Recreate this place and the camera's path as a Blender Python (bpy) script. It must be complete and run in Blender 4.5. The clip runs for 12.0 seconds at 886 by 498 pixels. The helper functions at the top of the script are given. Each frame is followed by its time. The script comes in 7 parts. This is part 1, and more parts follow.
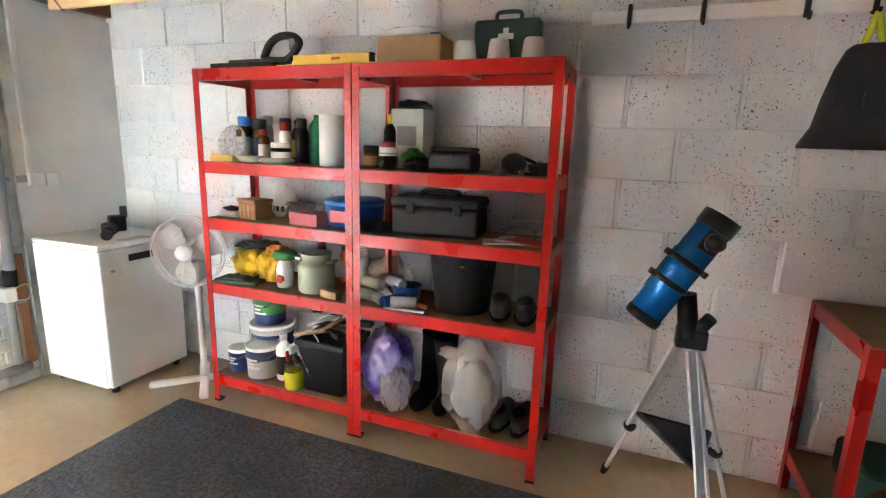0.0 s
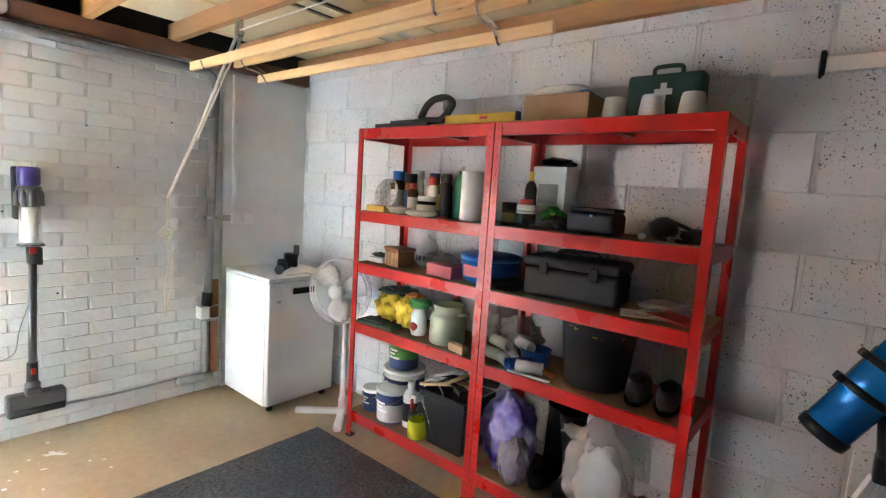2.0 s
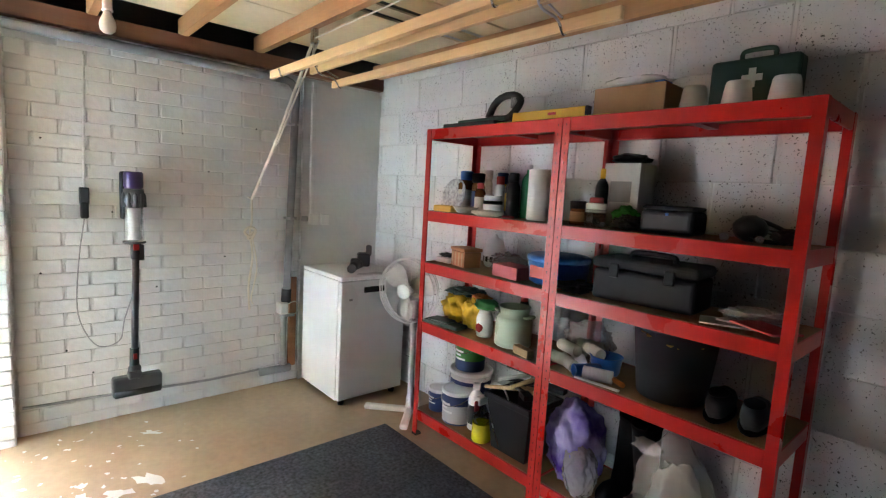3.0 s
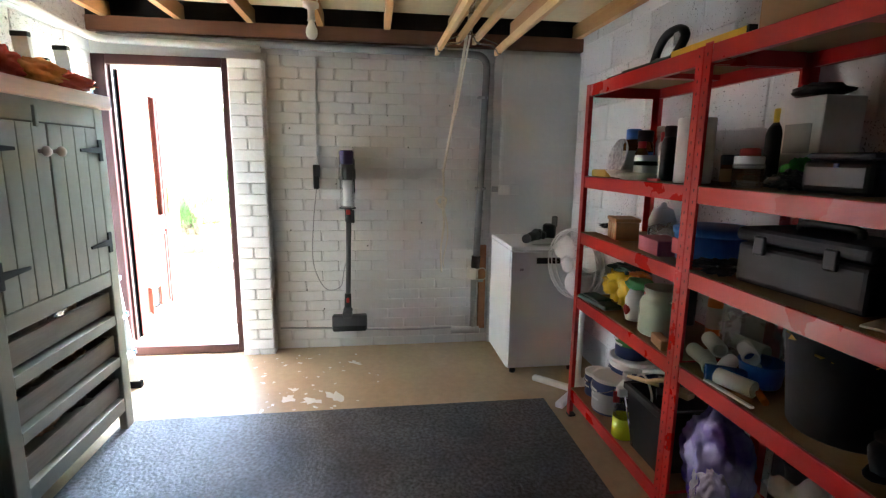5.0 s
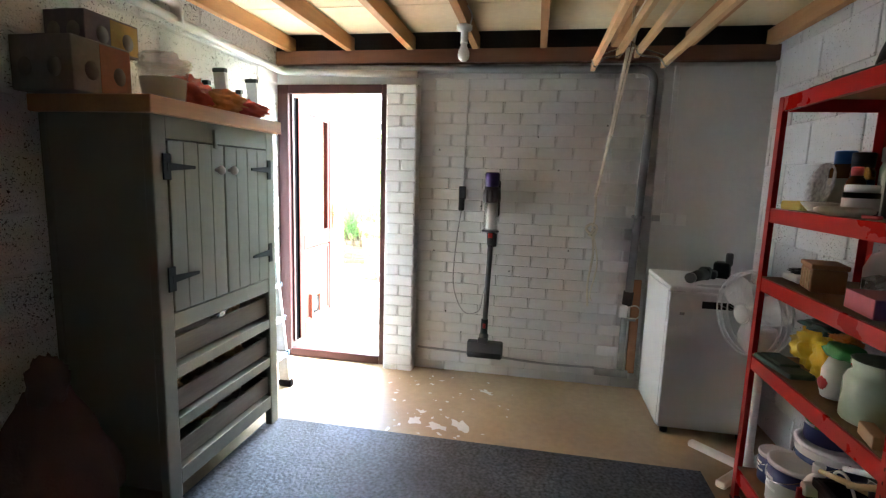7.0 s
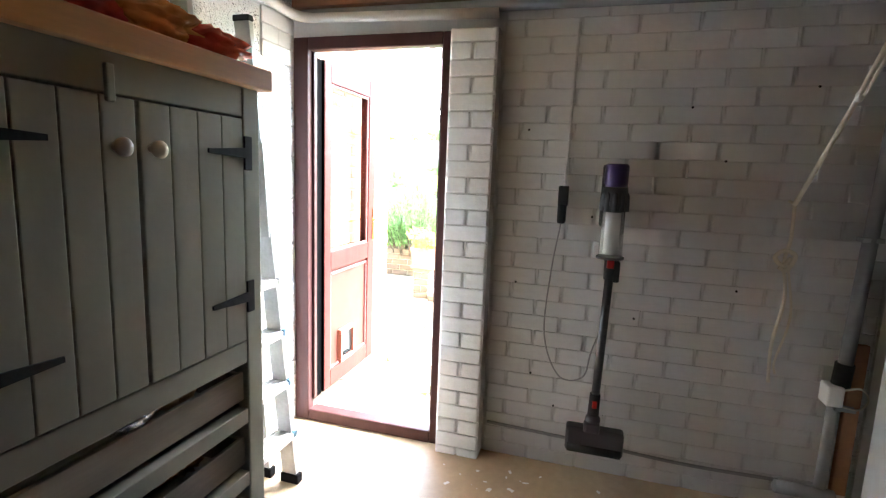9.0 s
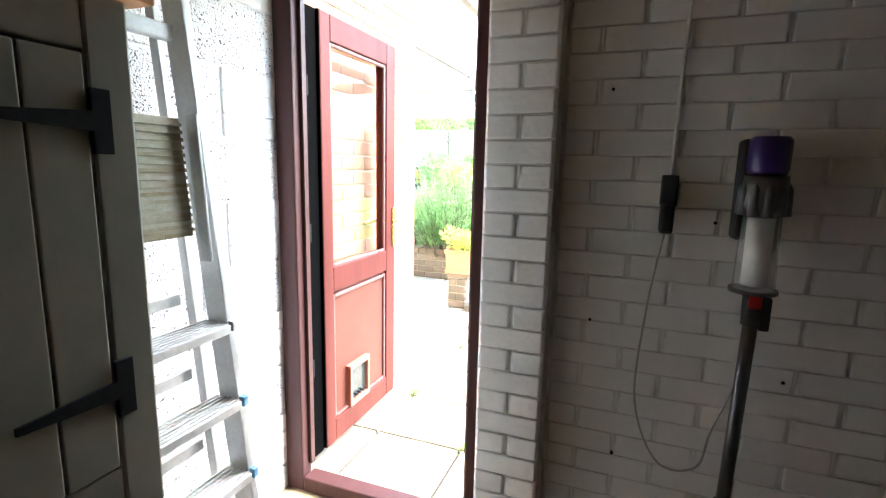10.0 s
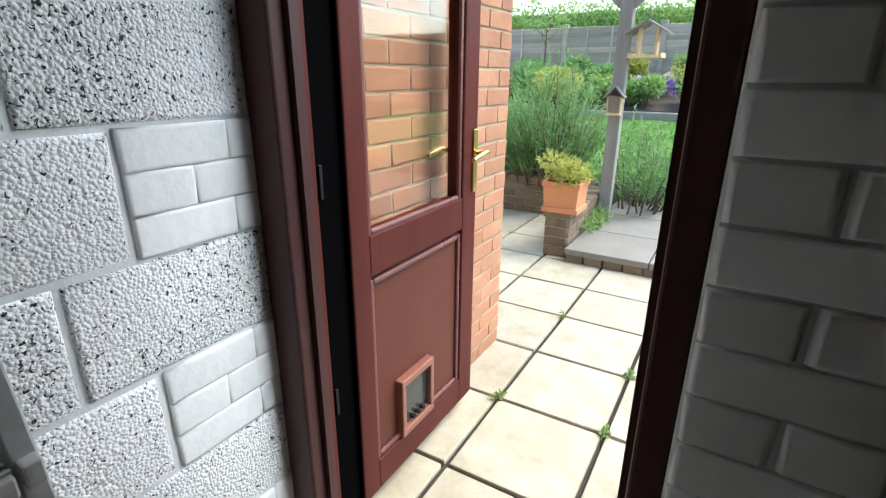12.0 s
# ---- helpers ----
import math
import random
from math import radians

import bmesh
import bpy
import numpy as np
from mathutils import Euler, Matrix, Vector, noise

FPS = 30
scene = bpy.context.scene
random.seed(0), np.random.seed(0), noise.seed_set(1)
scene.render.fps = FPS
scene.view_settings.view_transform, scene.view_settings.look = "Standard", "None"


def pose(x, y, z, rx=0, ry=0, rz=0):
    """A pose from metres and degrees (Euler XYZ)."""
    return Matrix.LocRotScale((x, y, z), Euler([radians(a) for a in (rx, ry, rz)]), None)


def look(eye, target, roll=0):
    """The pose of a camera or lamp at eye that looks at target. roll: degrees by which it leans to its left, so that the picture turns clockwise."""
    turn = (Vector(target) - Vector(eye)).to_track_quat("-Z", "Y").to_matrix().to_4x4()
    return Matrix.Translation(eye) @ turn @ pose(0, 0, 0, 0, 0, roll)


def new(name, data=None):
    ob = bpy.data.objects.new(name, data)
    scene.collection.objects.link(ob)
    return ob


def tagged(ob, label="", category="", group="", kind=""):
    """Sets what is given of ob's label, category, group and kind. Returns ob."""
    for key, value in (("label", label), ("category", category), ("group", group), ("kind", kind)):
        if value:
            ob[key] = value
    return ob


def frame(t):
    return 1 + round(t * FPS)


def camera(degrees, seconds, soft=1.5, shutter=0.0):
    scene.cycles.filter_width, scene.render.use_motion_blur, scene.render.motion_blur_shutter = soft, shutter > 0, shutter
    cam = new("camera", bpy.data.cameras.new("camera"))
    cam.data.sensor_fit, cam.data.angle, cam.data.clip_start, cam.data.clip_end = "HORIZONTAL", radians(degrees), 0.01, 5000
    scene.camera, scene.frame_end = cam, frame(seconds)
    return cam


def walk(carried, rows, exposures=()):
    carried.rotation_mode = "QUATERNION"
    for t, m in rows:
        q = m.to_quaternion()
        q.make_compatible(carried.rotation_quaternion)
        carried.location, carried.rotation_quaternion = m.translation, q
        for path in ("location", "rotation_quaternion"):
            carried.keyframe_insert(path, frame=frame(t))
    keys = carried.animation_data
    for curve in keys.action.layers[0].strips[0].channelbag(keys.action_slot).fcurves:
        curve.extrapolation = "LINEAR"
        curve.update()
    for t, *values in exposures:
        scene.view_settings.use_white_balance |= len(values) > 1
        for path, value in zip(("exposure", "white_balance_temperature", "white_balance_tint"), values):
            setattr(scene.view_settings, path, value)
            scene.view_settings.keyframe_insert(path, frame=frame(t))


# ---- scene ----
cam = camera(83.6, 12.0, soft=1.25)
PATH = [
    (0, (-0.035, 0.105, 1.46), (-0.73, 1.936, 1.052), 1.7),
    (0.5, (-0.036, 0.13, 1.474), (-0.964, 1.867, 1.127), 2.9),
    (1, (-0.02, 0.145, 1.474), (-1.047, 1.834, 1.167), 2.6),
    (1.5, (0.001, 0.182, 1.478), (-1.114, 1.819, 1.195), 3.3),
    (2, (0.042, 0.229, 1.48), (-1.226, 1.759, 1.251), 3.7),
    (2.5, (0.052, 0.214, 1.481), (-1.366, 1.603, 1.236), 3.6),
    (2.7, (0.061, 0.236, 1.477), (-1.388, 1.593, 1.236), 3.7),
    (4.3, (0.208, 0.687, 1.41), (-1.613, 1.459, 1.113), -1.1),
    (4.5, (0.266, 0.762, 1.424), (-1.61, 1.376, 1.1), -0.9),
    (5, (0.346, 0.993, 1.425), (-1.602, 1.27, 1.066), 0.8),
    (5.5, (0.331, 1.161, 1.448), (-1.629, 1.104, 1.053), 3.5),
    (6, (0.323, 1.206, 1.461), (-1.641, 1.008, 1.137), 2.7),
    (6.5, (0.301, 1.2, 1.463), (-1.658, 0.919, 1.172), 2.2),
    (7, (0.184, 1.106, 1.437), (-1.762, 0.751, 1.146), 1.8),
    (7.2, (0.101, 1.036, 1.432), (-1.846, 0.677, 1.146), 2.1),
    (8.8, (-0.836, 0.795, 1.376), (-2.735, 0.225, 1.096), 2.0),
    (9, (-0.96, 0.71, 1.398), (-2.861, 0.161, 1.103), 2.2),
    (9.5, (-1.27, 0.601, 1.372), (-3.168, 0.045, 1.074), 2.2),
    (10, (-1.697, 0.499, 1.383), (-3.541, -0.199, 1.052), 1.2),
    (10.5, (-2.004, 0.317, 1.358), (-3.795, -0.473, 0.95), 0.6),
    (11, (-2.249, 0.19, 1.352), (-4.01, -0.577, 0.795), 0.5),
    (11.5, (-2.511, 0.101, 1.327), (-4.204, -0.781, 0.73), 0.6),
    (12, (-2.602, 0.061, 1.325), (-4.228, -0.898, 0.662), 0.4),
]
EXPOSURES = [(0, 8.15, 6200, 1), (2.5, 7.6, 6000, 1), (4.5, 6.75, 6150, 2), (7, 6.35, 6250, 3), (9, 5.6, 6500, 7), (9.5, 5.4, 6500, 7), (10, 4.65, 6500, 6), (10.5, 3.65, 6500, 5), (11, 2.95, 6500, 4), (12, 2.2, 6450, 3)]
walk(cam, [(t, look(eye, target, roll)) for t, eye, target, roll in PATH], EXPOSURES)

# ---- light: an overcast bright sky, seen by the garage through its open side door ----
world = bpy.data.worlds.new("overcast_sky")
scene.world = world
world.use_nodes = True
wn, wl = world.node_tree.nodes, world.node_tree.links
sky = wn.new("ShaderNodeTexSky")
sky.sky_type, sky.sun_disc = "NISHITA", False
sky.sun_elevation, sky.sun_rotation = radians(52), radians(-60)
sky.air_density, sky.dust_density, sky.ozone_density = 1.0, 1.5, 1.0
wl.new(sky.outputs[0], wn["Background"].inputs[0])
wn["Background"].inputs[1].default_value = 0.15

sun = new("sun", bpy.data.lights.new("sun", "SUN"))
sun.data.energy, sun.data.angle, sun.data.color = 1.0, radians(25), (1.0, 0.99, 0.97)
sun.matrix_world = look((-6, 5, 9), (-4, 0, 0))

# the open doorway as the opening through which the sky lights the garage
doorway = new("doorway_sky", bpy.data.lights.new("doorway_sky", "AREA"))
doorway.data.shape, doorway.data.size, doorway.data.size_y = "RECTANGLE", 0.72, 1.95
doorway.data.cycles.is_portal = True
doorway.matrix_world = look((-3.36, -0.36, 1.04), (0.0, -0.36, 1.04))

# ---- materials ----
def link(nt, a, b):
    nt.links.new(a, b)


def surf(name, base, rough=0.6, metal=0.0, var=0.12, scale=3.0, fine=60.0, bump=0.1, bump_scale=None, second=None, mix=0.5,
         piece=0.0, coat=0.0, spec=0.5, streak=None, grain=1.0):
    """A procedural surface: broad stains, fine grain, relief and a little roughness change."""
    m = bpy.data.materials.new(name)
    m.use_nodes = True
    nt = m.node_tree
    n = nt.nodes
    bs = n["Principled BSDF"]
    tc = n.new("ShaderNodeTexCoord")
    mp = n.new("ShaderNodeMapping")
    link(nt, tc.outputs["Object"], mp.inputs["Vector"])
    if streak:
        mp.inputs["Scale"].default_value = streak
    oi = n.new("ShaderNodeObjectInfo")
    sh = n.new("ShaderNodeVectorMath")
    sh.operation = "MULTIPLY_ADD"
    cx = n.new("ShaderNodeCombineXYZ")
    for i in range(3):
        link(nt, oi.outputs["Random"], cx.inputs[i])
    link(nt, cx.outputs[0], sh.inputs[0])
    sh.inputs[1].default_value = (37, 53, 71)
    link(nt, mp.outputs[0], sh.inputs[2])
    big, small = n.new("ShaderNodeTexNoise"), n.new("ShaderNodeTexNoise")
    big.inputs["Scale"].default_value, big.inputs["Detail"].default_value = scale, 6
    small.inputs["Scale"].default_value, small.inputs["Detail"].default_value = fine, 3
    for t in (big, small):
        link(nt, sh.outputs[0], t.inputs["Vector"])
    ramp = n.new("ShaderNodeMapRange")
    ramp.inputs[1].default_value, ramp.inputs[2].default_value = 0.3, 0.7
    link(nt, big.outputs[0], ramp.inputs[0])
    two = n.new("ShaderNodeMix")
    two.data_type = "RGBA"
    dark = second or tuple(c * (1 - var) for c in base)
    two.inputs[6].default_value, two.inputs[7].default_value = (*base, 1), (*dark, 1)
    fac = n.new("ShaderNodeMath")
    fac.operation = "MULTIPLY"
    link(nt, ramp.outputs[0], fac.inputs[0])
    fac.inputs[1].default_value = mix if second else 1.0
    link(nt, fac.outputs[0], two.inputs[0])
    hsv = n.new("ShaderNodeHueSaturation")
    val = n.new("ShaderNodeMapRange")
    val.inputs[3].default_value, val.inputs[4].default_value = 1 - var * 0.7 * grain, 1 + var * 0.7 * grain
    link(nt, small.outputs[0], val.inputs[0])
    if piece:
        pv = n.new("ShaderNodeMapRange")
        pv.inputs[3].default_value, pv.inputs[4].default_value = 1 - piece, 1 + piece
        link(nt, oi.outputs["Random"], pv.inputs[0])
        mul = n.new("ShaderNodeMath")
        mul.operation = "MULTIPLY"
        link(nt, pv.outputs[0], mul.inputs[0])
        link(nt, val.outputs[0], mul.inputs[1])
        link(nt, mul.outputs[0], hsv.inputs["Value"])
    else:
        link(nt, val.outputs[0], hsv.inputs["Value"])
    link(nt, two.outputs[2], hsv.inputs["Color"])
    link(nt, hsv.outputs[0], bs.inputs["Base Color"])
    rr = n.new("ShaderNodeMapRange")
    rr.inputs[3].default_value, rr.inputs[4].default_value = max(0.02, rough - 0.1), min(1, rough + 0.1)
    link(nt, big.outputs[0], rr.inputs[0])
    link(nt, rr.outputs[0], bs.inputs["Roughness"])
    bs.inputs["Metallic"].default_value = metal
    bs.inputs["Coat Weight"].default_value = coat
    bs.inputs["Specular IOR Level"].default_value = spec
    if bump:
        bt = n.new("ShaderNodeTexNoise")
        bt.inputs["Scale"].default_value, bt.inputs["Detail"].default_value = bump_scale or fine, 4
        link(nt, sh.outputs[0], bt.inputs["Vector"])
        bn = n.new("ShaderNodeBump")
        bn.inputs["Strength"].default_value, bn.inputs["Distance"].default_value = min(1, bump), 0.004
        link(nt, bt.outputs[0], bn.inputs["Height"])
        link(nt, bn.outputs[0], bs.inputs["Normal"])
    return m


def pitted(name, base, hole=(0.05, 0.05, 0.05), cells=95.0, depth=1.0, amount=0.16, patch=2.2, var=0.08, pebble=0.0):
    """Painted open-textured concrete block: worm-like pits that the paint did not fill, their shade put in as
    near-black colour, denser in patches.
    """
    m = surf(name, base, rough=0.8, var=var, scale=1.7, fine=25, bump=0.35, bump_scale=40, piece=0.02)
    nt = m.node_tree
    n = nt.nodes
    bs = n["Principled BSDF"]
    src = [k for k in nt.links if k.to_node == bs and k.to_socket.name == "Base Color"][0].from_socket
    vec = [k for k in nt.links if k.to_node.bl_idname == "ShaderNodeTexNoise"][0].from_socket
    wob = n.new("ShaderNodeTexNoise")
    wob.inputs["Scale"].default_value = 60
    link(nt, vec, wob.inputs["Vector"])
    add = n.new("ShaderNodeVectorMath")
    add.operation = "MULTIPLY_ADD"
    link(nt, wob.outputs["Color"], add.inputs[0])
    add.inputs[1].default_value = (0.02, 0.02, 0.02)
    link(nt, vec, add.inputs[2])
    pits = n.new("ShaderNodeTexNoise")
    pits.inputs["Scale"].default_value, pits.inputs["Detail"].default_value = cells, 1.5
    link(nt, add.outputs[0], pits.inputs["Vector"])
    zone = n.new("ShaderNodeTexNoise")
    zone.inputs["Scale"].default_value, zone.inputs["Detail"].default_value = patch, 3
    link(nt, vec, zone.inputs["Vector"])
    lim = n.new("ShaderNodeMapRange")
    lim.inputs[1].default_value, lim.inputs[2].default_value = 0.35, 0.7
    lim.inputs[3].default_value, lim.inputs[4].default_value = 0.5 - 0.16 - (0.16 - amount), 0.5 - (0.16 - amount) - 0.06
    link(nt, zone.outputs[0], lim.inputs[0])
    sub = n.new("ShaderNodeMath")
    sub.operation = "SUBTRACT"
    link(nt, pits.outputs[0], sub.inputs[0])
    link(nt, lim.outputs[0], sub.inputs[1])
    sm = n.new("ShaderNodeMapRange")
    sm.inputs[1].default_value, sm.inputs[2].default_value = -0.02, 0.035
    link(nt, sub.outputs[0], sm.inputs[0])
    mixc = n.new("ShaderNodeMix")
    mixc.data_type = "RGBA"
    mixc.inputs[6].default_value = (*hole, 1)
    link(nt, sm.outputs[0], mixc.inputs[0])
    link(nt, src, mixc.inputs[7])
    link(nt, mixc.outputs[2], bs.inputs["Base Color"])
    old = [k for k in nt.links if k.to_node == bs and k.to_socket.name == "Normal"][0].from_node
    b2 = n.new("ShaderNodeBump")
    b2.inputs["Strength"].default_value, b2.inputs["Distance"].default_value = depth, 0.006
    link(nt, sm.outputs[0], b2.inputs["Height"])
    link(nt, old.outputs[0], b2.inputs["Normal"])
    link(nt, b2.outputs[0], bs.inputs["Normal"])
    if pebble:
        vo = n.new("ShaderNodeTexVoronoi")
        vo.feature = "SMOOTH_F1"
        vo.inputs["Scale"].default_value, vo.inputs["Smoothness"].default_value = 150, 0.2
        link(nt, vec, vo.inputs["Vector"])
        b3 = n.new("ShaderNodeBump")
        b3.invert = True
        b3.inputs["Strength"].default_value, b3.inputs["Distance"].default_value = pebble, 0.006
        link(nt, vo.outputs["Distance"], b3.inputs["Height"])
        link(nt, b2.outputs[0], b3.inputs["Normal"])
        link(nt, b3.outputs[0], bs.inputs["Normal"])
    return m


def wood(name, base, dark, along="x", rough=0.6, rings=9.0, piece=0.08, knots=True):
    s = {"x": (0.12, 1, 1), "y": (1, 0.12, 1), "z": (1, 1, 0.12)}[along]
    return surf(name, base, rough=rough, var=0.2, scale=rings, fine=90, bump=0.2, bump_scale=120, second=dark, mix=0.75, piece=piece, streak=s)


def clear(name, tint=(1, 1, 1), rough=0.02, ior=1.45, weight=1.0):
    m = bpy.data.materials.new(name)
    m.use_nodes = True
    b = m.node_tree.nodes["Principled BSDF"]
    b.inputs["Base Color"].default_value = (*tint, 1)
    b.inputs["Roughness"].default_value = rough
    b.inputs["IOR"].default_value = ior
    b.inputs["Transmission Weight"].default_value = weight
    return m


def film(name, tint, alpha, rough=0.25):
    """Thin plastic film: partly see-through, glossy, crumpled."""
    m = surf(name, tint, rough=rough, var=0.1, scale=6, fine=30, bump=0.5, bump_scale=18)
    m.node_tree.nodes["Principled BSDF"].inputs["Alpha"].default_value = alpha
    return m


BRICK_PAINT = surf("painted_brick", (0.71, 0.71, 0.71), rough=0.55, var=0.06, scale=2.2, fine=35, bump=0.7, bump_scale=26, piece=0.012)
JOINT_PAINT = surf("painted_mortar", (0.71, 0.71, 0.71), rough=0.75, var=0.14, scale=3, fine=60, bump=0.4, bump_scale=70)
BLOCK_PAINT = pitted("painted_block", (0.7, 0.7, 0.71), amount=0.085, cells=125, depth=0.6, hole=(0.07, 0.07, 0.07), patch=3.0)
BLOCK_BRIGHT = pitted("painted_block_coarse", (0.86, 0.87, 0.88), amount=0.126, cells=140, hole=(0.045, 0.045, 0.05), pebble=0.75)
WHITE_PAINT = surf("white_masonry_paint", (0.84, 0.85, 0.86), rough=0.55, var=0.07, scale=4, fine=50, bump=0.75, bump_scale=26, piece=0.03)
CONCRETE = surf("floor_concrete", (0.42, 0.315, 0.2), rough=0.5, var=0.25, scale=1.3, fine=28, bump=0.15, second=(0.34, 0.245, 0.15), mix=0.8)
CARPET = surf("carpet_pile", (0.066, 0.074, 0.09), rough=0.66, var=0.7, scale=2, fine=62, bump=1.0, bump_scale=62, spec=0.55, grain=4.2)
RED = surf("red_powder_coat", (0.45, 0.012, 0.009), rough=0.3, var=0.1, scale=5, fine=90, bump=0.05, spec=0.34)
CHIPBOARD = surf("shelf_fibreboard", (0.27, 0.16, 0.08), rough=0.8, var=0.2, scale=6, fine=140, bump=0.1)
APPLIANCE = surf("white_enamel", (0.8, 0.81, 0.82), rough=0.3, var=0.03, scale=2, fine=40, bump=0.02)
JOIST = wood("joist_timber", (0.46, 0.25, 0.11), (0.32, 0.15, 0.06), "x")
PLATE = wood("plate_timber", (0.22, 0.1, 0.06), (0.14, 0.06, 0.035), "y")
PINE = wood("pale_pine", (0.72, 0.52, 0.28), (0.6, 0.39, 0.18), "x", rough=0.5)
SHEET = surf("ceiling_board", (0.76, 0.66, 0.46), rough=0.8, var=0.12, scale=1.6, fine=30, bump=0.1, second=(0.6, 0.47, 0.28), mix=0.6)
FELT = surf("dark_roof_felt", (0.03, 0.028, 0.028), rough=0.95, var=0.3, scale=4, fine=60)
MAHOGANY = surf("mahogany_foil", (0.09, 0.021, 0.017), rough=0.46, spec=0.1, var=0.25, scale=10, fine=120, bump=0.12, second=(0.065, 0.015, 0.013), mix=0.8, streak=(1, 1, 0.1))
FRAME_BROWN = surf("dark_mahogany_frame", (0.06, 0.024, 0.024), rough=0.42, spec=0.2, var=0.22, scale=10, fine=120, bump=0.1, streak=(1, 1, 0.1))
BEAD = surf("worn_mahogany_bead", (0.16, 0.055, 0.05), rough=0.3, spec=0.5, var=0.3, scale=12, fine=90, bump=0.1)
RUBBER = surf("black_rubber", (0.009, 0.009, 0.01), rough=0.9, var=0.2, spec=0.05)
BLACK = surf("black_plastic", (0.008, 0.008, 0.009), rough=0.4, spec=0.3, var=0.15, scale=8, bump=0.08)
CHARCOAL = surf("charcoal_plastic", (0.017, 0.018, 0.02), rough=0.6, spec=0.35, var=0.15, scale=8, bump=0.12)
DIM_END_WALL = wood("dull_garage_door", (0.17, 0.17, 0.17), (0.12, 0.12, 0.125), "z")
DARK_PIPE = surf("dark_grey_pipe", (0.2, 0.2, 0.21), rough=0.5, var=0.14, scale=4, fine=40, bump=0.15)
GREY_PIPE = surf("grey_painted_pipe", (0.36, 0.36, 0.37), rough=0.5, var=0.14, scale=4, fine=40, bump=0.15)
LIGHT_PIPE = surf("pale_grey_pipe", (0.5, 0.5, 0.5), rough=0.5, var=0.1, scale=4, fine=40, bump=0.1)
SAGE = surf("sage_cream_paint", (0.265, 0.255, 0.195), rough=0.55, var=0.08, scale=3, fine=40, bump=0.12)
OAK = wood("orange_pine_top", (0.6, 0.31, 0.14), (0.5, 0.24, 0.1), "x", rough=0.45)
OLD_WOOD = wood("weathered_board", (0.3, 0.25, 0.19), (0.15, 0.12, 0.09), "x", rough=0.85)
IRON = surf("black_iron", (0.011, 0.011, 0.012), rough=0.75, var=0.2, bump=0.3, spec=0.2)
ALU = surf("worn_aluminium", (0.6, 0.61, 0.61), rough=0.42, metal=0.55, var=0.2, scale=7, fine=70, bump=0.15)
STEEL = surf("bright_steel", (0.65, 0.65, 0.66), rough=0.25, metal=1.0, var=0.1)
BRASS = surf("polished_brass", (0.78, 0.56, 0.22), rough=0.22, metal=1.0, var=0.1)
WHITE_PLASTIC = surf("white_plastic", (0.8, 0.8, 0.79), rough=0.4, var=0.05, bump=0.03)
GLASS = clear("clear_glass", (0.86, 0.84, 0.8), 0.03)
CLEAR_PLASTIC = clear("clear_plastic", (0.93, 0.95, 0.95), 0.08)
CLEAR_PLASTIC.node_tree.nodes["Principled BSDF"].inputs["Alpha"].default_value = 0.45
CARD = surf("brown_cardboard", (0.42, 0.25, 0.12), rough=0.85, var=0.1, scale=5, fine=80)
YELLOW = surf("yellow_plastic", (0.75, 0.5, 0.02), rough=0.45, var=0.08)
BLUE = surf("blue_plastic", (0.02, 0.13, 0.5), rough=0.35, var=0.1)
ROPE = surf("cream_rope", (0.82, 0.77, 0.66), rough=0.9, var=0.2, fine=200, bump=0.6, bump_scale=250)
HOUSE_BRICK = surf("orange_brick", (0.43, 0.215, 0.118), rough=0.85, var=0.2, scale=9, fine=70, bump=0.5, second=(0.33, 0.125, 0.075), piece=0.16)
MORTAR = surf("sand_mortar", (0.43, 0.37, 0.26), rough=0.95, var=0.15, fine=90, bump=0.5)
SLAB = surf("buff_paving", (0.46, 0.405, 0.3), rough=0.8, var=0.18, scale=7, fine=40, bump=0.8, bump_scale=14, second=(0.34, 0.29, 0.2), mix=0.9, piece=0.1)
OLD_BRICK = surf("mossy_brick", (0.2, 0.13, 0.088), rough=0.9, var=0.25, scale=7, fine=50, bump=0.5, second=(0.12, 0.115, 0.06), piece=0.18)
GRIT = surf("dark_joint_soil", (0.06, 0.05, 0.04), rough=1, var=0.4, fine=90, bump=0.8)
LAWN = surf("lawn_soil", (0.1, 0.2, 0.03), rough=0.95, var=0.3, scale=2, fine=50, bump=1)
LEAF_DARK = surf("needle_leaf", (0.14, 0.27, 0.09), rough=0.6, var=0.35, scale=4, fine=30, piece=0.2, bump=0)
LEAF_MID = surf("mid_green_leaf", (0.24, 0.38, 0.12), rough=0.6, var=0.3, scale=4, fine=30, piece=0.2, bump=0)
LEAF_YELLOW = surf("golden_leaf", (0.4, 0.42, 0.1), rough=0.6, var=0.3, scale=8, fine=30, bump=0)
def foliage(m, colour, share=0.4):
    """Let a leaf pass some light through."""
    nt = m.node_tree
    out = nt.nodes["Material Output"]
    tr, mx = nt.nodes.new("ShaderNodeBsdfTranslucent"), nt.nodes.new("ShaderNodeMixShader")
    tr.inputs[0].default_value = (*colour, 1)
    mx.inputs[0].default_value = share
    link(nt, nt.nodes["Principled BSDF"].outputs[0], mx.inputs[1])
    link(nt, tr.outputs[0], mx.inputs[2])
    link(nt, mx.outputs[0], out.inputs[0])


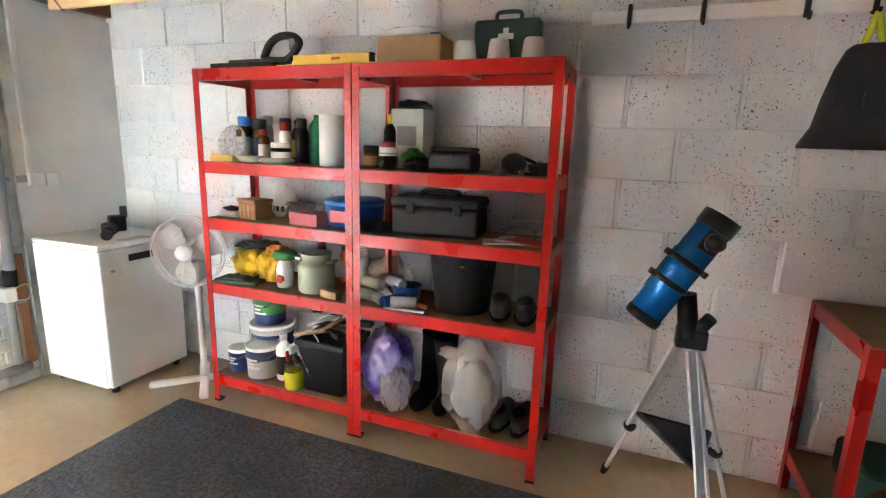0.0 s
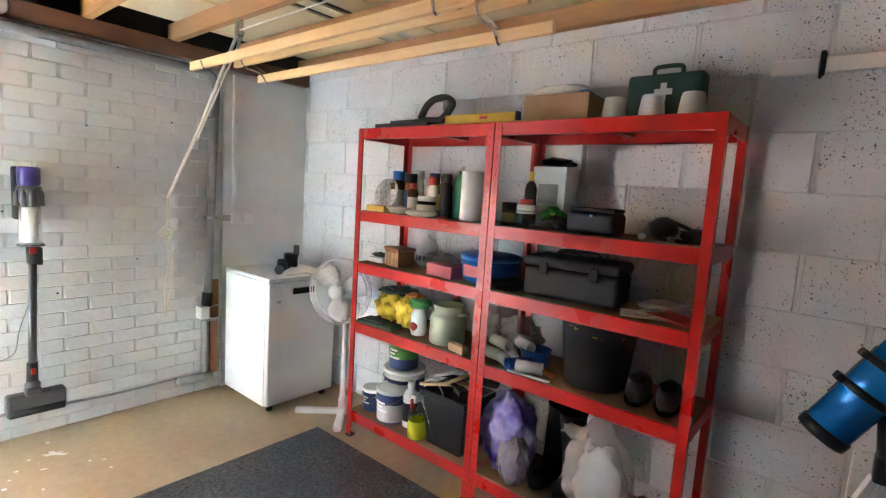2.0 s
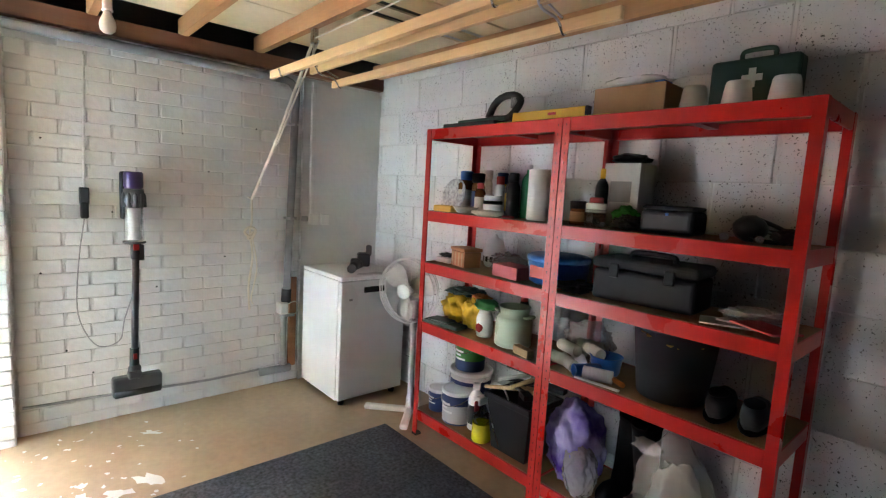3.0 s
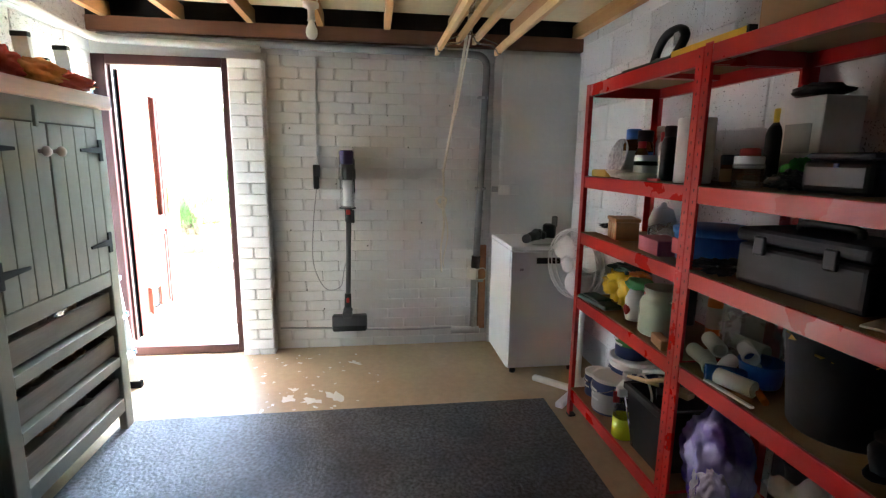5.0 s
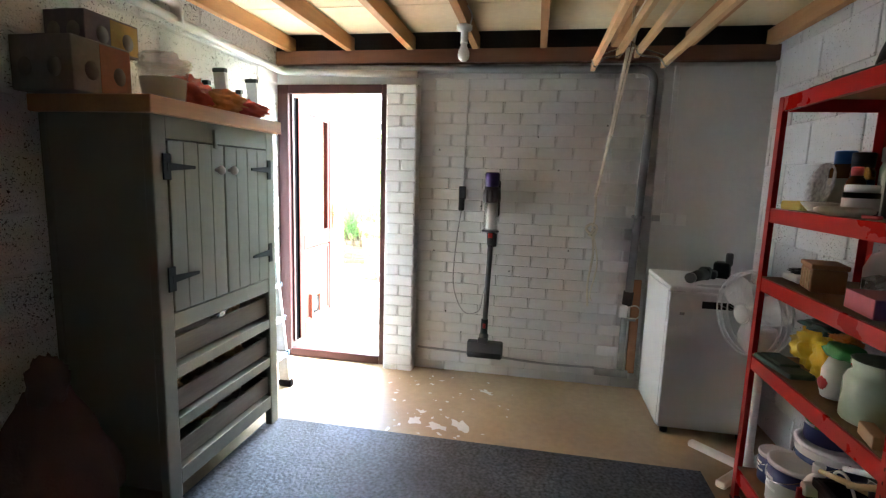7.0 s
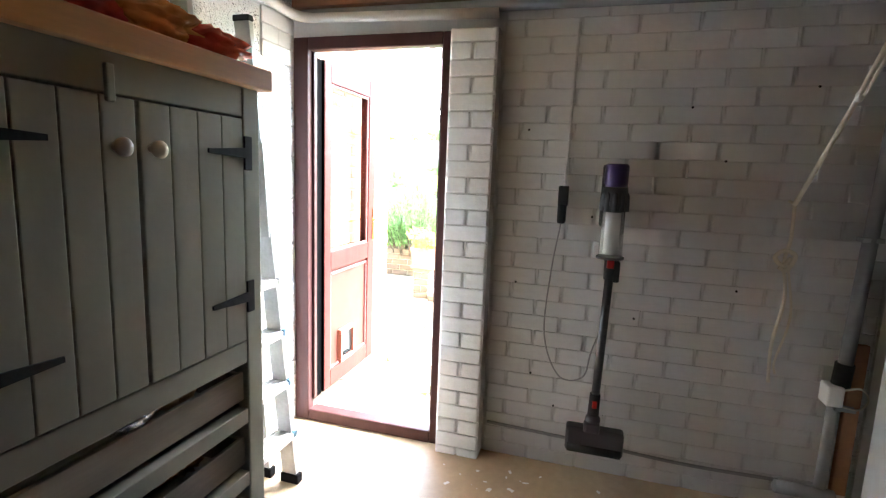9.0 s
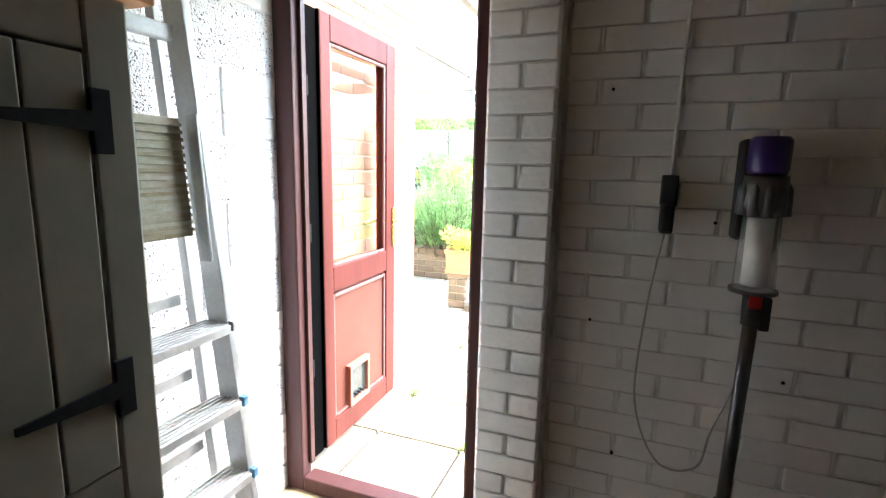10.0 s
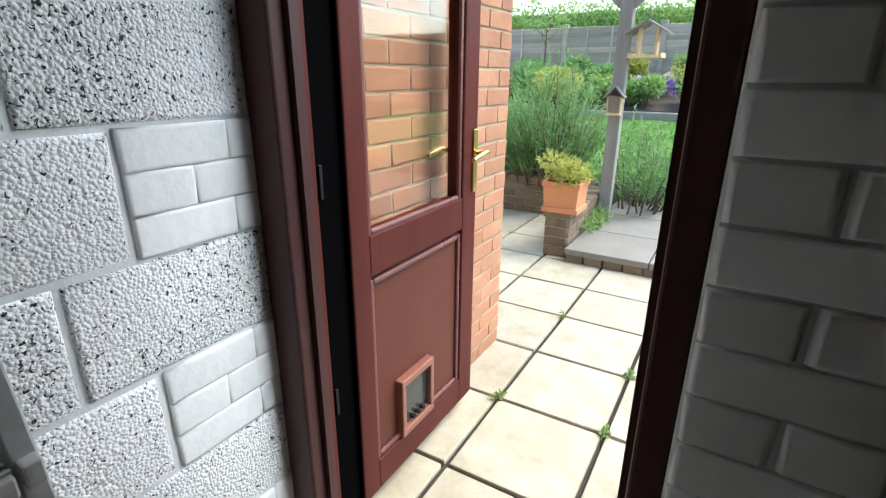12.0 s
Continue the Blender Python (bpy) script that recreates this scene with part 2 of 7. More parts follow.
foliage(LEAF_DARK, (0.33, 0.52, 0.18))
foliage(LEAF_MID, (0.35, 0.5, 0.15))
foliage(LEAF_YELLOW, (0.6, 0.6, 0.15))
BARK = surf("grey_brown_bark", (0.16, 0.12, 0.08), rough=0.95, var=0.3, fine=50, bump=0.8)
GREY_WOOD = wood("silvered_timber", (0.28, 0.262, 0.235), (0.19, 0.175, 0.155), "z", rough=0.9)
FENCE_WOOD = wood("silvered_fence", (0.5, 0.42, 0.34), (0.33, 0.275, 0.215), "y", rough=0.9, piece=0.22)
TERRACOTTA = surf("terracotta", (0.62, 0.26, 0.12), rough=0.75, var=0.12, scale=6, fine=60, bump=0.15)
SOIL = surf("soil", (0.05, 0.035, 0.025), rough=1, var=0.4, bump=1)


# ---- mesh tools ----
def box(bm, x0, x1, y0, y1, z0, z1, bevel=0.0, m=None, seg=2):
    r = bmesh.ops.create_cube(bm, size=1, matrix=Matrix.Translation(((x0 + x1) / 2, (y0 + y1) / 2, (z0 + z1) / 2)) @ Matrix.Diagonal((abs(x1 - x0), abs(y1 - y0), abs(z1 - z0), 1)))
    vs = r["verts"]
    if m:
        bmesh.ops.transform(bm, matrix=m, verts=vs)
    if bevel:
        es = list({e for v in vs for e in v.link_edges})
        bmesh.ops.bevel(bm, geom=es, offset=bevel, segments=seg, affect="EDGES", profile=0.5)
    return bm


def lathe(bm, profile, seg=24, m=None, close=True):
    """Turn a profile of (radius, height) round the z axis."""
    rings = []
    for r, z in profile:
        ring = []
        for i in range(seg):
            a = 2 * math.pi * i / seg
            v = Vector((r * math.cos(a), r * math.sin(a), z))
            ring.append(bm.verts.new(m @ v if m else v))
        rings.append(ring)
    for a, b in zip(rings, rings[1:]):
        for i in range(seg):
            f = bm.faces.new((a[i], a[(i + 1) % seg], b[(i + 1) % seg], b[i]))
            f.smooth = True
    if close:
        for ring, flip in ((rings[0], True), (rings[-1], False)):
            bm.faces.new(list(reversed(ring)) if flip else ring)
    return bm


def rod(bm, a, b, r0, r1=None, seg=12):
    a, b = Vector(a), Vector(b)
    m = Matrix.Translation(a) @ (b - a).to_track_quat("Z", "Y").to_matrix().to_4x4()
    return lathe(bm, [(r0, 0), (r1 if r1 is not None else r0, (b - a).length)], seg, m)


def tube(bm, pts, r, seg=8):
    """A bent round bar through points."""
    pts = [Vector(p) for p in pts]
    rings = []
    side = None
    for i, p in enumerate(pts):
        d = (pts[min(i + 1, len(pts) - 1)] - pts[max(i - 1, 0)]).normalized()
        if side is None:
            side = d.orthogonal().normalized()
        side = (side - d * side.dot(d)).normalized()
        up = d.cross(side)
        rad = r(i / (len(pts) - 1)) if callable(r) else r
        rings.append([bm.verts.new(p + (side * math.cos(2 * math.pi * k / seg) + up * math.sin(2 * math.pi * k / seg)) * rad) for k in range(seg)])
    for a, b in zip(rings, rings[1:]):
        for k in range(seg):
            f = bm.faces.new((a[k], a[(k + 1) % seg], b[(k + 1) % seg], b[k]))
            f.smooth = True
    bm.faces.new(list(reversed(rings[0])))
    bm.faces.new(rings[-1])
    return bm


def curve_pts(pts, n=8):
    """Smooth points through a few given ones (Catmull-Rom)."""
    p = [Vector(q) for q in pts]
    p = [2 * p[0] - p[1]] + p + [2 * p[-1] - p[-2]]
    out = []
    for i in range(1, len(p) - 2):
        for k in range(n):
            t = k / n
            out.append(0.5 * ((2 * p[i]) + (p[i + 1] - p[i - 1]) * t + (2 * p[i - 1] - 5 * p[i] + 4 * p[i + 1] - p[i + 2]) * t * t
                              + (3 * p[i] - p[i - 1] - 3 * p[i + 1] + p[i + 2]) * t ** 3))
    return out + [p[-2]]


def blob(bm, centre, size, rough=0.15, freq=4.0, sub=3, seed=0.0, m=None):
    r = bmesh.ops.create_icosphere(bm, subdivisions=sub, radius=1)
    for v in r["verts"]:
        d = 1 + rough * noise.noise(v.co * freq * 0.5 + Vector((seed, seed * 2, 0))) + rough * 0.5 * noise.noise(v.co * freq * 1.7 + Vector((seed, 0, 5)))
        v.co = Vector((v.co.x * size[0] * d, v.co.y * size[1] * d, v.co.z * size[2] * d)) + Vector(centre)
        if m:
            v.co = m @ v.co
    for f in {f for v in r["verts"] for f in v.link_faces}:
        f.smooth = True
    return bm


def bmn():
    return bmesh.new()


def mesh_of(name, bm, material):
    me = bpy.data.meshes.new(name)
    bmesh.ops.recalc_face_normals(bm, faces=bm.faces[:])
    bm.to_mesh(me)
    bm.free()
    for mt in (material if isinstance(material, (list, tuple)) else [material]):
        me.materials.append(mt)
    return me


def part(name, bm, material, parent, label=""):
    ob = new(name, mesh_of(name, bm, material))
    ob.parent = parent
    return tagged(ob, label)


def thing(name, label, category, at=(0, 0, 0), turn=0.0, group="", kind=""):
    ob = new(name)
    ob.empty_display_size = 0.05
    ob.matrix_world = pose(*at, 0, 0, turn)
    return tagged(ob, label, category, group, kind)


def solid(name, bm, material, label, category, at=(0, 0, 0), turn=0.0, group="", kind=""):
    ob = new(name, mesh_of(name, bm, material))
    ob.matrix_world = pose(*at, 0, 0, turn)
    return tagged(ob, label, category, group, kind)


def setting(name, bm, material, label, category):
    return solid(name, bm, material, label, category, kind="structure")


PIECES = {}


def piece_mesh(name, w, h, d, chamfer, material, variant=0, wob=0.002, bed=1.0):
    """One masonry unit, front to +y (local), centred on x and z, with an uneven chamfered face."""
    key = (name, material.name, round(w, 2), round(h, 3), variant)
    if key in PIECES:
        return PIECES[key]
    rnd = random.Random(str(key))
    c = chamfer
    bm = bmn()
    j = lambda s: rnd.uniform(-s, s)
    ring = ((-1, -1), (-0.35, -1), (0.35, -1), (1, -1), (1, 1), (0.35, 1), (-0.35, 1), (-1, 1))
    back = [bm.verts.new((sx * w / 2, 0, sz * h / 2)) for sx, sz in ring]
    mid = [bm.verts.new((sx * w / 2 + j(wob), d - c + j(wob * 0.5), sz * h / 2 + j(wob * bed))) for sx, sz in ring]
    top = [bm.verts.new((sx * (w / 2 - c) + j(wob), d - c * 0.12 * bed + j(wob * 0.4), sz * (h / 2 - c * bed) + j(wob * bed))) for sx, sz in ring]
    i2 = 0.004
    inner = [bm.verts.new((sx * (w / 2 - c - i2), d + j(wob * 0.2), sz * (h / 2 - c * bed - i2))) for sx, sz in ring]
    for a, b in ((back, mid), (mid, top), (top, inner)):
        for i in range(8):
            bm.faces.new((a[i], a[(i + 1) % 8], b[(i + 1) % 8], b[i])).smooth = True
    bm.faces.new(inner).smooth = True
    PIECES[key] = mesh_of(name, bm, material)
    return PIECES[key]


def lay(parent, name, origin, along, out, length, z0, z1, unit, course, joint, depth, material, chamfer=0.006, shift=0.5, gap=None, first=0.0, wob=0.002, headers=False, head=None, bed=0.15):
    """Lay courses of pieces on a wall face: origin is the lower corner, along its direction, out its normal."""
    along, out = Vector(along), Vector(out)
    rot = Matrix((along, out, Vector((0, 0, 1)))).transposed().to_4x4()
    rnd = random.Random(name + str(origin))
    rows = int(math.ceil((z1 - z0) / course - 1e-6))
    for k in range(rows):
        za, zb = z0 + k * course + joint / 2, min(z0 + (k + 1) * course - joint / 2, z1)
        if zb - za < 0.02 or zb < 0.01:
            continue
        step = unit / 2 if headers and k % 2 else unit
        u = -step + (first + (shift * unit if k % 2 and not headers else 0)) % step
        while u < length:
            hj = (joint if head is None else head) * rnd.uniform(0.75, 1.25)
            ua, ub = max(u + hj / 2, 0.0), min(u + step - hj / 2, length)
            u += step
            if ub - ua < 0.025:
                continue
            mid, zc = (ua + ub) / 2, (za + zb) / 2
            if gap and gap(mid, zc):
                continue
            me = piece_mesh(name, ub - ua, zb - za, depth, chamfer, material, rnd.randrange(4), wob, 1.0 if head is None else bed)
            ob = new(name, me)
            ob.parent = parent
            ob.matrix_basis = Matrix.Translation(Vector(origin) + along * mid + Vector((0, 0, zc - origin[2])) + out * rnd.uniform(-0.001, 0.001)) @ rot

# ---- the garage shell ----
WX, WY, LY, EX, TOP = -3.33, 2.52, -0.805, 2.3, 2.20  # brick wall, shelf wall, cabinet wall, far end, wall top
bm = bmn()
box(bm, WX - 0.12, EX + 0.1, LY - 0.1, WY + 0.1, -0.12, 0.0)
floor = setting("floor", bm, CONCRETE, "worn buff painted concrete garage floor with paint splashes", "floor")

bm = bmn()
box(bm, WX - 0.11, WX, 0.05, WY + 0.1, 0, TOP)
wall_brick = setting("wall_west", bm, JOINT_PAINT, "grey-white painted brick wall of the garage", "wall")
bm = bmn()
box(bm, WX - 0.11, WX + 0.005, LY - 0.1, 0.05, 2.068, TOP + 0.1)
setting("lintel", bm, JOINT_PAINT, "painted lintel above the side door", "wall")
bm = bmn()
box(bm, WX, EX, WY, WY + 0.1, 0, 2.5)
wall_block = setting("wall_north", bm, JOINT_PAINT, "grey-white painted concrete block wall behind the shelving", "wall")
bm = bmn()
box(bm, -3.29, EX, LY - 0.1, LY, 0, 2.5)
wall_left = setting("wall_south", bm, WHITE_PAINT, "white painted coarse block wall beside the door", "wall")
# unseen end wall, added to close the garage; dark grey limits bounced fill
bm = bmn()
box(bm, EX, EX + 0.1, LY - 0.1, WY + 0.1, 0, 2.5)
setting("wall_east", bm, DIM_END_WALL, "unseen plain grey end wall, dark to hold down bounced light", "wall")
bm = bmn()
box(bm, WX, WX + 0.1, 0.052, 0.273, 0, 2.055, 0.004)
pillar = setting("pillar", bm, JOINT_PAINT, "white painted brick pier beside the door", "pier")

# closed ends of the eaves
bm = bmn()
box(bm, WX - 0.12, WX, WY, WY + 0.1, 0, 2.5)
setting("eaves_end", bm, FELT, "dark closed end of the eaves", "trim")
bm = bmn()
box(bm, WX - 0.12, -3.29, LY - 0.1, LY, 2.302, 2.5)
setting("eaves_end", bm, FELT, "dark closed end of the eaves", "trim")

# roof: plate, joists, boards, felt
bm = bmn()
box(bm, WX - 0.1, WX + 0.06, LY, WY, TOP, TOP + 0.09, 0.003)
setting("wall_plate", bm, PLATE, "dark stained timber wall plate under the joists", "beam")
JY = [-0.69, -0.24, 0.205, 0.655, 1.102, 1.55, 2.0, 2.47]
for y in JY:
    bm = bmn()
    box(bm, WX + 0.0, EX, y - 0.022, y + 0.022, TOP + 0.085, TOP + 0.185, 0.003)
    setting("joist", bm, JOIST, "orange-brown timber roof joist", "joist")
bm = bmn()
for x0, x1, y0, y1 in ((WX + 0.09, -2.705, LY - 0.1, 1.55), (-2.697, -0.3, LY - 0.1, 1.55), (-0.292, EX, LY - 0.1, 1.55),
                       (WX + 0.09, -2.35, 1.552, WY + 0.1), (-2.295, -2.2, 1.552, WY + 0.1), (-2.14, -1.965, 1.552, WY + 0.1), (-1.945, EX, 1.552, WY + 0.1)):
    box(bm, x0, x1, y0, y1, TOP + 0.19, TOP + 0.2)
setting("ceiling", bm, SHEET, "cream boarded ceiling laid over the joists", "ceiling")
bm = bmn()
box(bm, WX - 0.15, EX + 0.1, LY - 0.15, WY + 0.15, TOP + 0.3, TOP + 0.36)
setting("roof", bm, FELT, "dark flat roof over the garage", "roof")
bm = bmn()
box(bm, WX - 0.12, WX - 0.1, LY - 0.1, WY + 0.1, TOP, TOP + 0.3)
setting("fascia", bm, FELT, "dark fascia board closing the eaves", "trim")

# door frame and the door, open outwards against the house wall
door = thing("door_1", "mahogany brown glazed side door standing open with a cat flap", "door", kind="structure")
FX0, FX1 = -3.345, -3.285
for nm, b in (("jamb", (FX0, FX1, -0.8, -0.715, 0.0, 2.062)), ("jamb", (FX0, FX1, 0.0, 0.05, 0.0, 2.062)),
              ("head", (FX0, FX1 + 0.001, -0.715, 0.0, 2.0, 2.062)), ("threshold", (FX0 - 0.02, FX1 + 0.001, -0.715, 0.0, 0.0, 0.065))):
    bm = bmn()
    box(bm, *b, 0.006)
    part(nm, bm, FRAME_BROWN, door)
for y0, y1 in ((-0.715, -0.7), (-0.015, 0.0)):
    bm = bmn()
    box(bm, FX0 - 0.005, FX0 + 0.02, y0, y1, 0.11, 2.01)
    part("door_stop", bm, FRAME_BROWN, door)
SEAL_GAP = surf("black_seal", (0.0015, 0.0015, 0.0017), rough=0.95, var=0.2, spec=0.02, bump=0)
PANEL = surf("brown_door_panel", (0.11, 0.036, 0.026), rough=0.45, spec=0.1, var=0.12, scale=5, fine=140, bump=0.06)
# near-black block stands in for the shaded gap between frame and leaf
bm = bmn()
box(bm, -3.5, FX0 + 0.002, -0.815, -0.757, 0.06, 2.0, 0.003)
part("weather_seal", bm, SEAL_GAP, door, "near-black block for the shaded gap beside the door")
bm = bmn()
box(bm, -3.372, -3.366, -0.757, -0.746, 0.11, 2.0)
part("metal_strip", bm, GREY_PIPE, door, "thin grey metal strip")
bm = bmn()
box(bm, -3.41, -3.392, -0.757, -0.748, 0.11, 2.0, 0.002)
part("rebate", bm, MAHOGANY, door)
for hz in (0.45, 1.05, 1.65):
    bm = bmn()
    box(bm, -3.432, -3.422, -0.757, -0.75, hz, hz + 0.08, 0.002)
    part("hinge", bm, IRON, door, "dark steel door hinge")
leaf = thing("leaf", "", "", (0, 0, 0))
leaf.parent = door
LX0, LX1, LYA, LYB, LZ0, LZ1 = -4.195, -3.503, -0.81, -0.74, 0.07, 2.0
for b in ((LX0, LX0 + 0.1, LYA, LYB, LZ0, LZ1), (LX1 - 0.075, LX1, LYA, LYB, LZ0, LZ1), (LX0 + 0.1, LX1 - 0.075, LYA, LYB, LZ1 - 0.11, LZ1),
          (LX0 + 0.1, LX1 - 0.075, LYA, LYB, LZ0, LZ0 + 0.11), (LX0 + 0.1, LX1 - 0.075, LYA, LYB, 0.805, 0.92)):
    bm = bmn()
    box(bm, *b, 0.005)
    part("door_rail", bm, MAHOGANY, leaf)
bm = bmn()
box(bm, LX0 + 0.09, LX1 - 0.065, LYA + 0.015, LYB - 0.018, LZ0 + 0.1, 0.80)
part("door_panel", bm, PANEL, leaf, "plain brown lower panel")
bm = bmn()
box(bm, LX0 + 0.09, LX1 - 0.065, -0.782, -0.774, 0.91, LZ1 - 0.1)
pane = part("glass_pane", bm, GLASS, leaf, "clear door glass, slightly streaked")
pane.visible_shadow = False
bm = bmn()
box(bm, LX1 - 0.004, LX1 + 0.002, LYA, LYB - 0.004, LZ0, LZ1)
part("edge_seal", bm, SEAL_GAP, leaf, "black rubber door edge")
for z0, z1 in ((LZ0 + 0.1, 0.80), (0.905, LZ1 - 0.1)):
    for b in ((LX0 + 0.1, LX0 + 0.118, z0 + 0.01, z1 - 0.01), (LX1 - 0.093, LX1 - 0.075, z0 + 0.01, z1 - 0.01), (LX0 + 0.118, LX1 - 0.093, z0 + 0.01, z0 + 0.028), (LX0 + 0.118, LX1 - 0.093, z1 - 0.028, z1 - 0.01)):
        bm = bmn()
        box(bm, b[0], b[1], LYB - 0.02, LYB - 0.006, b[2], b[3], 0.006)
        part("glazing_bead", bm, BEAD, leaf, "worn shiny glazing bead")

# carpet
bm = bmn()
box(bm, -2.325, 1.6, -0.345, 2.0, 0.0, 0.012, 0.004)
solid("carpet", bm, CARPET, "charcoal grey carpet offcut laid on the concrete", "carpet")

# ---- red shelving ----
SY0, SY1 = 2.075, 2.475
SHELF_Z = [0.16, 0.70, 1.05, 1.345, 1.80]


SLOT = surf("slot_shadow_steel", (0.14, 0.012, 0.01), rough=0.7, var=0.2, bump=0)


def shelf_unit(x0, x1, label, first_unit):
    w = x1 - x0
    u = thing("shelving_unit", label, "shelving", (x0, SY0, 0), group="garage shelving")
    d = SY1 - SY0
    for px in (0, w):
        for py in (0, d):
            sx, sy = (1 if px == 0 else -1), (1 if py == 0 else -1)
            bm = bmn()
            box(bm, px, px + sx * 0.036, py, py + sy * 0.002, 0.0, 1.80)
            box(bm, px, px + sx * 0.002, py + sy * 0.002, py + sy * 0.036, 0.0, 1.80)
            p = part("post", bm, RED, u)
            bm = bmn()
            box(bm, px - sx * 0.002, px + sx * 0.038, py - sy * 0.002, py + sy * 0.038, 0.0, 0.012)
            part("foot_cap", bm, BLACK, p, "black plastic foot cap")
            if (px > 0) != first_unit:
                continue
            bm = bmn()
            for k in range(44):
                for ax in (0.018,):
                    box(bm, px + sx * ax - 0.002, px + sx * ax + 0.002, py - sy * 0.0012, py + sy * 0.0005, 0.05 + k * 0.04 - 0.005, 0.05 + k * 0.04 + 0.005)
            tagged(part("slot_row", bm, SLOT, p, "row of dark bolt slots"), kind="stuff")
    for z in SHELF_Z:
        h = 0.058
        for yy in (0.002, d - 0.014):
            bm = bmn()
            box(bm, 0.036, w - 0.036, yy, yy + 0.012, z - h, z, 0.003)
            box(bm, 0.036, w - 0.036, yy if yy < 0.1 else yy - 0.012, yy + 0.024 if yy < 0.1 else yy + 0.012, z - h, z - h + 0.003)
            part("beam", bm, RED, u)
        for xx in (0.002, w - 0.014):
            bm = bmn()
            box(bm, xx, xx + 0.012, 0.036, d - 0.036, z - h, z, 0.003)
            part("side_beam", bm, RED, u)
        bm = bmn()
        box(bm, w / 2 - 0.02, w / 2 + 0.02, 0.014, d - 0.014, z - 0.03, z - 0.009)
        part("cross_bar", bm, RED, u)
        bm = bmn()
        box(bm, 0.006, w - 0.006, 0.015, d - 0.015, z - 0.008, z + 0.001)
        part("shelf_board", bm, CHIPBOARD, u, "brown fibreboard shelf")
    return u


shelf_unit(-2.15, -1.238, "red steel boltless shelving unit full of household bottles and paint", True)
shelf_unit(-1.233, -0.322, "red steel boltless shelving unit with tool box, buckets and shoes", False)

# ---- freezer ----
fz = thing("freezer", "small white upright freezer standing in the corner", "freezer", (-3.24, 1.87, 0))
FD, FW, FH = 0.55, 0.51, 0.875
bm = bmn()
box(bm, 0, FD - 0.045, 0, FW, 0.035, FH - 0.03, 0.006)
part("body", bm, APPLIANCE, fz)
bm = bmn()
box(bm, FD - 0.042, FD, 0, FW, 0.045, FH - 0.032, 0.008)
fzd = part("door", bm, APPLIANCE, fz)
bm = bmn()
box(bm, 0, FD, -0.002, FW + 0.002, FH - 0.028, FH, 0.008)
part("top", bm, APPLIANCE, fz)
bm = bmn()
box(bm, FD - 0.004, FD + 0.004, 0.17, 0.33, FH - 0.115, FH - 0.075, 0.003)
part("handle_recess", bm, BLACK, fzd, "dark recessed handle")
bm = bmn()
box(bm, FD - 0.001, FD + 0.0012, 0.06, 0.085, FH - 0.16, FH - 0.145)
part("badge", bm, GREY_PIPE, fzd)
for fx in (0.05, FD - 0.05):
    for fy in (0.05, FW - 0.05):
        bm = bmn()
        lathe(bm, [(0.022, 0), (0.022, 0.02), (0.014, 0.036)], 12, Matrix.Translation((fx, fy, 0)))
        part("foot", bm, BLACK, fz)

# ---- cabinet ----
KNOB = surf("pale_knob", (0.55, 0.45, 0.36), rough=0.3, var=0.1)
cab = thing("cabinet", "sage cream painted kitchen cabinet with plank doors and slatted crates", "cabinet", (0, 0, 0))
CX0, CX1, CY0, CY1 = -2.312, -1.442, -0.78, -0.29  # ends and depth
bm = bmn()
box(bm, CX0 - 0.03, CX1 + 0.03, CY0 - 0.01, CY1 + 0.03, 1.632, 1.695, 0.005)
part("worktop", bm, OAK, cab, "orange pine worktop")
for xx in (CX0, CX1 - 0.075):
    for yy in (CY0, CY1 - 0.04):
        bm = bmn()
        box(bm, xx, xx + 0.075, yy, yy + 0.04, 0, 1.632, 0.006)
        part("corner_post", bm, SAGE, cab)
for xx in (CX0 + 0.003, CX1 - 0.018):
    bm = bmn()
    box(bm, xx, xx + 0.015, CY0 + 0.04, CY1 - 0.04, 0.12, 1.632)
    part("side_panel", bm, SAGE, cab)
bm = bmn()
box(bm, CX0 + 0.06, CX1 - 0.06, CY0, CY0 + 0.015, 0.12, 1.632)
part("back_panel", bm, SAGE, cab)
for z0, z1 in ((1.545, 1.632), (0.785, 0.857), (0.58, 0.63), (0.36, 0.41), (0.115, 0.185)):
    bm = bmn()
    box(bm, CX0 + 0.075, CX1 - 0.075, CY1 - 0.04, CY1 - 0.002, z0, z1, 0.003)
    part("rail", bm, SAGE, cab)
    if z1 < 0.95:
        bm = bmn()
        box(bm, CX0 + 0.02, CX1 - 0.02, CY0 + 0.015, CY1 - 0.04, z0 + 0.01, z0 + 0.025)
        part("shelf", bm, OLD_WOOD, cab)
mid = -1.873
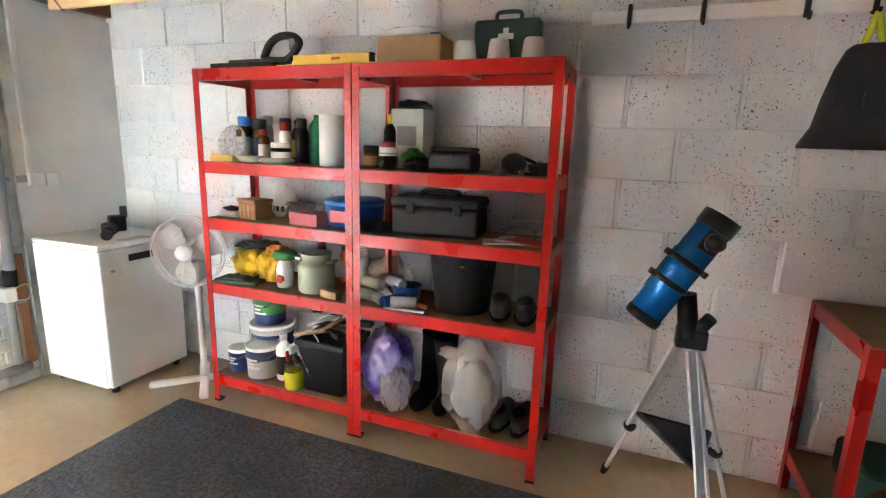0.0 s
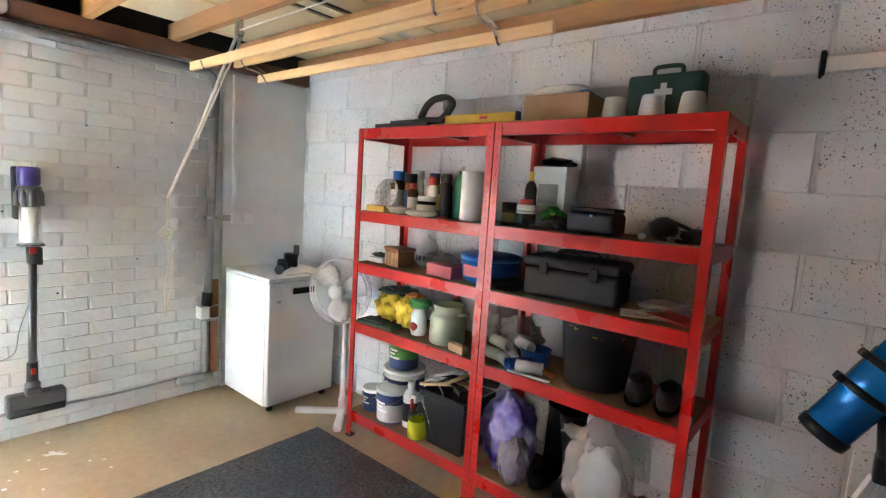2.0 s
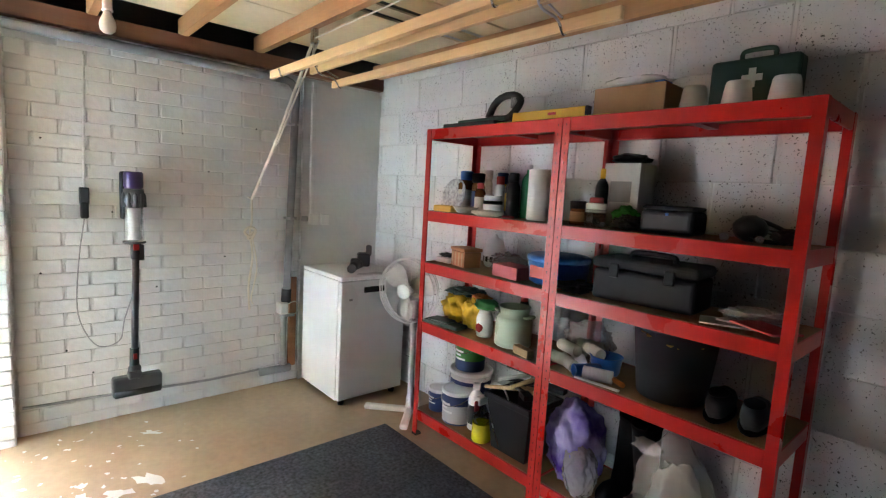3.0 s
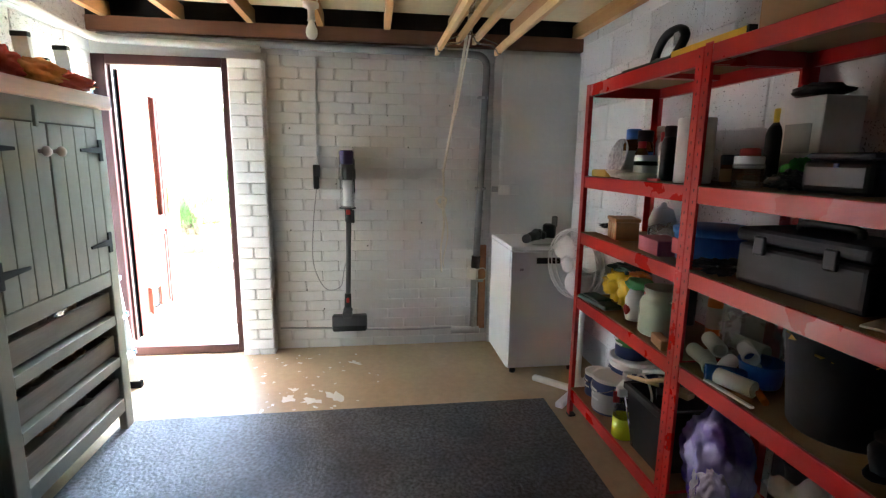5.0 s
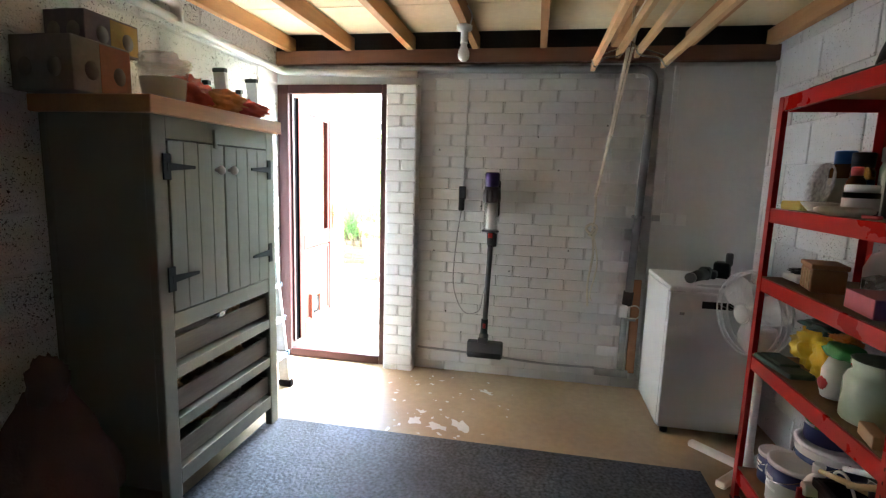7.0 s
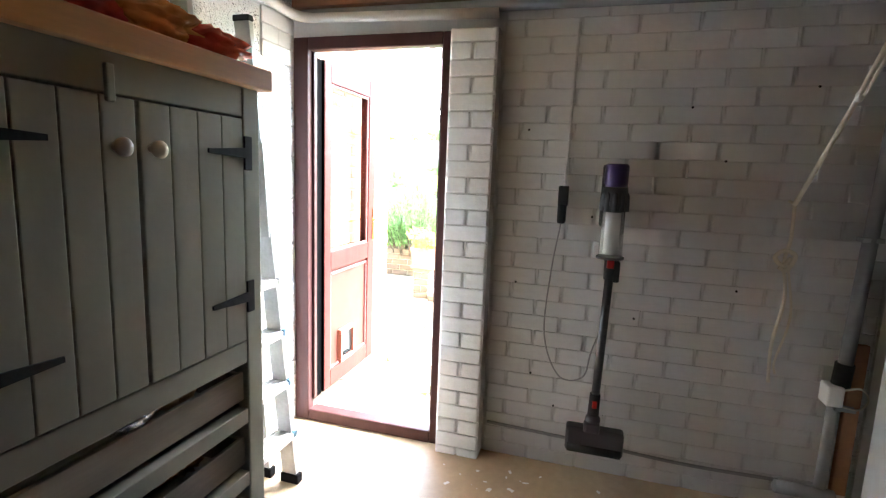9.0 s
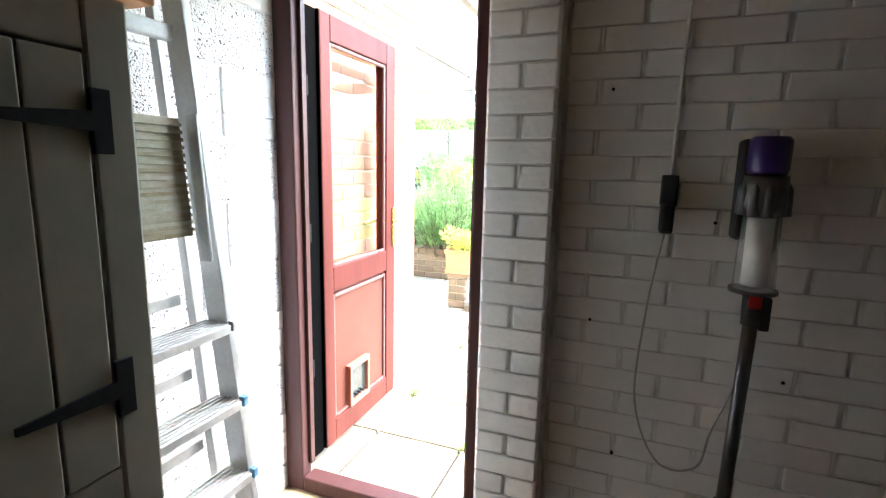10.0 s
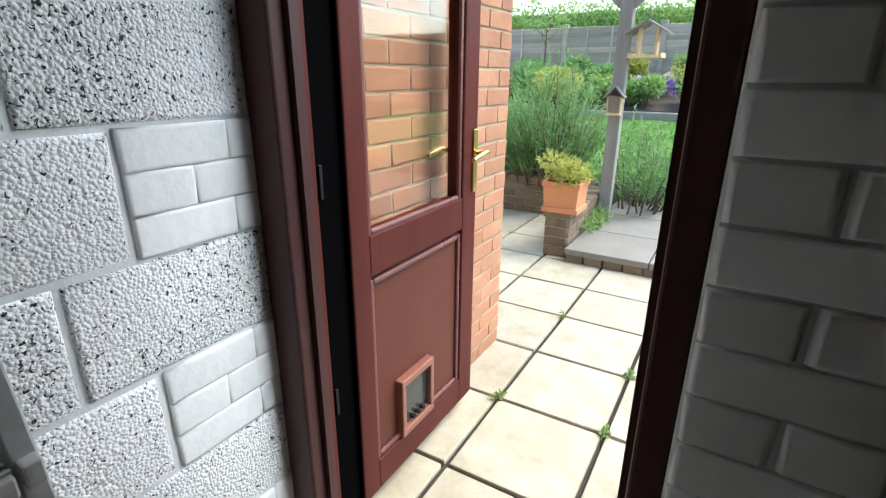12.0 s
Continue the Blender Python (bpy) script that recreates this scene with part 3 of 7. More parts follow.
for a, b, hx, s in ((mid + 0.004, CX1 - 0.079, CX1 - 0.066, -1), (CX0 + 0.079, mid - 0.004, CX0 + 0.066, 1)):
    bm = bmn()
    n = 4
    for k in range(n):
        u0, u1 = a + (b - a) * k / n, a + (b - a) * (k + 1) / n
        box(bm, u0 + 0.001, u1 - 0.001, CY1 - 0.022, CY1 + 0.002, 0.861, 1.54, 0.0035)
    d = part("plank_door", bm, SAGE, cab)
    for hz in (1.0, 1.44):
        bm = bmn()
        box(bm, hx - 0.02, hx + 0.012 if s > 0 else hx + 0.02, CY1 + 0.001, CY1 + 0.008, hz - 0.05, hz + 0.05, 0.002)
        vs = [bm.verts.new(p) for p in ((hx, CY1 + 0.003, hz - 0.016), (hx, CY1 + 0.003, hz + 0.016), (hx + s * 0.16, CY1 + 0.003, hz + 0.006), (hx + s * 0.16, CY1 + 0.003, hz - 0.006),
                                        (hx, CY1 + 0.009, hz - 0.016), (hx, CY1 + 0.009, hz + 0.016), (hx + s * 0.16, CY1 + 0.009, hz + 0.006), (hx + s * 0.16, CY1 + 0.009, hz - 0.006))]
        for q in ((0, 1, 2, 3), (4, 5, 6, 7), (0, 1, 5, 4), (1, 2, 6, 5), (2, 3, 7, 6), (3, 0, 4, 7)):
            bm.faces.new([vs[i] for i in q])
        part("strap_hinge", bm, IRON, d, "black iron strap hinge")
    kx = mid + (0.062 if s < 0 else -0.032)
    bm = bmn()
    lathe(bm, [(0.009, 0), (0.009, 0.012), (0.02, 0.022), (0.021, 0.032), (0.012, 0.042), (0.001, 0.044)], 18, Matrix.Translation((kx, CY1 + 0.001, 1.432)) @ pose(0, 0, 0, -90, 0, 0))
    part("knob", bm, KNOB, d, "pale turned wooden knob")
bm = bmn()
box(bm, mid + 0.06, mid + 0.08, CY1 + 0.001, CY1 + 0.014, 1.525, 1.605, 0.004)
part("turn_catch", bm, SAGE, cab, "painted wooden turn catch")
for z0 in (0.655, 0.43, 0.20):
    crate = thing("crate", "", "", (0, 0, 0))
    crate.parent = cab
    for b in ((CX0 + 0.07, CX1 - 0.07, CY1 - 0.035, CY1 - 0.02, z0, z0 + 0.095), (CX0 + 0.07, CX1 - 0.07, CY0 + 0.03, CY0 + 0.045, z0, z0 + 0.095),
              (CX0 + 0.07, CX0 + 0.085, CY0 + 0.046, CY1 - 0.036, z0, z0 + 0.09), (CX1 - 0.085, CX1 - 0.07, CY0 + 0.046, CY1 - 0.036, z0, z0 + 0.09), (CX0 + 0.086, CX1 - 0.086, CY0 + 0.046, CY1 - 0.036, z0 - 0.012, z0 + 0.002)):
        bm = bmn()
        box(bm, *b, 0.003)
        part("crate_board", bm, OLD_WOOD, crate)

# ---- services on the brick wall ----
def pipe_run(name, pts, r, material, label, n=6):
    bm = bmn()
    tube(bm, pts, r, 14)
    return solid(name, bm, material, label, "pipe")


def elbow(a, c, b, r, n=6):
    """Points that turn from a to b round the corner c with radius r."""
    a, c, b = Vector(a), Vector(c), Vector(b)
    p, q = c + (a - c).normalized() * r, c + (b - c).normalized() * r
    return [p.lerp(c, t).lerp(c.lerp(q, t), t) for t in [i / n for i in range(n + 1)]]


PX = WX + 0.045
pipe_run("waste_pipe", [(PX, -0.74, 2.165)] + elbow((PX, -0.74, 2.165), (PX, 1.81, 2.15), (PX, 1.765, 0.66), 0.1) + [(PX, 1.765, 0.66)], 0.026, DARK_PIPE,
         "grey painted plastic waste pipe running down the brick wall")
pipe_run("waste_pipe", [(1.2, LY + 0.05, 2.22), (-1.7, LY + 0.05, 2.2)] + elbow((-1.7, LY + 0.05, 2.2), (PX + 0.01, LY + 0.05, 2.15), (PX + 0.01, 0.2, 2.13), 0.09) + [(PX + 0.01, 0.26, 2.125)], 0.024, LIGHT_PIPE,
         "pale grey plastic pipe running round the corner above the door")
pipe_run("waste_pipe", [(-1.2, LY + 0.05, 2.27)] + [(-2.05, LY + 0.055, 2.27)] + elbow((-2.05, LY + 0.055, 2.27), (-2.2, LY + 0.055, 2.27), (-2.2, LY + 0.055, 2.16), 0.06) + [(-2.2, LY + 0.055, 2.17)], 0.03, LIGHT_PIPE,
         "pale plastic pipe elbow under the ceiling")
pipe_run("waste_pipe", [(PX - 0.01, 1.752, 0.6), (PX - 0.01, 1.75, 0.14)], 0.022, GREY_PIPE, "grey painted pipe low on the brick wall")
pipe_run("waste_pipe", [(PX, 1.58, 0.115), (PX, 1.80, 0.112)], 0.028, GREY_PIPE, "short grey pipe stub low on the wall")
bm = bmn()
rod(bm, (PX, 1.765, 0.7), (PX, 1.76, 0.6), 0.034)
solid("pipe_collar", bm, CHARCOAL, "dark collar on the grey pipe", "pipe")
for z in (0.5, 1.2, 1.85):
    bm = bmn()
    box(bm, WX + 0.012, PX + 0.024, 1.745, 1.82, z, z + 0.018, 0.003)
    solid("pipe_clip", bm, GREY_PIPE, "small grey plastic pipe clip", "clip", group="pipe clips")
bm = bmn()
box(bm, WX + 0.012, WX + 0.04, 1.79, 1.845, 0.12, 0.78, 0.004)
solid("timber_batten", bm, HOUSE_BRICK, "bare red-brown strip beside the pipe", "batten")
bm = bmn()
box(bm, WX + 0.013, WX + 0.032, 1.87, WY, 0.0, 2.17, 0.002)
setting("wall_panel", bm, BRICK_PAINT, "smooth grey-white painted panel in the corner", "wall")
bm = bmn()
box(bm, WX + 0.032, WX + 0.058, 1.925, 1.955, 1.24, 2.17, 0.004)
solid("cable_trunking", bm, BRICK_PAINT, "painted vertical cable trunking", "trunking")
bm = bmn()
tube(bm, curve_pts([(WX + 0.02, 0.3, 0.165), (WX + 0.022, 0.75, 0.15), (WX + 0.02, 1.2, 0.125), (WX + 0.02, 1.6, 0.13)]), 0.008, 6)
solid("floor_cable", bm, GREY_PIPE, "painted cable clipped along the wall foot", "cable")

jb = thing("junction_box", "two small painted electrical boxes on the wall", "socket", (WX + 0.034, 1.92, 1.165))
for a, b in ((0.0, 0.08), (0.088, 0.155)):
    bm = bmn()
    box(bm, 0, 0.035, a, b, 0, 0.075, 0.004)
    part("box", bm, WHITE_PLASTIC, jb)
bm = bmn()
box(bm, 0.0, 0.012, -0.05, 0.0, 0.02, 0.06, 0.003)
part("side_clip", bm, GREY_PIPE, jb)
sw = thing("power_socket", "white fused socket beside the freezer", "socket", (WX + 0.013, 1.70, 0.525))
bm = bmn()
box(bm, 0, 0.085, 0, 0.06, 0, 0.085, 0.008)
part("plate", bm, WHITE_PLASTIC, sw)
bm = bmn()
tube(bm, curve_pts([(0.07, 0.05, 0.07), (0.08, 0.11, 0.09), (0.08, 0.14, 0.05), (0.07, 0.12, 0.0), (0.06, 0.06, 0.0)]), 0.004, 6)
part("flex", bm, ROPE, sw)

cs = thing("charger_socket", "dark socket and charger plug for the vacuum", "socket", (WX + 0.013, 0.575, 1.26))
bm = bmn()
box(bm, 0, 0.045, 0, 0.045, 0.02, 0.11, 0.005)
part("socket", bm, CHARCOAL, cs)
bm = bmn()
box(bm, 0.01, 0.06, 0.002, 0.04, -0.06, 0.03, 0.01)
part("plug", bm, BLACK, cs)
bm = bmn()
tube(bm, curve_pts([(0.03, 0.02, -0.06), (0.02, -0.01, -0.3), (0.02, -0.02, -0.6), (0.025, 0.06, -0.79), (0.03, 0.17, -0.78), (0.03, 0.2, -0.65), (0.05, 0.25, -0.45), (0.06, 0.26, -0.2)]), 0.0032, 6)
part("charging_cable", bm, GREY_PIPE, cs, "thin grey looped charging cable")
bm = bmn()
tube(bm, [(0.006, 0.025, 0.11), (0.006, 0.03, 0.4), (0.006, 0.04, 0.82)], 0.006, 6)
part("feed_cable", bm, BRICK_PAINT, cs)

# ---- cordless vacuum ----
PURPLE = surf("purple_plastic", (0.03, 0.013, 0.105), rough=0.3, var=0.1)
GUN = surf("gunmetal", (0.1, 0.1, 0.108), rough=0.3, metal=0.8, var=0.1)
GREY_PLASTIC = surf("grey_plastic", (0.07, 0.07, 0.076), rough=0.35, var=0.1)
vac = thing("cordless_vacuum", "cordless stick vacuum with a purple motor hung on the wall", "vacuum cleaner", (-3.185, 0.815, 0.0))
def upright(bm, prof, y=0.0, x=0.0, seg=22):
    return lathe(bm, prof, seg, Matrix.Translation((x, y, 0)))
bm = bmn(); upright(bm, [(0.042, 1.375), (0.048, 1.39), (0.048, 1.462), (0.041, 1.472)]); part("filter_cap", bm, PURPLE, vac, "purple filter cap")
bm = bmn(); upright(bm, [(0.042, 1.27), (0.057, 1.3), (0.05, 1.375)]); part("cyclone", bm, GREY_PLASTIC, vac)
for k in range(10):
    a = k * math.pi / 5
    bm = bmn(); lathe(bm, [(0.013, 1.275), (0.011, 1.34), (0.004, 1.355)], 10, Matrix.Translation((0.05 * math.cos(a), 0.05 * math.sin(a), 0))); part("cyclone_cone", bm, GREY_PLASTIC, vac)
bm = bmn(); upright(bm, [(0.047, 1.075), (0.05, 1.09), (0.045, 1.27)]); part("dust_bin", bm, CLEAR_PLASTIC, vac, "clear dust bin")
bm = bmn(); upright(bm, [(0.03, 1.09), (0.032, 1.27)]); part("bin_core", bm, WHITE_PLASTIC, vac)
bm = bmn(); upright(bm, [(0.058, 1.07), (0.058, 1.08)]); part("bin_lid", bm, GREY_PLASTIC, vac)
bm = bmn(); upright(bm, [(0.024, 0.98), (0.026, 1.07)], y=0.005); box(bm, -0.02, 0.02, 0.02, 0.045, 0.97, 1.06, 0.005); part("connector", bm, CHARCOAL, vac)
bm = bmn(); box(bm, 0.015, 0.027, -0.01, 0.02, 1.03, 1.065, 0.003); part("release_catch", bm, RED, vac, "red release catch")
bm = bmn(); rod(bm, (0, 0.005, 0.98), (0.005, -0.01, 0.4), 0.018, seg=16); part("wand", bm, GUN, vac, "dark grey metal wand")
bm = bmn(); rod(bm, (0.005, -0.01, 0.455), (0.008, -0.012, 0.355), 0.023, 0.025, 16); part("neck", bm, CHARCOAL, vac)
bm = bmn(); box(bm, 0.018, 0.034, -0.02, 0.0, 0.395, 0.43, 0.003); part("neck_catch", bm, RED, vac)
bm = bmn(); blob(bm, (0.012, -0.012, 0.335), (0.034, 0.034, 0.03), 0.02); part("swivel", bm, GREY_PLASTIC, vac)
bm = bmn(); box(bm, -0.02, 0.05, -0.125, 0.125, 0.185, 0.3, 0.014); box(bm, 0.0, 0.06, -0.05, 0.02, 0.285, 0.33, 0.012); part("floor_head", bm, GREY_PLASTIC, vac, "grey motorised floor head")
bm = bmn(); rod(bm, (0.04, -0.115, 0.205), (0.04, 0.115, 0.205), 0.022); part("brush_roll", bm, CHARCOAL, vac)
bm = bmn(); box(bm, -0.105, -0.045, -0.055, -0.02, 1.2, 1.47, 0.01); part("wall_dock", bm, CHARCOAL, vac, "dark wall dock")
bm = bmn(); box(bm, -0.12, -0.03, 0.02, 0.05, 1.17, 1.42, 0.012); part("handle", bm, CHARCOAL, vac)

# ---- bulb ----
bulb = thing("light_bulb", "unlit white bulb in a pendant holder on a joist", "lamp", (-2.75, 0.655, 0))
bm = bmn(); lathe(bm, [(0.045, 2.285), (0.045, 2.262), (0.02, 2.25), (0.02, 2.2), (0.024, 2.19)], 20); part("holder", bm, WHITE_PLASTIC, bulb)
bm = bmn(); lathe(bm, [(0.014, 2.2), (0.018, 2.175), (0.031, 2.145), (0.034, 2.125), (0.03, 2.105), (0.018, 2.092), (0.001, 2.088)], 24); part("globe", bm, WHITE_PLASTIC, bulb, "opal glass bulb")
bm = bmn(); tube(bm, curve_pts([(0.0, 0.03, 2.28), (0.03, 0.045, 2.33), (0.1, 0.03, 2.36)]), 0.004, 6); part("flex", bm, WHITE_PLASTIC, bulb)

# ---- clothes airer hoisted under the joists ----
air = thing("clothes_airer", "pale pine hoist clothes airer hung by cream rope", "clothes airer", (0, 0, 0))
for y, z, x0 in ((1.36, 2.02, -2.6), (1.475, 2.075, -2.56), (1.565, 2.075, -2.56), (1.69, 2.02, -2.54)):
    bm = bmn(); box(bm, x0, x0 + 1.77, y - 0.011, y + 0.011, z - 0.02, z + 0.02, 0.003); part("slat", bm, PINE, air)
for x in (-2.46, -0.98):
    bm = bmn()
    tube(bm, curve_pts([(x, 1.34, 2.03), (x, 1.36, 1.995), (x, 1.4, 2.035), (x, 1.475, 2.05), (x, 1.52, 2.11), (x, 1.565, 2.05), (x, 1.65, 2.035), (x, 1.69, 1.995), (x, 1.71, 2.03)]), 0.005, 6)
    tube(bm, curve_pts([(x, 1.37, 2.045), (x, 1.44, 2.07), (x, 1.52, 2.09), (x, 1.6, 2.07), (x, 1.68, 2.045)]), 0.004, 6)
    part("bracket", bm, STEEL, air, "scrolled metal end bracket")
    bm = bmn(); rod(bm, (x, 1.52, 2.11), (x, 1.53, 2.2), 0.004); part("lift_cord", bm, ROPE, air)
    bm = bmn(); box(bm, x - 0.02, x + 0.02, 1.515, 1.545, 2.19, 2.27, 0.006); part("pulley", bm, STEEL, air, "small metal pulley under the joist")
bm = bmn(); tube(bm, [(-2.46, 1.525, 2.21), (-2.9, 1.512, 1.70), (-3.26, 1.50, 1.335)], 0.0095, 6)
tube(bm, [(-2.44, 1.545, 2.21), (-2.88, 1.522, 1.71), (-2.9, 1.515, 1.69)], 0.006, 6)
tube(bm, [(-2.46, 1.53, 2.22), (-0.98, 1.53, 2.235)], 0.004, 6)
part("pull_rope", bm, ROPE, air)
bm = bmn(); blob(bm, (-2.9, 1.513, 1.697), (0.014, 0.012, 0.02), 0.2, seed=2); part("rope_knot", bm, ROPE, air)
bm = bmn(); tube(bm, curve_pts([(WX + 0.01, 1.5, 1.345), (-3.265, 1.5, 1.34), (-3.25, 1.5, 1.36)]), 0.006, 6); part("cleat", bm, ROPE, air)
bm = bmn()
tube(bm, curve_pts([(-3.26, 1.5, 1.335), (-3.265, 1.505, 1.2), (-3.27, 1.495, 1.1), (-3.26, 1.51, 0.95), (-3.27, 1.49, 0.75), (-3.28, 1.5, 0.58)]), 0.0075, 6)
tube(bm, curve_pts([(-3.25, 1.51, 1.12), (-3.24, 1.48, 1.09), (-3.24, 1.45, 1.12), (-3.24, 1.48, 1.15), (-3.24, 1.52, 1.13), (-3.25, 1.5, 1.07), (-3.25, 1.47, 1.08)]), 0.009, 6)
tube(bm, curve_pts([(-3.25, 1.5, 1.1), (-3.26, 1.54, 0.88), (-3.27, 1.51, 0.68), (-3.28, 1.52, 0.62)]), 0.005, 6)
part("rope_tail", bm, ROPE, air, "knotted rope tail")

# ---- rail on the block wall, with a hung bag ----
RAIL_WHITE = surf("white_gloss_paint", (0.92, 0.9, 0.86), rough=0.3, var=0.04, scale=5)
rail = thing("hook_rail", "white painted hook rail on the block wall", "hook rail", (0, 0, 0))
for a, b in ((-0.28, -0.135), (-0.115, 0.145), (0.165, 0.5), (0.52, 0.9)):
    bm = bmn(); box(bm, a, b, WY - 0.034, WY - 0.013, 1.99, 2.045, 0.004); part("rail_board", bm, RAIL_WHITE, rail)
for x in (-0.125, 0.155, 0.51, 0.72):
    bm = bmn(); box(bm, x - 0.008, x + 0.008, WY - 0.05, WY - 0.013, 1.98, 2.065, 0.005); tube(bm, curve_pts([(x, WY - 0.045, 1.99), (x, WY - 0.075, 1.965), (x, WY - 0.085, 1.99)]), 0.006, 6); part("hook", bm, IRON, rail)
bag = thing("drawstring_bag", "black drawstring gym bag hung on a yellow cord", "bag", (0.72, WY - 0.075, 0))
FABRIC = surf("black_nylon", (0.008, 0.008, 0.01), rough=0.7, var=0.3, scale=9, fine=120, bump=0.4)
NEON = surf("neon_cord", (0.7, 0.75, 0.03), rough=0.7)
bm = bmn()
rows = [(0.055, 1.865), (0.075, 1.85), (0.105, 1.78), (0.128, 1.68), (0.15, 1.57), (0.178, 1.5), (0.175, 1.49)]
grid = []
for w, z in rows:
    ring = []
    for k in range(20):
        a = 2 * math.pi * k / 20
        ring.append(bm.verts.new((w * math.cos(a) + 0.01 * noise.noise(Vector((k, z * 9, 0))), 0.04 * math.sin(a) + 0.012 * noise.noise(Vector((k * 0.7, z * 7, 3))), z)))
    grid.append(ring)
for a, b in zip(grid, grid[1:]):
    for k in range(20):
        bm.faces.new((a[k], a[(k + 1) % 20], b[(k + 1) % 20], b[k])).smooth = True
bm.faces.new(grid[0]); bm.faces.new(grid[-1])
part("sack", bm, FABRIC, bag)
bm = bmn(); tube(bm, [(0, 0, 1.975), (-0.03, -0.005, 1.85)], 0.012, 6); tube(bm, [(0, 0, 1.975), (0.03, -0.005, 1.85)], 0.012, 6); part("cord", bm, NEON, bag, "neon yellow cord")
for k in range(2):
    bm = bmn(); box(bm, -0.1 + k * 0.09, -0.03 + k * 0.09, -0.046, -0.042, 1.64, 1.7); part("print", bm, CHARCOAL, bag, "faint grey print")

# ---- standing fan ----
fan = thing("pedestal_fan", "white pedestal fan on crossed feet beside the shelving", "fan", (-2.39, 2.235, 0), 20)
bm = bmn(); box(bm, -0.3, 0.3, -0.025, 0.025, 0.0, 0.035, 0.012, pose(0, 0, 0, 0, 0, 25)); part("foot", bm, WHITE_PLASTIC, fan)
bm = bmn(); box(bm, -0.025, 0.025, -0.27, 0.2, 0.004, 0.04, 0.012, pose(0, 0, 0, 0, 0, 25)); part("foot", bm, WHITE_PLASTIC, fan)
bm = bmn(); lathe(bm, [(0.028, 0.035), (0.026, 0.1), (0.02, 0.12), (0.018, 0.55), (0.022, 0.56), (0.022, 0.6), (0.012, 0.61), (0.012, 0.75)], 16); part("pole", bm, WHITE_PLASTIC, fan)
bm = bmn(); box(bm, -0.035, 0.035, -0.05, 0.05, 0.64, 0.76, 0.015); part("control_box", bm, WHITE_PLASTIC, fan)
bm = bmn(); m = Matrix.Translation((0, -0.02, 0.83)) @ pose(0, 0, 0, 90, 0, 0)
lathe(bm, [(0.03, -0.13), (0.06, -0.12), (0.065, -0.04), (0.05, -0.02)], 20, m); part("motor", bm, WHITE_PLASTIC, fan)
m = Matrix.Translation((0, -0.08, 0.83)) @ pose(0, 0, 0, 90, 0, 0)
bm = bmn(); lathe(bm, [(0.035, -0.02), (0.035, 0.02), (0.02, 0.03)], 20, m)
part("hub", bm, WHITE_PLASTIC, fan)
for k in range(3):
    bm = bmn(); pts = []
    for i in range(9):
        r = 0.03 + 0.155 * i / 8
        w = 0.02 + 0.05 * math.sin(math.pi * 0.78 * (i / 8) ** 1.15)
        pts.append((bm.verts.new(m @ pose(0, 0, 0, 0, 0, 120 * k + 20) @ Vector((r, -w, -0.015))), bm.verts.new(m @ pose(0, 0, 0, 0, 0, 120 * k + 20) @ Vector((r, 0.0, 0.004))), bm.verts.new(m @ pose(0, 0, 0, 0, 0, 120 * k + 20) @ Vector((r, w, 0.02)))))
    for a, b in zip(pts, pts[1:]):
        bm.faces.new((a[0], a[1], b[1], b[0])).smooth = True; bm.faces.new((a[1], a[2], b[2], b[1])).smooth = True
    bmesh.ops.solidify(bm, geom=bm.faces[:], thickness=0.003)
    part("blade", bm, WHITE_PLASTIC, fan, "white fan blade")
GUARD = surf("white_wire", (0.72, 0.73, 0.73), rough=0.4, var=0.05, bump=0)
bm = bmn()
for rr, dz in ((0.205, 0.0), (0.2, 0.03), (0.2, -0.03), (0.05, 0.055)):
    tube(bm, [m @ Vector((rr * math.cos(2 * math.pi * k / 40), rr * math.sin(2 * math.pi * k / 40), dz)) for k in range(41)], 0.004 if rr > 0.1 else 0.003, 5)
for k in range(28):
    a = 2 * math.pi * k / 28
    c, s = math.cos(a), math.sin(a)
    for sg in (1, -1):
        tube(bm, [m @ Vector((r * c, r * s, sg * h)) for r, h in ((0.045, 0.055), (0.12, 0.052), (0.18, 0.04), (0.205, 0.0))], 0.0006, 3)
lathe(bm, [(0.045, 0.054), (0.045, 0.06), (0.001, 0.062)], 20, m)
tagged(part("wire_guard", bm, GUARD, fan, "white wire guard"), kind="stuff")

# ---- telescope ----
LEG_ALU = surf("pale_aluminium", (0.72, 0.73, 0.74), rough=0.4, metal=0.3, var=0.06)
TEL_BLUE = surf("metallic_blue", (0.015, 0.17, 0.5), rough=0.25, metal=0.35, var=0.1, scale=4)
tel = thing("telescope", "metallic blue reflector telescope on an aluminium tripod", "telescope", (0.13, 1.93, 0))
tb, tt = Vector((-0.1, -0.03, 0.885)), Vector((0.12, 0.03, 1.255))
m = Matrix.Translation(tb) @ (tt - tb).to_track_quat("Z", "Y").to_matrix().to_4x4()
L = (tt - tb).length
bm = bmn(); lathe(bm, [(0.059, 0.03), (0.059, L - 0.05)], 32, m); part("tube", bm, TEL_BLUE, tel, "metallic blue tube")
bm = bmn(); lathe(bm, [(0.02, 0.008), (0.05, 0.006), (0.056, 0.0), (0.062, 0.004), (0.063, 0.03), (0.06, 0.034)], 32, m); part("base_cap", bm, BLACK, tel)
bm = bmn(); lathe(bm, [(0.06, L - 0.055), (0.063, L - 0.05), (0.064, L), (0.059, L), (0.059, L - 0.03)], 32, m); part("rim", bm, BLACK, tel)
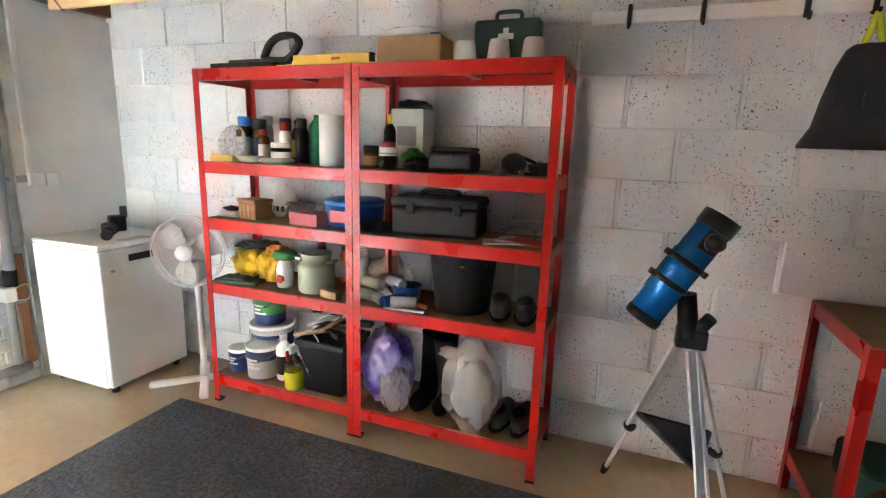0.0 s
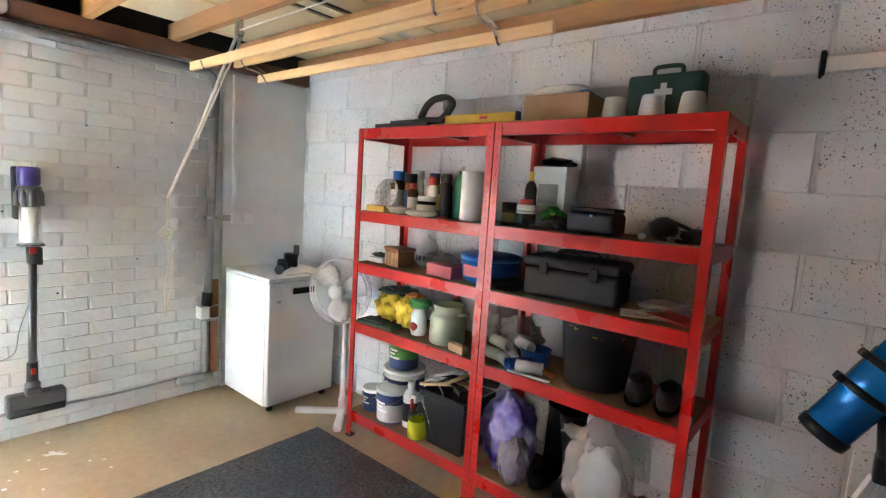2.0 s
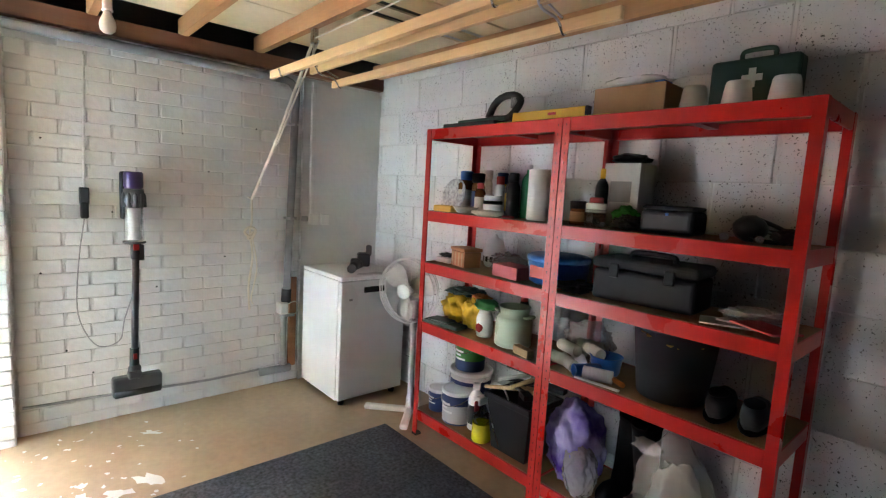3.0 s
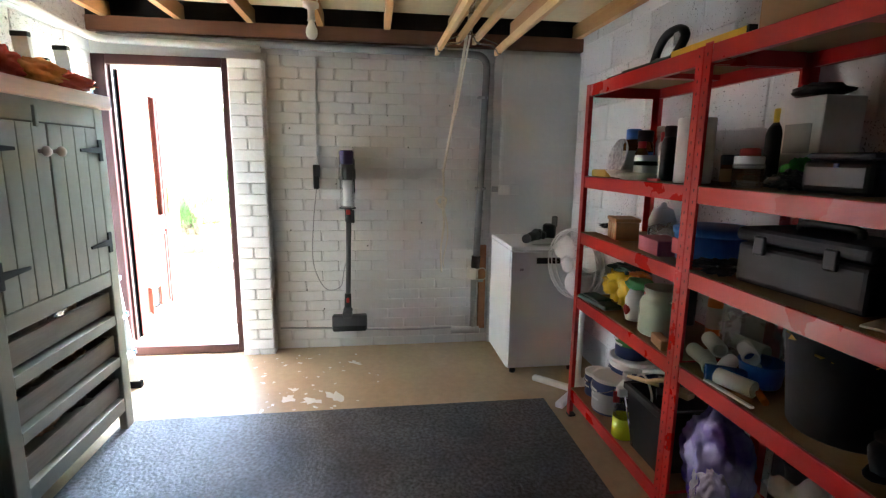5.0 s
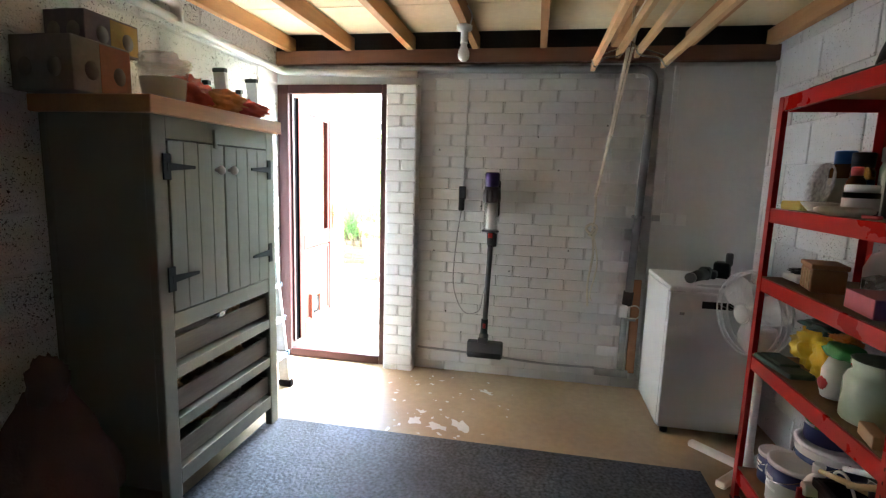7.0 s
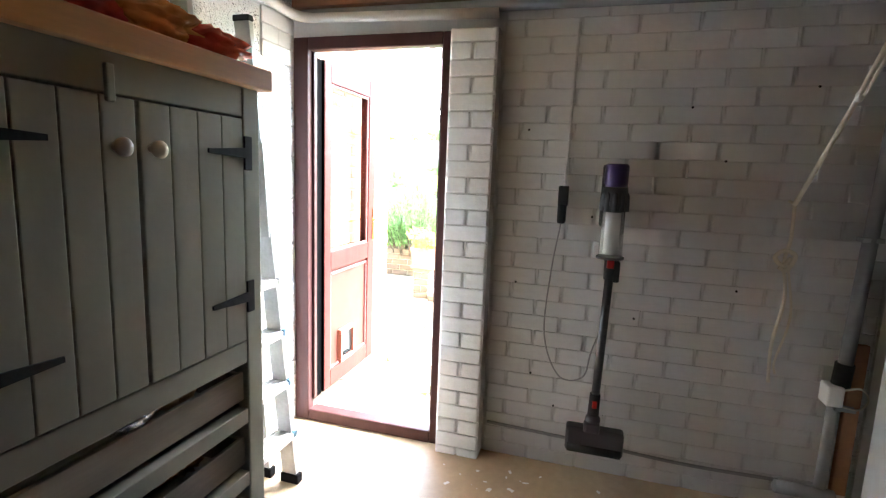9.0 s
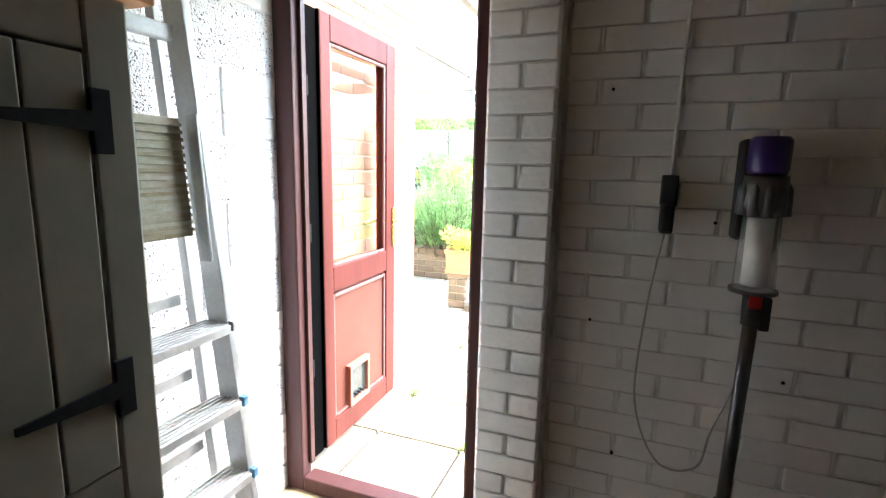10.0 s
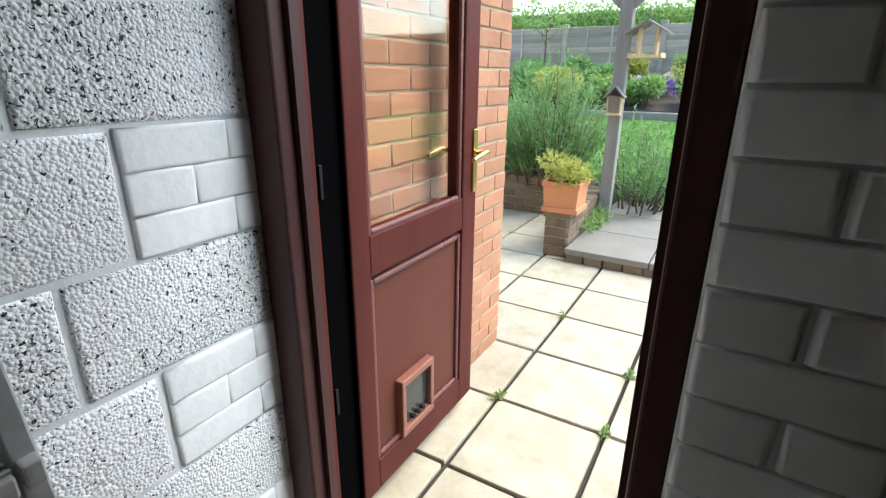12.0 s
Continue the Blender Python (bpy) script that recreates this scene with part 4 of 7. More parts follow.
for h in (0.15, 0.235):
    bm = bmn(); lathe(bm, [(0.06, h), (0.066, h + 0.003), (0.066, h + 0.019), (0.06, h + 0.022)], 32, m); box(bm, -0.02, 0.02, 0.06, 0.08, h, h + 0.022, 0.004, m); box(bm, -0.02, 0.02, -0.08, -0.06, h, h + 0.022, 0.004, m); part("ring", bm, BLACK, tel)
bm = bmn(); box(bm, -0.066, -0.05, -0.034, 0.034, L - 0.13, L - 0.055, 0.008, m); mf = m @ Matrix.Translation((-0.062, 0, L - 0.09)) @ pose(0, 0, 0, 0, -90, 0); lathe(bm, [(0.03, 0), (0.03, 0.02), (0.02, 0.024), (0.02, 0.05), (0.001, 0.05)], 18, mf); part("focuser", bm, BLACK, tel)
bm = bmn(); box(bm, 0.07, 0.1, -0.03, 0.03, 0.1, 0.28, 0.004, m); rod(bm, (0.04, 0.0, 0.99), (0.06, 0.0, 0.84), 0.03, 0.035); box(bm, 0.02, 0.12, -0.03, 0.03, 0.8, 0.87, 0.008); rod(bm, (0.08, 0, 0.85), (0.12, -0.02, 0.92), 0.022); part("mount", bm, BLACK, tel)
apex = Vector((0.055, 0.0, 0.8))
for fx, fy in ((-0.17, 0.36), (0.2, -0.33), (0.33, 0.26)):
    foot = Vector((fx, fy, 0.0))
    d = (apex - foot)
    top = apex + Vector((fx, fy, 0)).normalized() * 0.04
    knee = foot.lerp(top, 0.42)
    leg = thing("leg", "", ""); leg.parent = tel
    side = d.cross(Vector((0, 0, 1))).normalized()
    mm = lambda a, b: Matrix.Translation(a) @ (b - a).to_track_quat("Z", "Y").to_matrix().to_4x4()
    ml = mm(knee, top)
    bm = bmn(); box(bm, -0.022, -0.009, -0.008, 0.008, 0, (top - knee).length, 0.003, ml); box(bm, 0.009, 0.022, -0.008, 0.008, 0, (top - knee).length, 0.003, ml); box(bm, -0.009, 0.009, -0.004, 0.004, 0, (top - knee).length, 0, ml); part("upper_leg", bm, LEG_ALU, leg)
    bm = bmn(); rod(bm, foot + (top - foot) * 0.03, knee + (top - foot) * 0.05, 0.0095); part("lower_leg", bm, LEG_ALU, leg)
    bm = bmn(); blob(bm, knee, (0.026, 0.026, 0.024), 0.05); part("clamp", bm, BLACK, leg)
    bm = bmn(); rod(bm, foot, foot + (top - foot) * 0.06, 0.012, 0.017); part("foot", bm, RUBBER, leg)
bm = bmn()
for a, b in (((-0.06, 0.16, 0.43), (0.12, -0.15, 0.43)), ((0.12, -0.15, 0.43), (0.19, 0.12, 0.43)), ((0.19, 0.12, 0.43), (-0.06, 0.16, 0.43))):
    rod(bm, a, b, 0.01)
vs = [bm.verts.new(p) for p in ((-0.06, 0.16, 0.434), (0.12, -0.15, 0.434), (0.19, 0.12, 0.434))]
bm.faces.new(vs)
part("accessory_tray", bm, BLACK, tel)

# ---- red workbench ----
wb = thing("workbench", "red steel workbench with a brown board top", "workbench", (0.7, 1.94, 0))
BW, BD, BH = 1.1, 0.56, 0.88
for px in (0, BW):
    for py in (0, BD):
        sx, sy = (1 if px == 0 else -1), (1 if py == 0 else -1)
        bm = bmn(); box(bm, px, px + sx * 0.04, py, py + sy * 0.003, 0, BH); box(bm, px, px + sx * 0.003, py + sy * 0.003, py + sy * 0.04, 0, BH); part("post", bm, RED, wb)
for z in (BH, 0.2):
    for b in ((0.04, BW - 0.04, 0.003, 0.02), (0.04, BW - 0.04, BD - 0.02, BD - 0.003)):
        bm = bmn(); box(bm, *b, z - 0.06, z, 0.003); part("beam", bm, RED, wb)
    for x in (0.003, BW - 0.02):
        bm = bmn(); box(bm, x, x + 0.017, 0.04, BD - 0.04, z - 0.06, z, 0.003); part("side_beam", bm, RED, wb)
    bm = bmn(); box(bm, 0.006, BW - 0.006, 0.006, BD - 0.006, z - 0.006, z + 0.004); part("board", bm, CHIPBOARD, wb, "brown fibreboard")
GREEN_CLOTH = surf("dark_green_cloth", (0.02, 0.07, 0.045), rough=0.9, var=0.3, bump=0.4)
bm = bmn(); box(bm, 0, 0.34, 0, 0.3, 0, 0.16, 0.03, None, 3)
solid("storage_box", bm, GREEN_CLOTH, "dark green storage box on the bench shelf", "box", (0.83, 2.1, 0.204))
bm = bmn(); box(bm, 0, 0.3, 0, 0.25, 0, 0.19, 0.02, None, 3)
solid("storage_box", bm, BLACK, "black plastic box on the bench shelf", "box", (1.2, 2.05, 0.204))
bm = bmn(); blob(bm, (0, 0, 0.075), (0.12, 0.1, 0.085), 0.2, seed=4)
solid("rag_bundle", bm, CARD, "tan bundle of rags under the bench", "rags", (0.93, 2.02, 0.204))

# ---- step ladder leaning beside the door ----
PALE_BLUE = surf("pale_blue_plastic", (0.16, 0.36, 0.55), rough=0.5, var=0.12)
lad = thing("step_ladder", "worn aluminium platform step ladder folded against the wall", "ladder", (0, 0, 0))
def bar(bm, a, b, w, d, side):
    a, b = Vector(a), Vector(b)
    z = (b - a).normalized(); x = Vector(side).normalized(); y = z.cross(x)
    mt = Matrix((x, y, z)).transposed().to_4x4(); mt.translation = a
    return box(bm, -w / 2, w / 2, -d / 2, d / 2, 0, (b - a).length, 0.003, mt)
# front stiles lean back to the wall as they rise; the rear frame is folded behind them
LXa, LXb = -2.765, -2.375
def lean(z): return -0.485 - 0.16 * z / 1.9
for x0, top_in in ((LXa, 0.055), (LXb, -0.02)):
    bm = bmn(); bar(bm, (x0, lean(0.02), 0.02), (x0 + top_in, lean(1.98), 1.98), 0.026, 0.07, (1, 0, 0)); part("front_stile", bm, ALU, lad)
    bm = bmn(); bar(bm, (x0, lean(0) - 0.12, 0.02), (x0 + top_in * 0.9, lean(1.9) - 0.085, 1.9), 0.02, 0.03, (1, 0, 0)); part("rear_stile", bm, ALU, lad)
    for dy in (0, -0.12):
        bm = bmn(); box(bm, x0 - 0.02, x0 + 0.02, lean(0) - 0.045 + dy, lean(0) + 0.045 + dy if dy == 0 else lean(0) + 0.025 + dy, 0.0, 0.045, 0.005); part("rubber_foot", bm, RUBBER, lad)
for k, z in enumerate((0.25, 0.49, 0.715, 0.94)):
    f = z / 1.98
    a, b = LXa + 0.055 * f + 0.014, LXb - 0.02 * f - 0.014
    tread = thing("tread", "", ""); tread.parent = lad
    bm = bmn(); box(bm, a, b, lean(z) - 0.045, lean(z) + 0.05, z - 0.03, z - 0.004, 0.003)
    for r in range(6):
        yy = lean(z) - 0.04 + r * 0.015
        box(bm, a, b, yy, yy + 0.006, z - 0.004, z)
    part("step", bm, ALU, tread)
    for xx in (a - 0.025, b + 0.005):
        bm = bmn(); box(bm, xx, xx + 0.02, lean(z) + 0.02, lean(z) + 0.052, z - 0.026, z + 0.004, 0.003); part("step_end_cap", bm, PALE_BLUE if z < 0.8 else ALU, tread, "pale blue plastic step end")
    bm = bmn(); box(bm, a, b, lean(z) - 0.15, lean(z) - 0.13, z + 0.03, z + 0.065, 0.003); part("rear_brace", bm, ALU, lad)
STAINED = surf("stained_aluminium", (0.42, 0.41, 0.33), rough=0.5, metal=0.4, var=0.3, scale=7, fine=60, bump=0.2, second=(0.2, 0.15, 0.06), mix=0.9)
bm = bmn()
mt = Matrix.Translation((0, lean(1.3) + 0.03, 1.19)) @ pose(0, 0, 0, 5, 0, 0)
box(bm, -2.665, -2.41, -0.012, 0.0, 0.0, 0.3, 0.003, mt)
platform = part("platform", bm, STAINED, lad, "ribbed folded platform with brown stains")
for r in range(15):
    bm = bmn(); box(bm, -2.665, -2.41, 0.0, 0.006, 0.012 + r * 0.019, 0.021 + r * 0.019, 0, mt); part("rib", bm, STAINED, platform)
for x in (-2.68, -2.4):
    bm = bmn(); bar(bm, (x, lean(1.2) + 0.045, 1.12), (x, lean(1.5) + 0.045, 1.5), 0.008, 0.04, (1, 0, 0)); part("platform_arm", bm, ALU, lad)
for x in (LXa + 0.055, LXb - 0.02):
    for dy, zt in ((0.0, 1.965), (-0.085, 1.9)):
        w = 0.038 if dy == 0 else 0.02
        bm = bmn(); box(bm, x - 0.016, x + 0.016, lean(1.98) + dy - w, lean(1.98) + dy + w, zt, zt + 0.025, 0.005); part("stile_cap", bm, BLACK, lad, "black plastic stile cap")
bm = bmn(); box(bm, -2.69, -2.41, lean(1.7) - 0.02, lean(1.7) + 0.01, 1.68, 1.72, 0.005); part("top_rail", bm, ALU, lad)

# ---- old screw holes in the brick wall ----
rnd = random.Random(14)
holes = bmn()
for y, z in ((0.42, 1.62), (0.95, 0.78), (1.1, 1.72), (0.73, 1.235), (1.25, 1.5), (0.5, 0.45), (0.4, 0.9), (1.35, 0.95), (0.62, 0.3), (1.55, 1.8)):
    lathe(holes, [(0.005, 0.0), (0.005, 0.0095), (0.001, 0.0097)], 8, Matrix.Translation((WX, y, z)) @ pose(0, 0, 0, 0, 90, 0))
tagged(solid("screw_holes", holes, RUBBER, "small dark screw holes in the painted brick", "screw holes"), kind="stuff")

# ---- things on the shelves ----
def plain(name, base, rough=0.45, **k):
    return surf(name, base, rough=rough, var=k.pop("var", 0.1), **k)


NAVY = plain("navy_label", (0.02, 0.04, 0.14)); LEAFY = plain("green_label", (0.06, 0.22, 0.04)); CREAM = plain("cream_plastic", (0.62, 0.58, 0.48))
REDP = plain("red_plastic", (0.5, 0.03, 0.03)); GREENP = plain("green_plastic", (0.05, 0.3, 0.13), 0.2); BROWN_LIQ = plain("brown_liquid", (0.14, 0.06, 0.02), 0.15)
PINK = plain("faded_pink_card", (0.5, 0.12, 0.15), 0.7); MINT = plain("mint_enamel", (0.4, 0.5, 0.38), 0.3); LIME = plain("lime_liquid", (0.7, 0.72, 0.02), 0.2)
DKGREEN = plain("dark_green_plastic", (0.009, 0.045, 0.03), 0.5); ORANGE = plain("orange_plastic", (0.7, 0.22, 0.03)); PAPER = plain("white_paper", (0.75, 0.75, 0.74), 0.85)
TANBOX = wood("tan_box_wood", (0.42, 0.2, 0.08), (0.3, 0.13, 0.05), "x"); SPONGE = plain("yellow_sponge", (0.65, 0.45, 0.1), 0.95, bump=0.6, fine=120)
BRUSHWOOD = wood("brush_handle", (0.5, 0.36, 0.2), (0.4, 0.27, 0.13), "x"); PALE_PIPE = plain("pale_green_pipe", (0.55, 0.6, 0.52), 0.4)
SUEDE = plain("dark_suede", (0.02, 0.02, 0.022), 0.9, bump=0.5); AMBER = clear("amber_glass", (0.5, 0.2, 0.05), 0.05); PATTERN = plain("speckled_china", (0.72, 0.72, 0.72), 0.3, second=(0.2, 0.2, 0.22), mix=0.85, scale=55)
GREENGLASS = clear("green_glass", (0.25, 0.6, 0.35), 0.06)
CLEAR_BAG = film("clear_polythene", (0.72, 0.72, 0.71), 0.32, 0.06); PURPLE_BAG = surf("purple_polythene", (0.075, 0.035, 0.33), rough=0.16, var=0.15, scale=7, fine=30, bump=0.9, bump_scale=13, second=(0.42, 0.42, 0.62), mix=0.75); WHITE_BAG = film("white_polythene", (0.62, 0.61, 0.63), 0.42, 0.1)


def bottle(name, label, x, y, z, r, h, body, cap, neck=0.4, cap_h=0.03, sticker=None, sticker_label="", cat="bottle"):
    t = thing(name, label, cat, (x, y, z), group="shelf bottles")
    sh = h * 0.68
    bm = bmn(); lathe(bm, [(r * 0.9, 0), (r, 0.006), (r, sh), (r * 0.8, sh + h * 0.08), (r * neck, sh + h * 0.16), (r * neck, h - cap_h)], 18); part("body", bm, body, t)
    bm = bmn(); lathe(bm, [(r * neck * 1.2, h - cap_h - 0.004), (r * neck * 1.25, h - 0.004), (r * neck * 1.05, h)], 16); part("cap", bm, cap, t)
    if sticker:
        bm = bmn(); lathe(bm, [(r * 1.012, h * 0.14), (r * 1.012, h * 0.55)], 18, close=False); part("label", bm, sticker, t, sticker_label)
    return t


def jar(name, label, x, y, z, r, h, body, lid, lid_h=0.025, sticker=None, cat="jar"):
    t = thing(name, label, cat, (x, y, z), group="shelf jars")
    bm = bmn(); lathe(bm, [(r * 0.92, 0), (r, 0.008), (r, h * 0.75), (r * 0.86, h - lid_h)], 18); part("body", bm, body, t)
    bm = bmn(); lathe(bm, [(r * 0.93, h - lid_h), (r * 0.95, h - 0.003), (r * 0.88, h)], 18); part("lid", bm, lid, t)
    if sticker:
        bm = bmn(); lathe(bm, [(r * 1.015, h * 0.2), (r * 1.015, h * 0.58)], 18, close=False); part("label", bm, sticker, t)
    return t


def tub(name, label, x, y, z, r0, r1, h, body, lid, band=None, handle=True, cat="paint tin", band_z=(0.25, 0.75)):
    t = thing(name, label, cat, (x, y, z), group="paint tins")
    bm = bmn(); lathe(bm, [(r0 * 0.97, 0), (r0, 0.005), (r1, h - 0.015)], 26); part("body", bm, body, t)
    bm = bmn(); lathe(bm, [(r1 * 1.03, h - 0.02), (r1 * 1.05, h - 0.006), (r1 * 1.0, h), (r1 * 0.92, h), (r1 * 0.9, h - 0.006)], 26); part("lid", bm, lid, t)
    if band:
        a, b = band_z
        bm = bmn(); lathe(bm, [(r0 + (r1 - r0) * a + 0.001, h * a), (r0 + (r1 - r0) * b + 0.001, h * b)], 26, close=False); part("label_band", bm, band, t, "printed label band")
        bm = bmn()
        for i, (u0, u1, zz) in enumerate(((-0.5, 0.3, 0.6), (-0.4, 0.1, 0.48), (-0.5, 0.45, 0.36))):
            for s in range(6):
                a0, a1 = -math.pi / 2 + u0 + (u1 - u0) * s / 6, -math.pi / 2 + u0 + (u1 - u0) * (s + 1) / 6
                rr = r0 + (r1 - r0) * zz + 0.002
                bm.faces.new([bm.verts.new((rr * math.cos(q), rr * math.sin(q), h * zz + dz)) for q, dz in ((a0, 0), (a1, 0), (a1, h * 0.06), (a0, h * 0.06))])
        part("print_bars", bm, PAPER if band is not WHITE_PLASTIC else NAVY, t)
    if handle:
        bm = bmn(); tube(bm, [(r1 * 1.06 * math.cos(a), -0.004 - r1 * 0.98 * abs(math.sin(a)), h * 0.9 - h * 0.32 * math.sin(a)) for a in [math.pi * k / 14 for k in range(15)]], 0.002, 5); part("handle", bm, STEEL, t, "wire handle")
    return t


def carton(name, label, cat, x0, x1, y0, y1, z0, z1, mat, bevel=0.004, turn=0):
    bm = bmn(); w, d = x1 - x0, y1 - y0; box(bm, -w / 2, w / 2, -d / 2, d / 2, 0, z1 - z0, bevel)
    return solid(name, bm, mat, label, cat, ((x0 + x1) / 2, (y0 + y1) / 2, z0), turn)


def sack(name, label, cat, at, size, mat, rough=0.25, seed=0.0, freq=4.0, group="", turn=0):
    bm = bmn(); blob(bm, (0, 0, size[2] * 0.94), size, rough, freq, 4, seed)
    crease(bm, size, 0.22, seed + 0.5)
    for v in bm.verts:
        v.co.z = max(v.co.z, 0.0)
    return solid(name, bm, mat, label, cat, at, turn, group)


def crease(bm, size, amount, seed):
    """Push a mesh into sharp folds, as crumpled film has."""
    for v in bm.verts:
        p = Vector((v.co.x / size[0], v.co.y / size[1], v.co.z / size[2]))
        k = 0.0
        for f, w in ((1.7, 0.5), (3.4, 0.3), (6.8, 0.2)):
            k += w * (1 - 2 * abs(noise.noise(p * f + Vector((seed, seed * 1.7, f)))) * 1.6)
        n_ = Vector((v.co.x, v.co.y, (v.co.z - size[2]) * 0.5))
        v.co += n_ * (k - 0.35) * amount


def crumple(name, label, at, size, mat, seed, amount=0.45):
    bm = bmn(); blob(bm, (0, 0, size[2] * 0.94), size, 0.12, 3, 5, seed)
    crease(bm, size, amount, seed)
    for v in bm.verts:
        v.co.z = max(v.co.z, 0.0)
    return solid(name, bm, mat, label, "bag", at)


S1, S2, S3, S4, S5 = [z + 0.0015 for z in SHELF_Z]
# fourth shelf, first unit
pl = thing("china_plate", "speckled white china plate propped upright", "plate", (-2.06, 2.235, S4 + 0.094))
bm = bmn(); lathe(bm, [(0.001, 0), (0.055, 0.0), (0.095, 0.012), (0.095, 0.016), (0.055, 0.005), (0.001, 0.005)], 30, pose(0, 0, 0, 78, 0, 0)); part("dish", bm, PATTERN, pl)
carton("sponge", "dry yellow sponge block on the shelf", "sponge", -2.105, -1.965, 2.11, 2.19, S4, S4 + 0.035, SPONGE, 0.008, 4)
bottle("sauce_jar", "glass sauce jar with a blue cap and printed label", -2.02, 2.28, S4, 0.048, 0.235, BROWN_LIQ, BLUE, 0.62, 0.05, CREAM)
bottle("spice_jar", "tall glass jar with a black cap", -1.945, 2.3, S4, 0.04, 0.225, AMBER, BLACK, 0.75, 0.05, NAVY)
bottle("glass_bottle", "small clear bottle with a red cap", -1.865, 2.24, S4, 0.03, 0.17, BROWN_LIQ, REDP, 0.5, 0.03, CREAM)
bottle("spray_can", "dark aerosol can with a red and white top", -1.775, 2.3, S4, 0.03, 0.21, WHITE_PLASTIC, REDP, 0.6, 0.05)
jar("polish_jar", "black jar with a white lid", -1.70, 2.17, S4, 0.05, 0.105, BLACK, WHITE_PLASTIC, 0.03, PAPER)
bottle("oil_bottle", "black plastic oil bottle with a label", -1.685, 2.29, S4, 0.034, 0.22, BLACK, BLACK, 0.5, 0.035, YELLOW)
bottle("oil_bottle", "black plastic bottle with a grey cap", -1.61, 2.22, S4, 0.034, 0.225, BLACK, CHARCOAL, 0.6, 0.04)
bottle("wine_bottle", "tall green glass wine bottle", -1.565, 2.28, S4, 0.036, 0.27, GREENP, WHITE_PLASTIC, 0.34, 0.02)
bottle("aerosol", "blue and yellow aerosol can at the back", -1.85, 2.4, S4, 0.03, 0.235, YELLOW, NAVY, 0.85, 0.06)
bottle("aerosol", "white aerosol can at the back", -1.98, 2.41, S4, 0.03, 0.25, WHITE_PLASTIC, WHITE_PLASTIC, 0.8, 0.05)
rl = thing("paper_roll", "white kitchen paper roll standing upright", "paper roll", (-1.415, 2.2, S4))
bm = bmn(); lathe(bm, [(0.02, 0), (0.064, 0), (0.066, 0.004), (0.066, 0.236), (0.064, 0.24), (0.02, 0.24)], 30); part("roll", bm, PAPER, rl)
bm = bmn(); lathe(bm, [(0.021, 0.0), (0.021, 0.242)], 16, close=False); part("core", bm, CARD, rl)
bm = bmn(); lathe(bm, [(0.02, 0), (0.045, 0.004), (0.072, 0.036), (0.07, 0.037), (0.043, 0.007), (0.001, 0.006)], 26); solid("bowl", bm, CREAM, "small cream china bowl", "bowl", (-1.885, 2.155, S4))
bm = bmn(); lathe(bm, [(0.05, 0), (0.082, 0.012), (0.084, 0.022), (0.07, 0.03), (0.001, 0.031)], 26); solid("soap_dish", bm, CREAM, "flat cream covered dish", "dish", (-1.68, 2.115, S4))
carton("lighter", "small red plastic lighter", "lighter", -1.575, -1.515, 2.11, 2.13, S4, S4 + 0.012, REDP, 0.003, 10)
# fourth shelf, second unit
bottle("tall_bottle", "dark bottle with a yellow cap", -1.165, 2.32, S4, 0.034, 0.255, BLACK, YELLOW, 0.4, 0.045)
wb2 = thing("printed_box", "white printed carton with a black lid", "carton", (-1.075, 2.38, S4))
bm = bmn(); box(bm, -0.085, 0.085, -0.07, 0.07, 0, 0.28, 0.004); part("carton", bm, PAPER, wb2)
bm = bmn(); box(bm, -0.05, 0.05, -0.0715, -0.0705, 0.11, 0.2); part("print_panel", bm, GREY_PIPE, wb2); bm = bmn(); lathe(bm, [(0.03, -0.0712), (0.03, -0.072)], 18, pose(0, 0, 0.06, 90, 0, 0)); part("print_roundel", bm, GREY_PIPE, wb2)
bm = bmn(); blob(bm, (0.01, -0.02, 0.3), (0.085, 0.06, 0.022), 0.35, seed=3); part("black_bag", bm, BLACK, wb2, "crumpled black bag")
jar("storage_jar", "clear jar with a white and red lid", -1.105, 2.18, S4, 0.046, 0.1, CLEAR_PLASTIC, WHITE_PLASTIC, 0.04)
bm = bmn(); lathe(bm, [(0.03, 0), (0.03, 0.02), (0.024, 0.024)], 16); solid("jar_cap", bm, REDP, "small red cap on a jar lid", "cap", (-1.105, 2.18, S4 + 0.1005))
bottle("mustard_jar", "brown jar with a dark lid", -1.205, 2.2, S4, 0.036, 0.105, BROWN_LIQ, BLACK, 0.85, 0.03, CARD)
sack("green_cloth", "bright green folded cloth on the shelf", "cloth", (-1.03, 2.3, S4), (0.055, 0.05, 0.05), plain("bright_green_cloth", (0.08, 0.35, 0.06), 0.9), 0.3, 1.0)
sack("cable_coil", "dark tangled cable bundle", "cable", (-0.97, 2.22, S4), (0.06, 0.05, 0.03), BLACK, 0.5, 5.0, 7)
sp = thing("speaker_case", "black plastic case on the shelf", "case", (-0.805, 2.25, S4))
bm = bmn(); box(bm, -0.105, 0.105, -0.07, 0.07, 0, 0.09, 0.02, None, 3); part("shell", bm, BLACK, sp)
bm = bmn(); box(bm, -0.1, 0.1, -0.066, 0.066, 0.09, 0.108, 0.012); part("lid", bm, CHARCOAL, sp)
bm = bmn(); box(bm, 0.0, 0.012, -0.073, -0.069, 0.07, 0.08); part("lamp_dot", bm, BLUE, sp)
hd = thing("head_torch", "black strapped head torch with a chrome lamp", "torch", (-0.53, 2.24, S4))
bm = bmn(); blob(bm, (0, 0.0, 0.045), (0.055, 0.05, 0.048), 0.1, seed=1); part("helmet", bm, BLACK, hd)
bm = bmn(); rod(bm, (-0.06, -0.06, 0.014), (-0.045, -0.1, 0.014), 0.013, 0.015); part("lamp", bm, STEEL, hd)
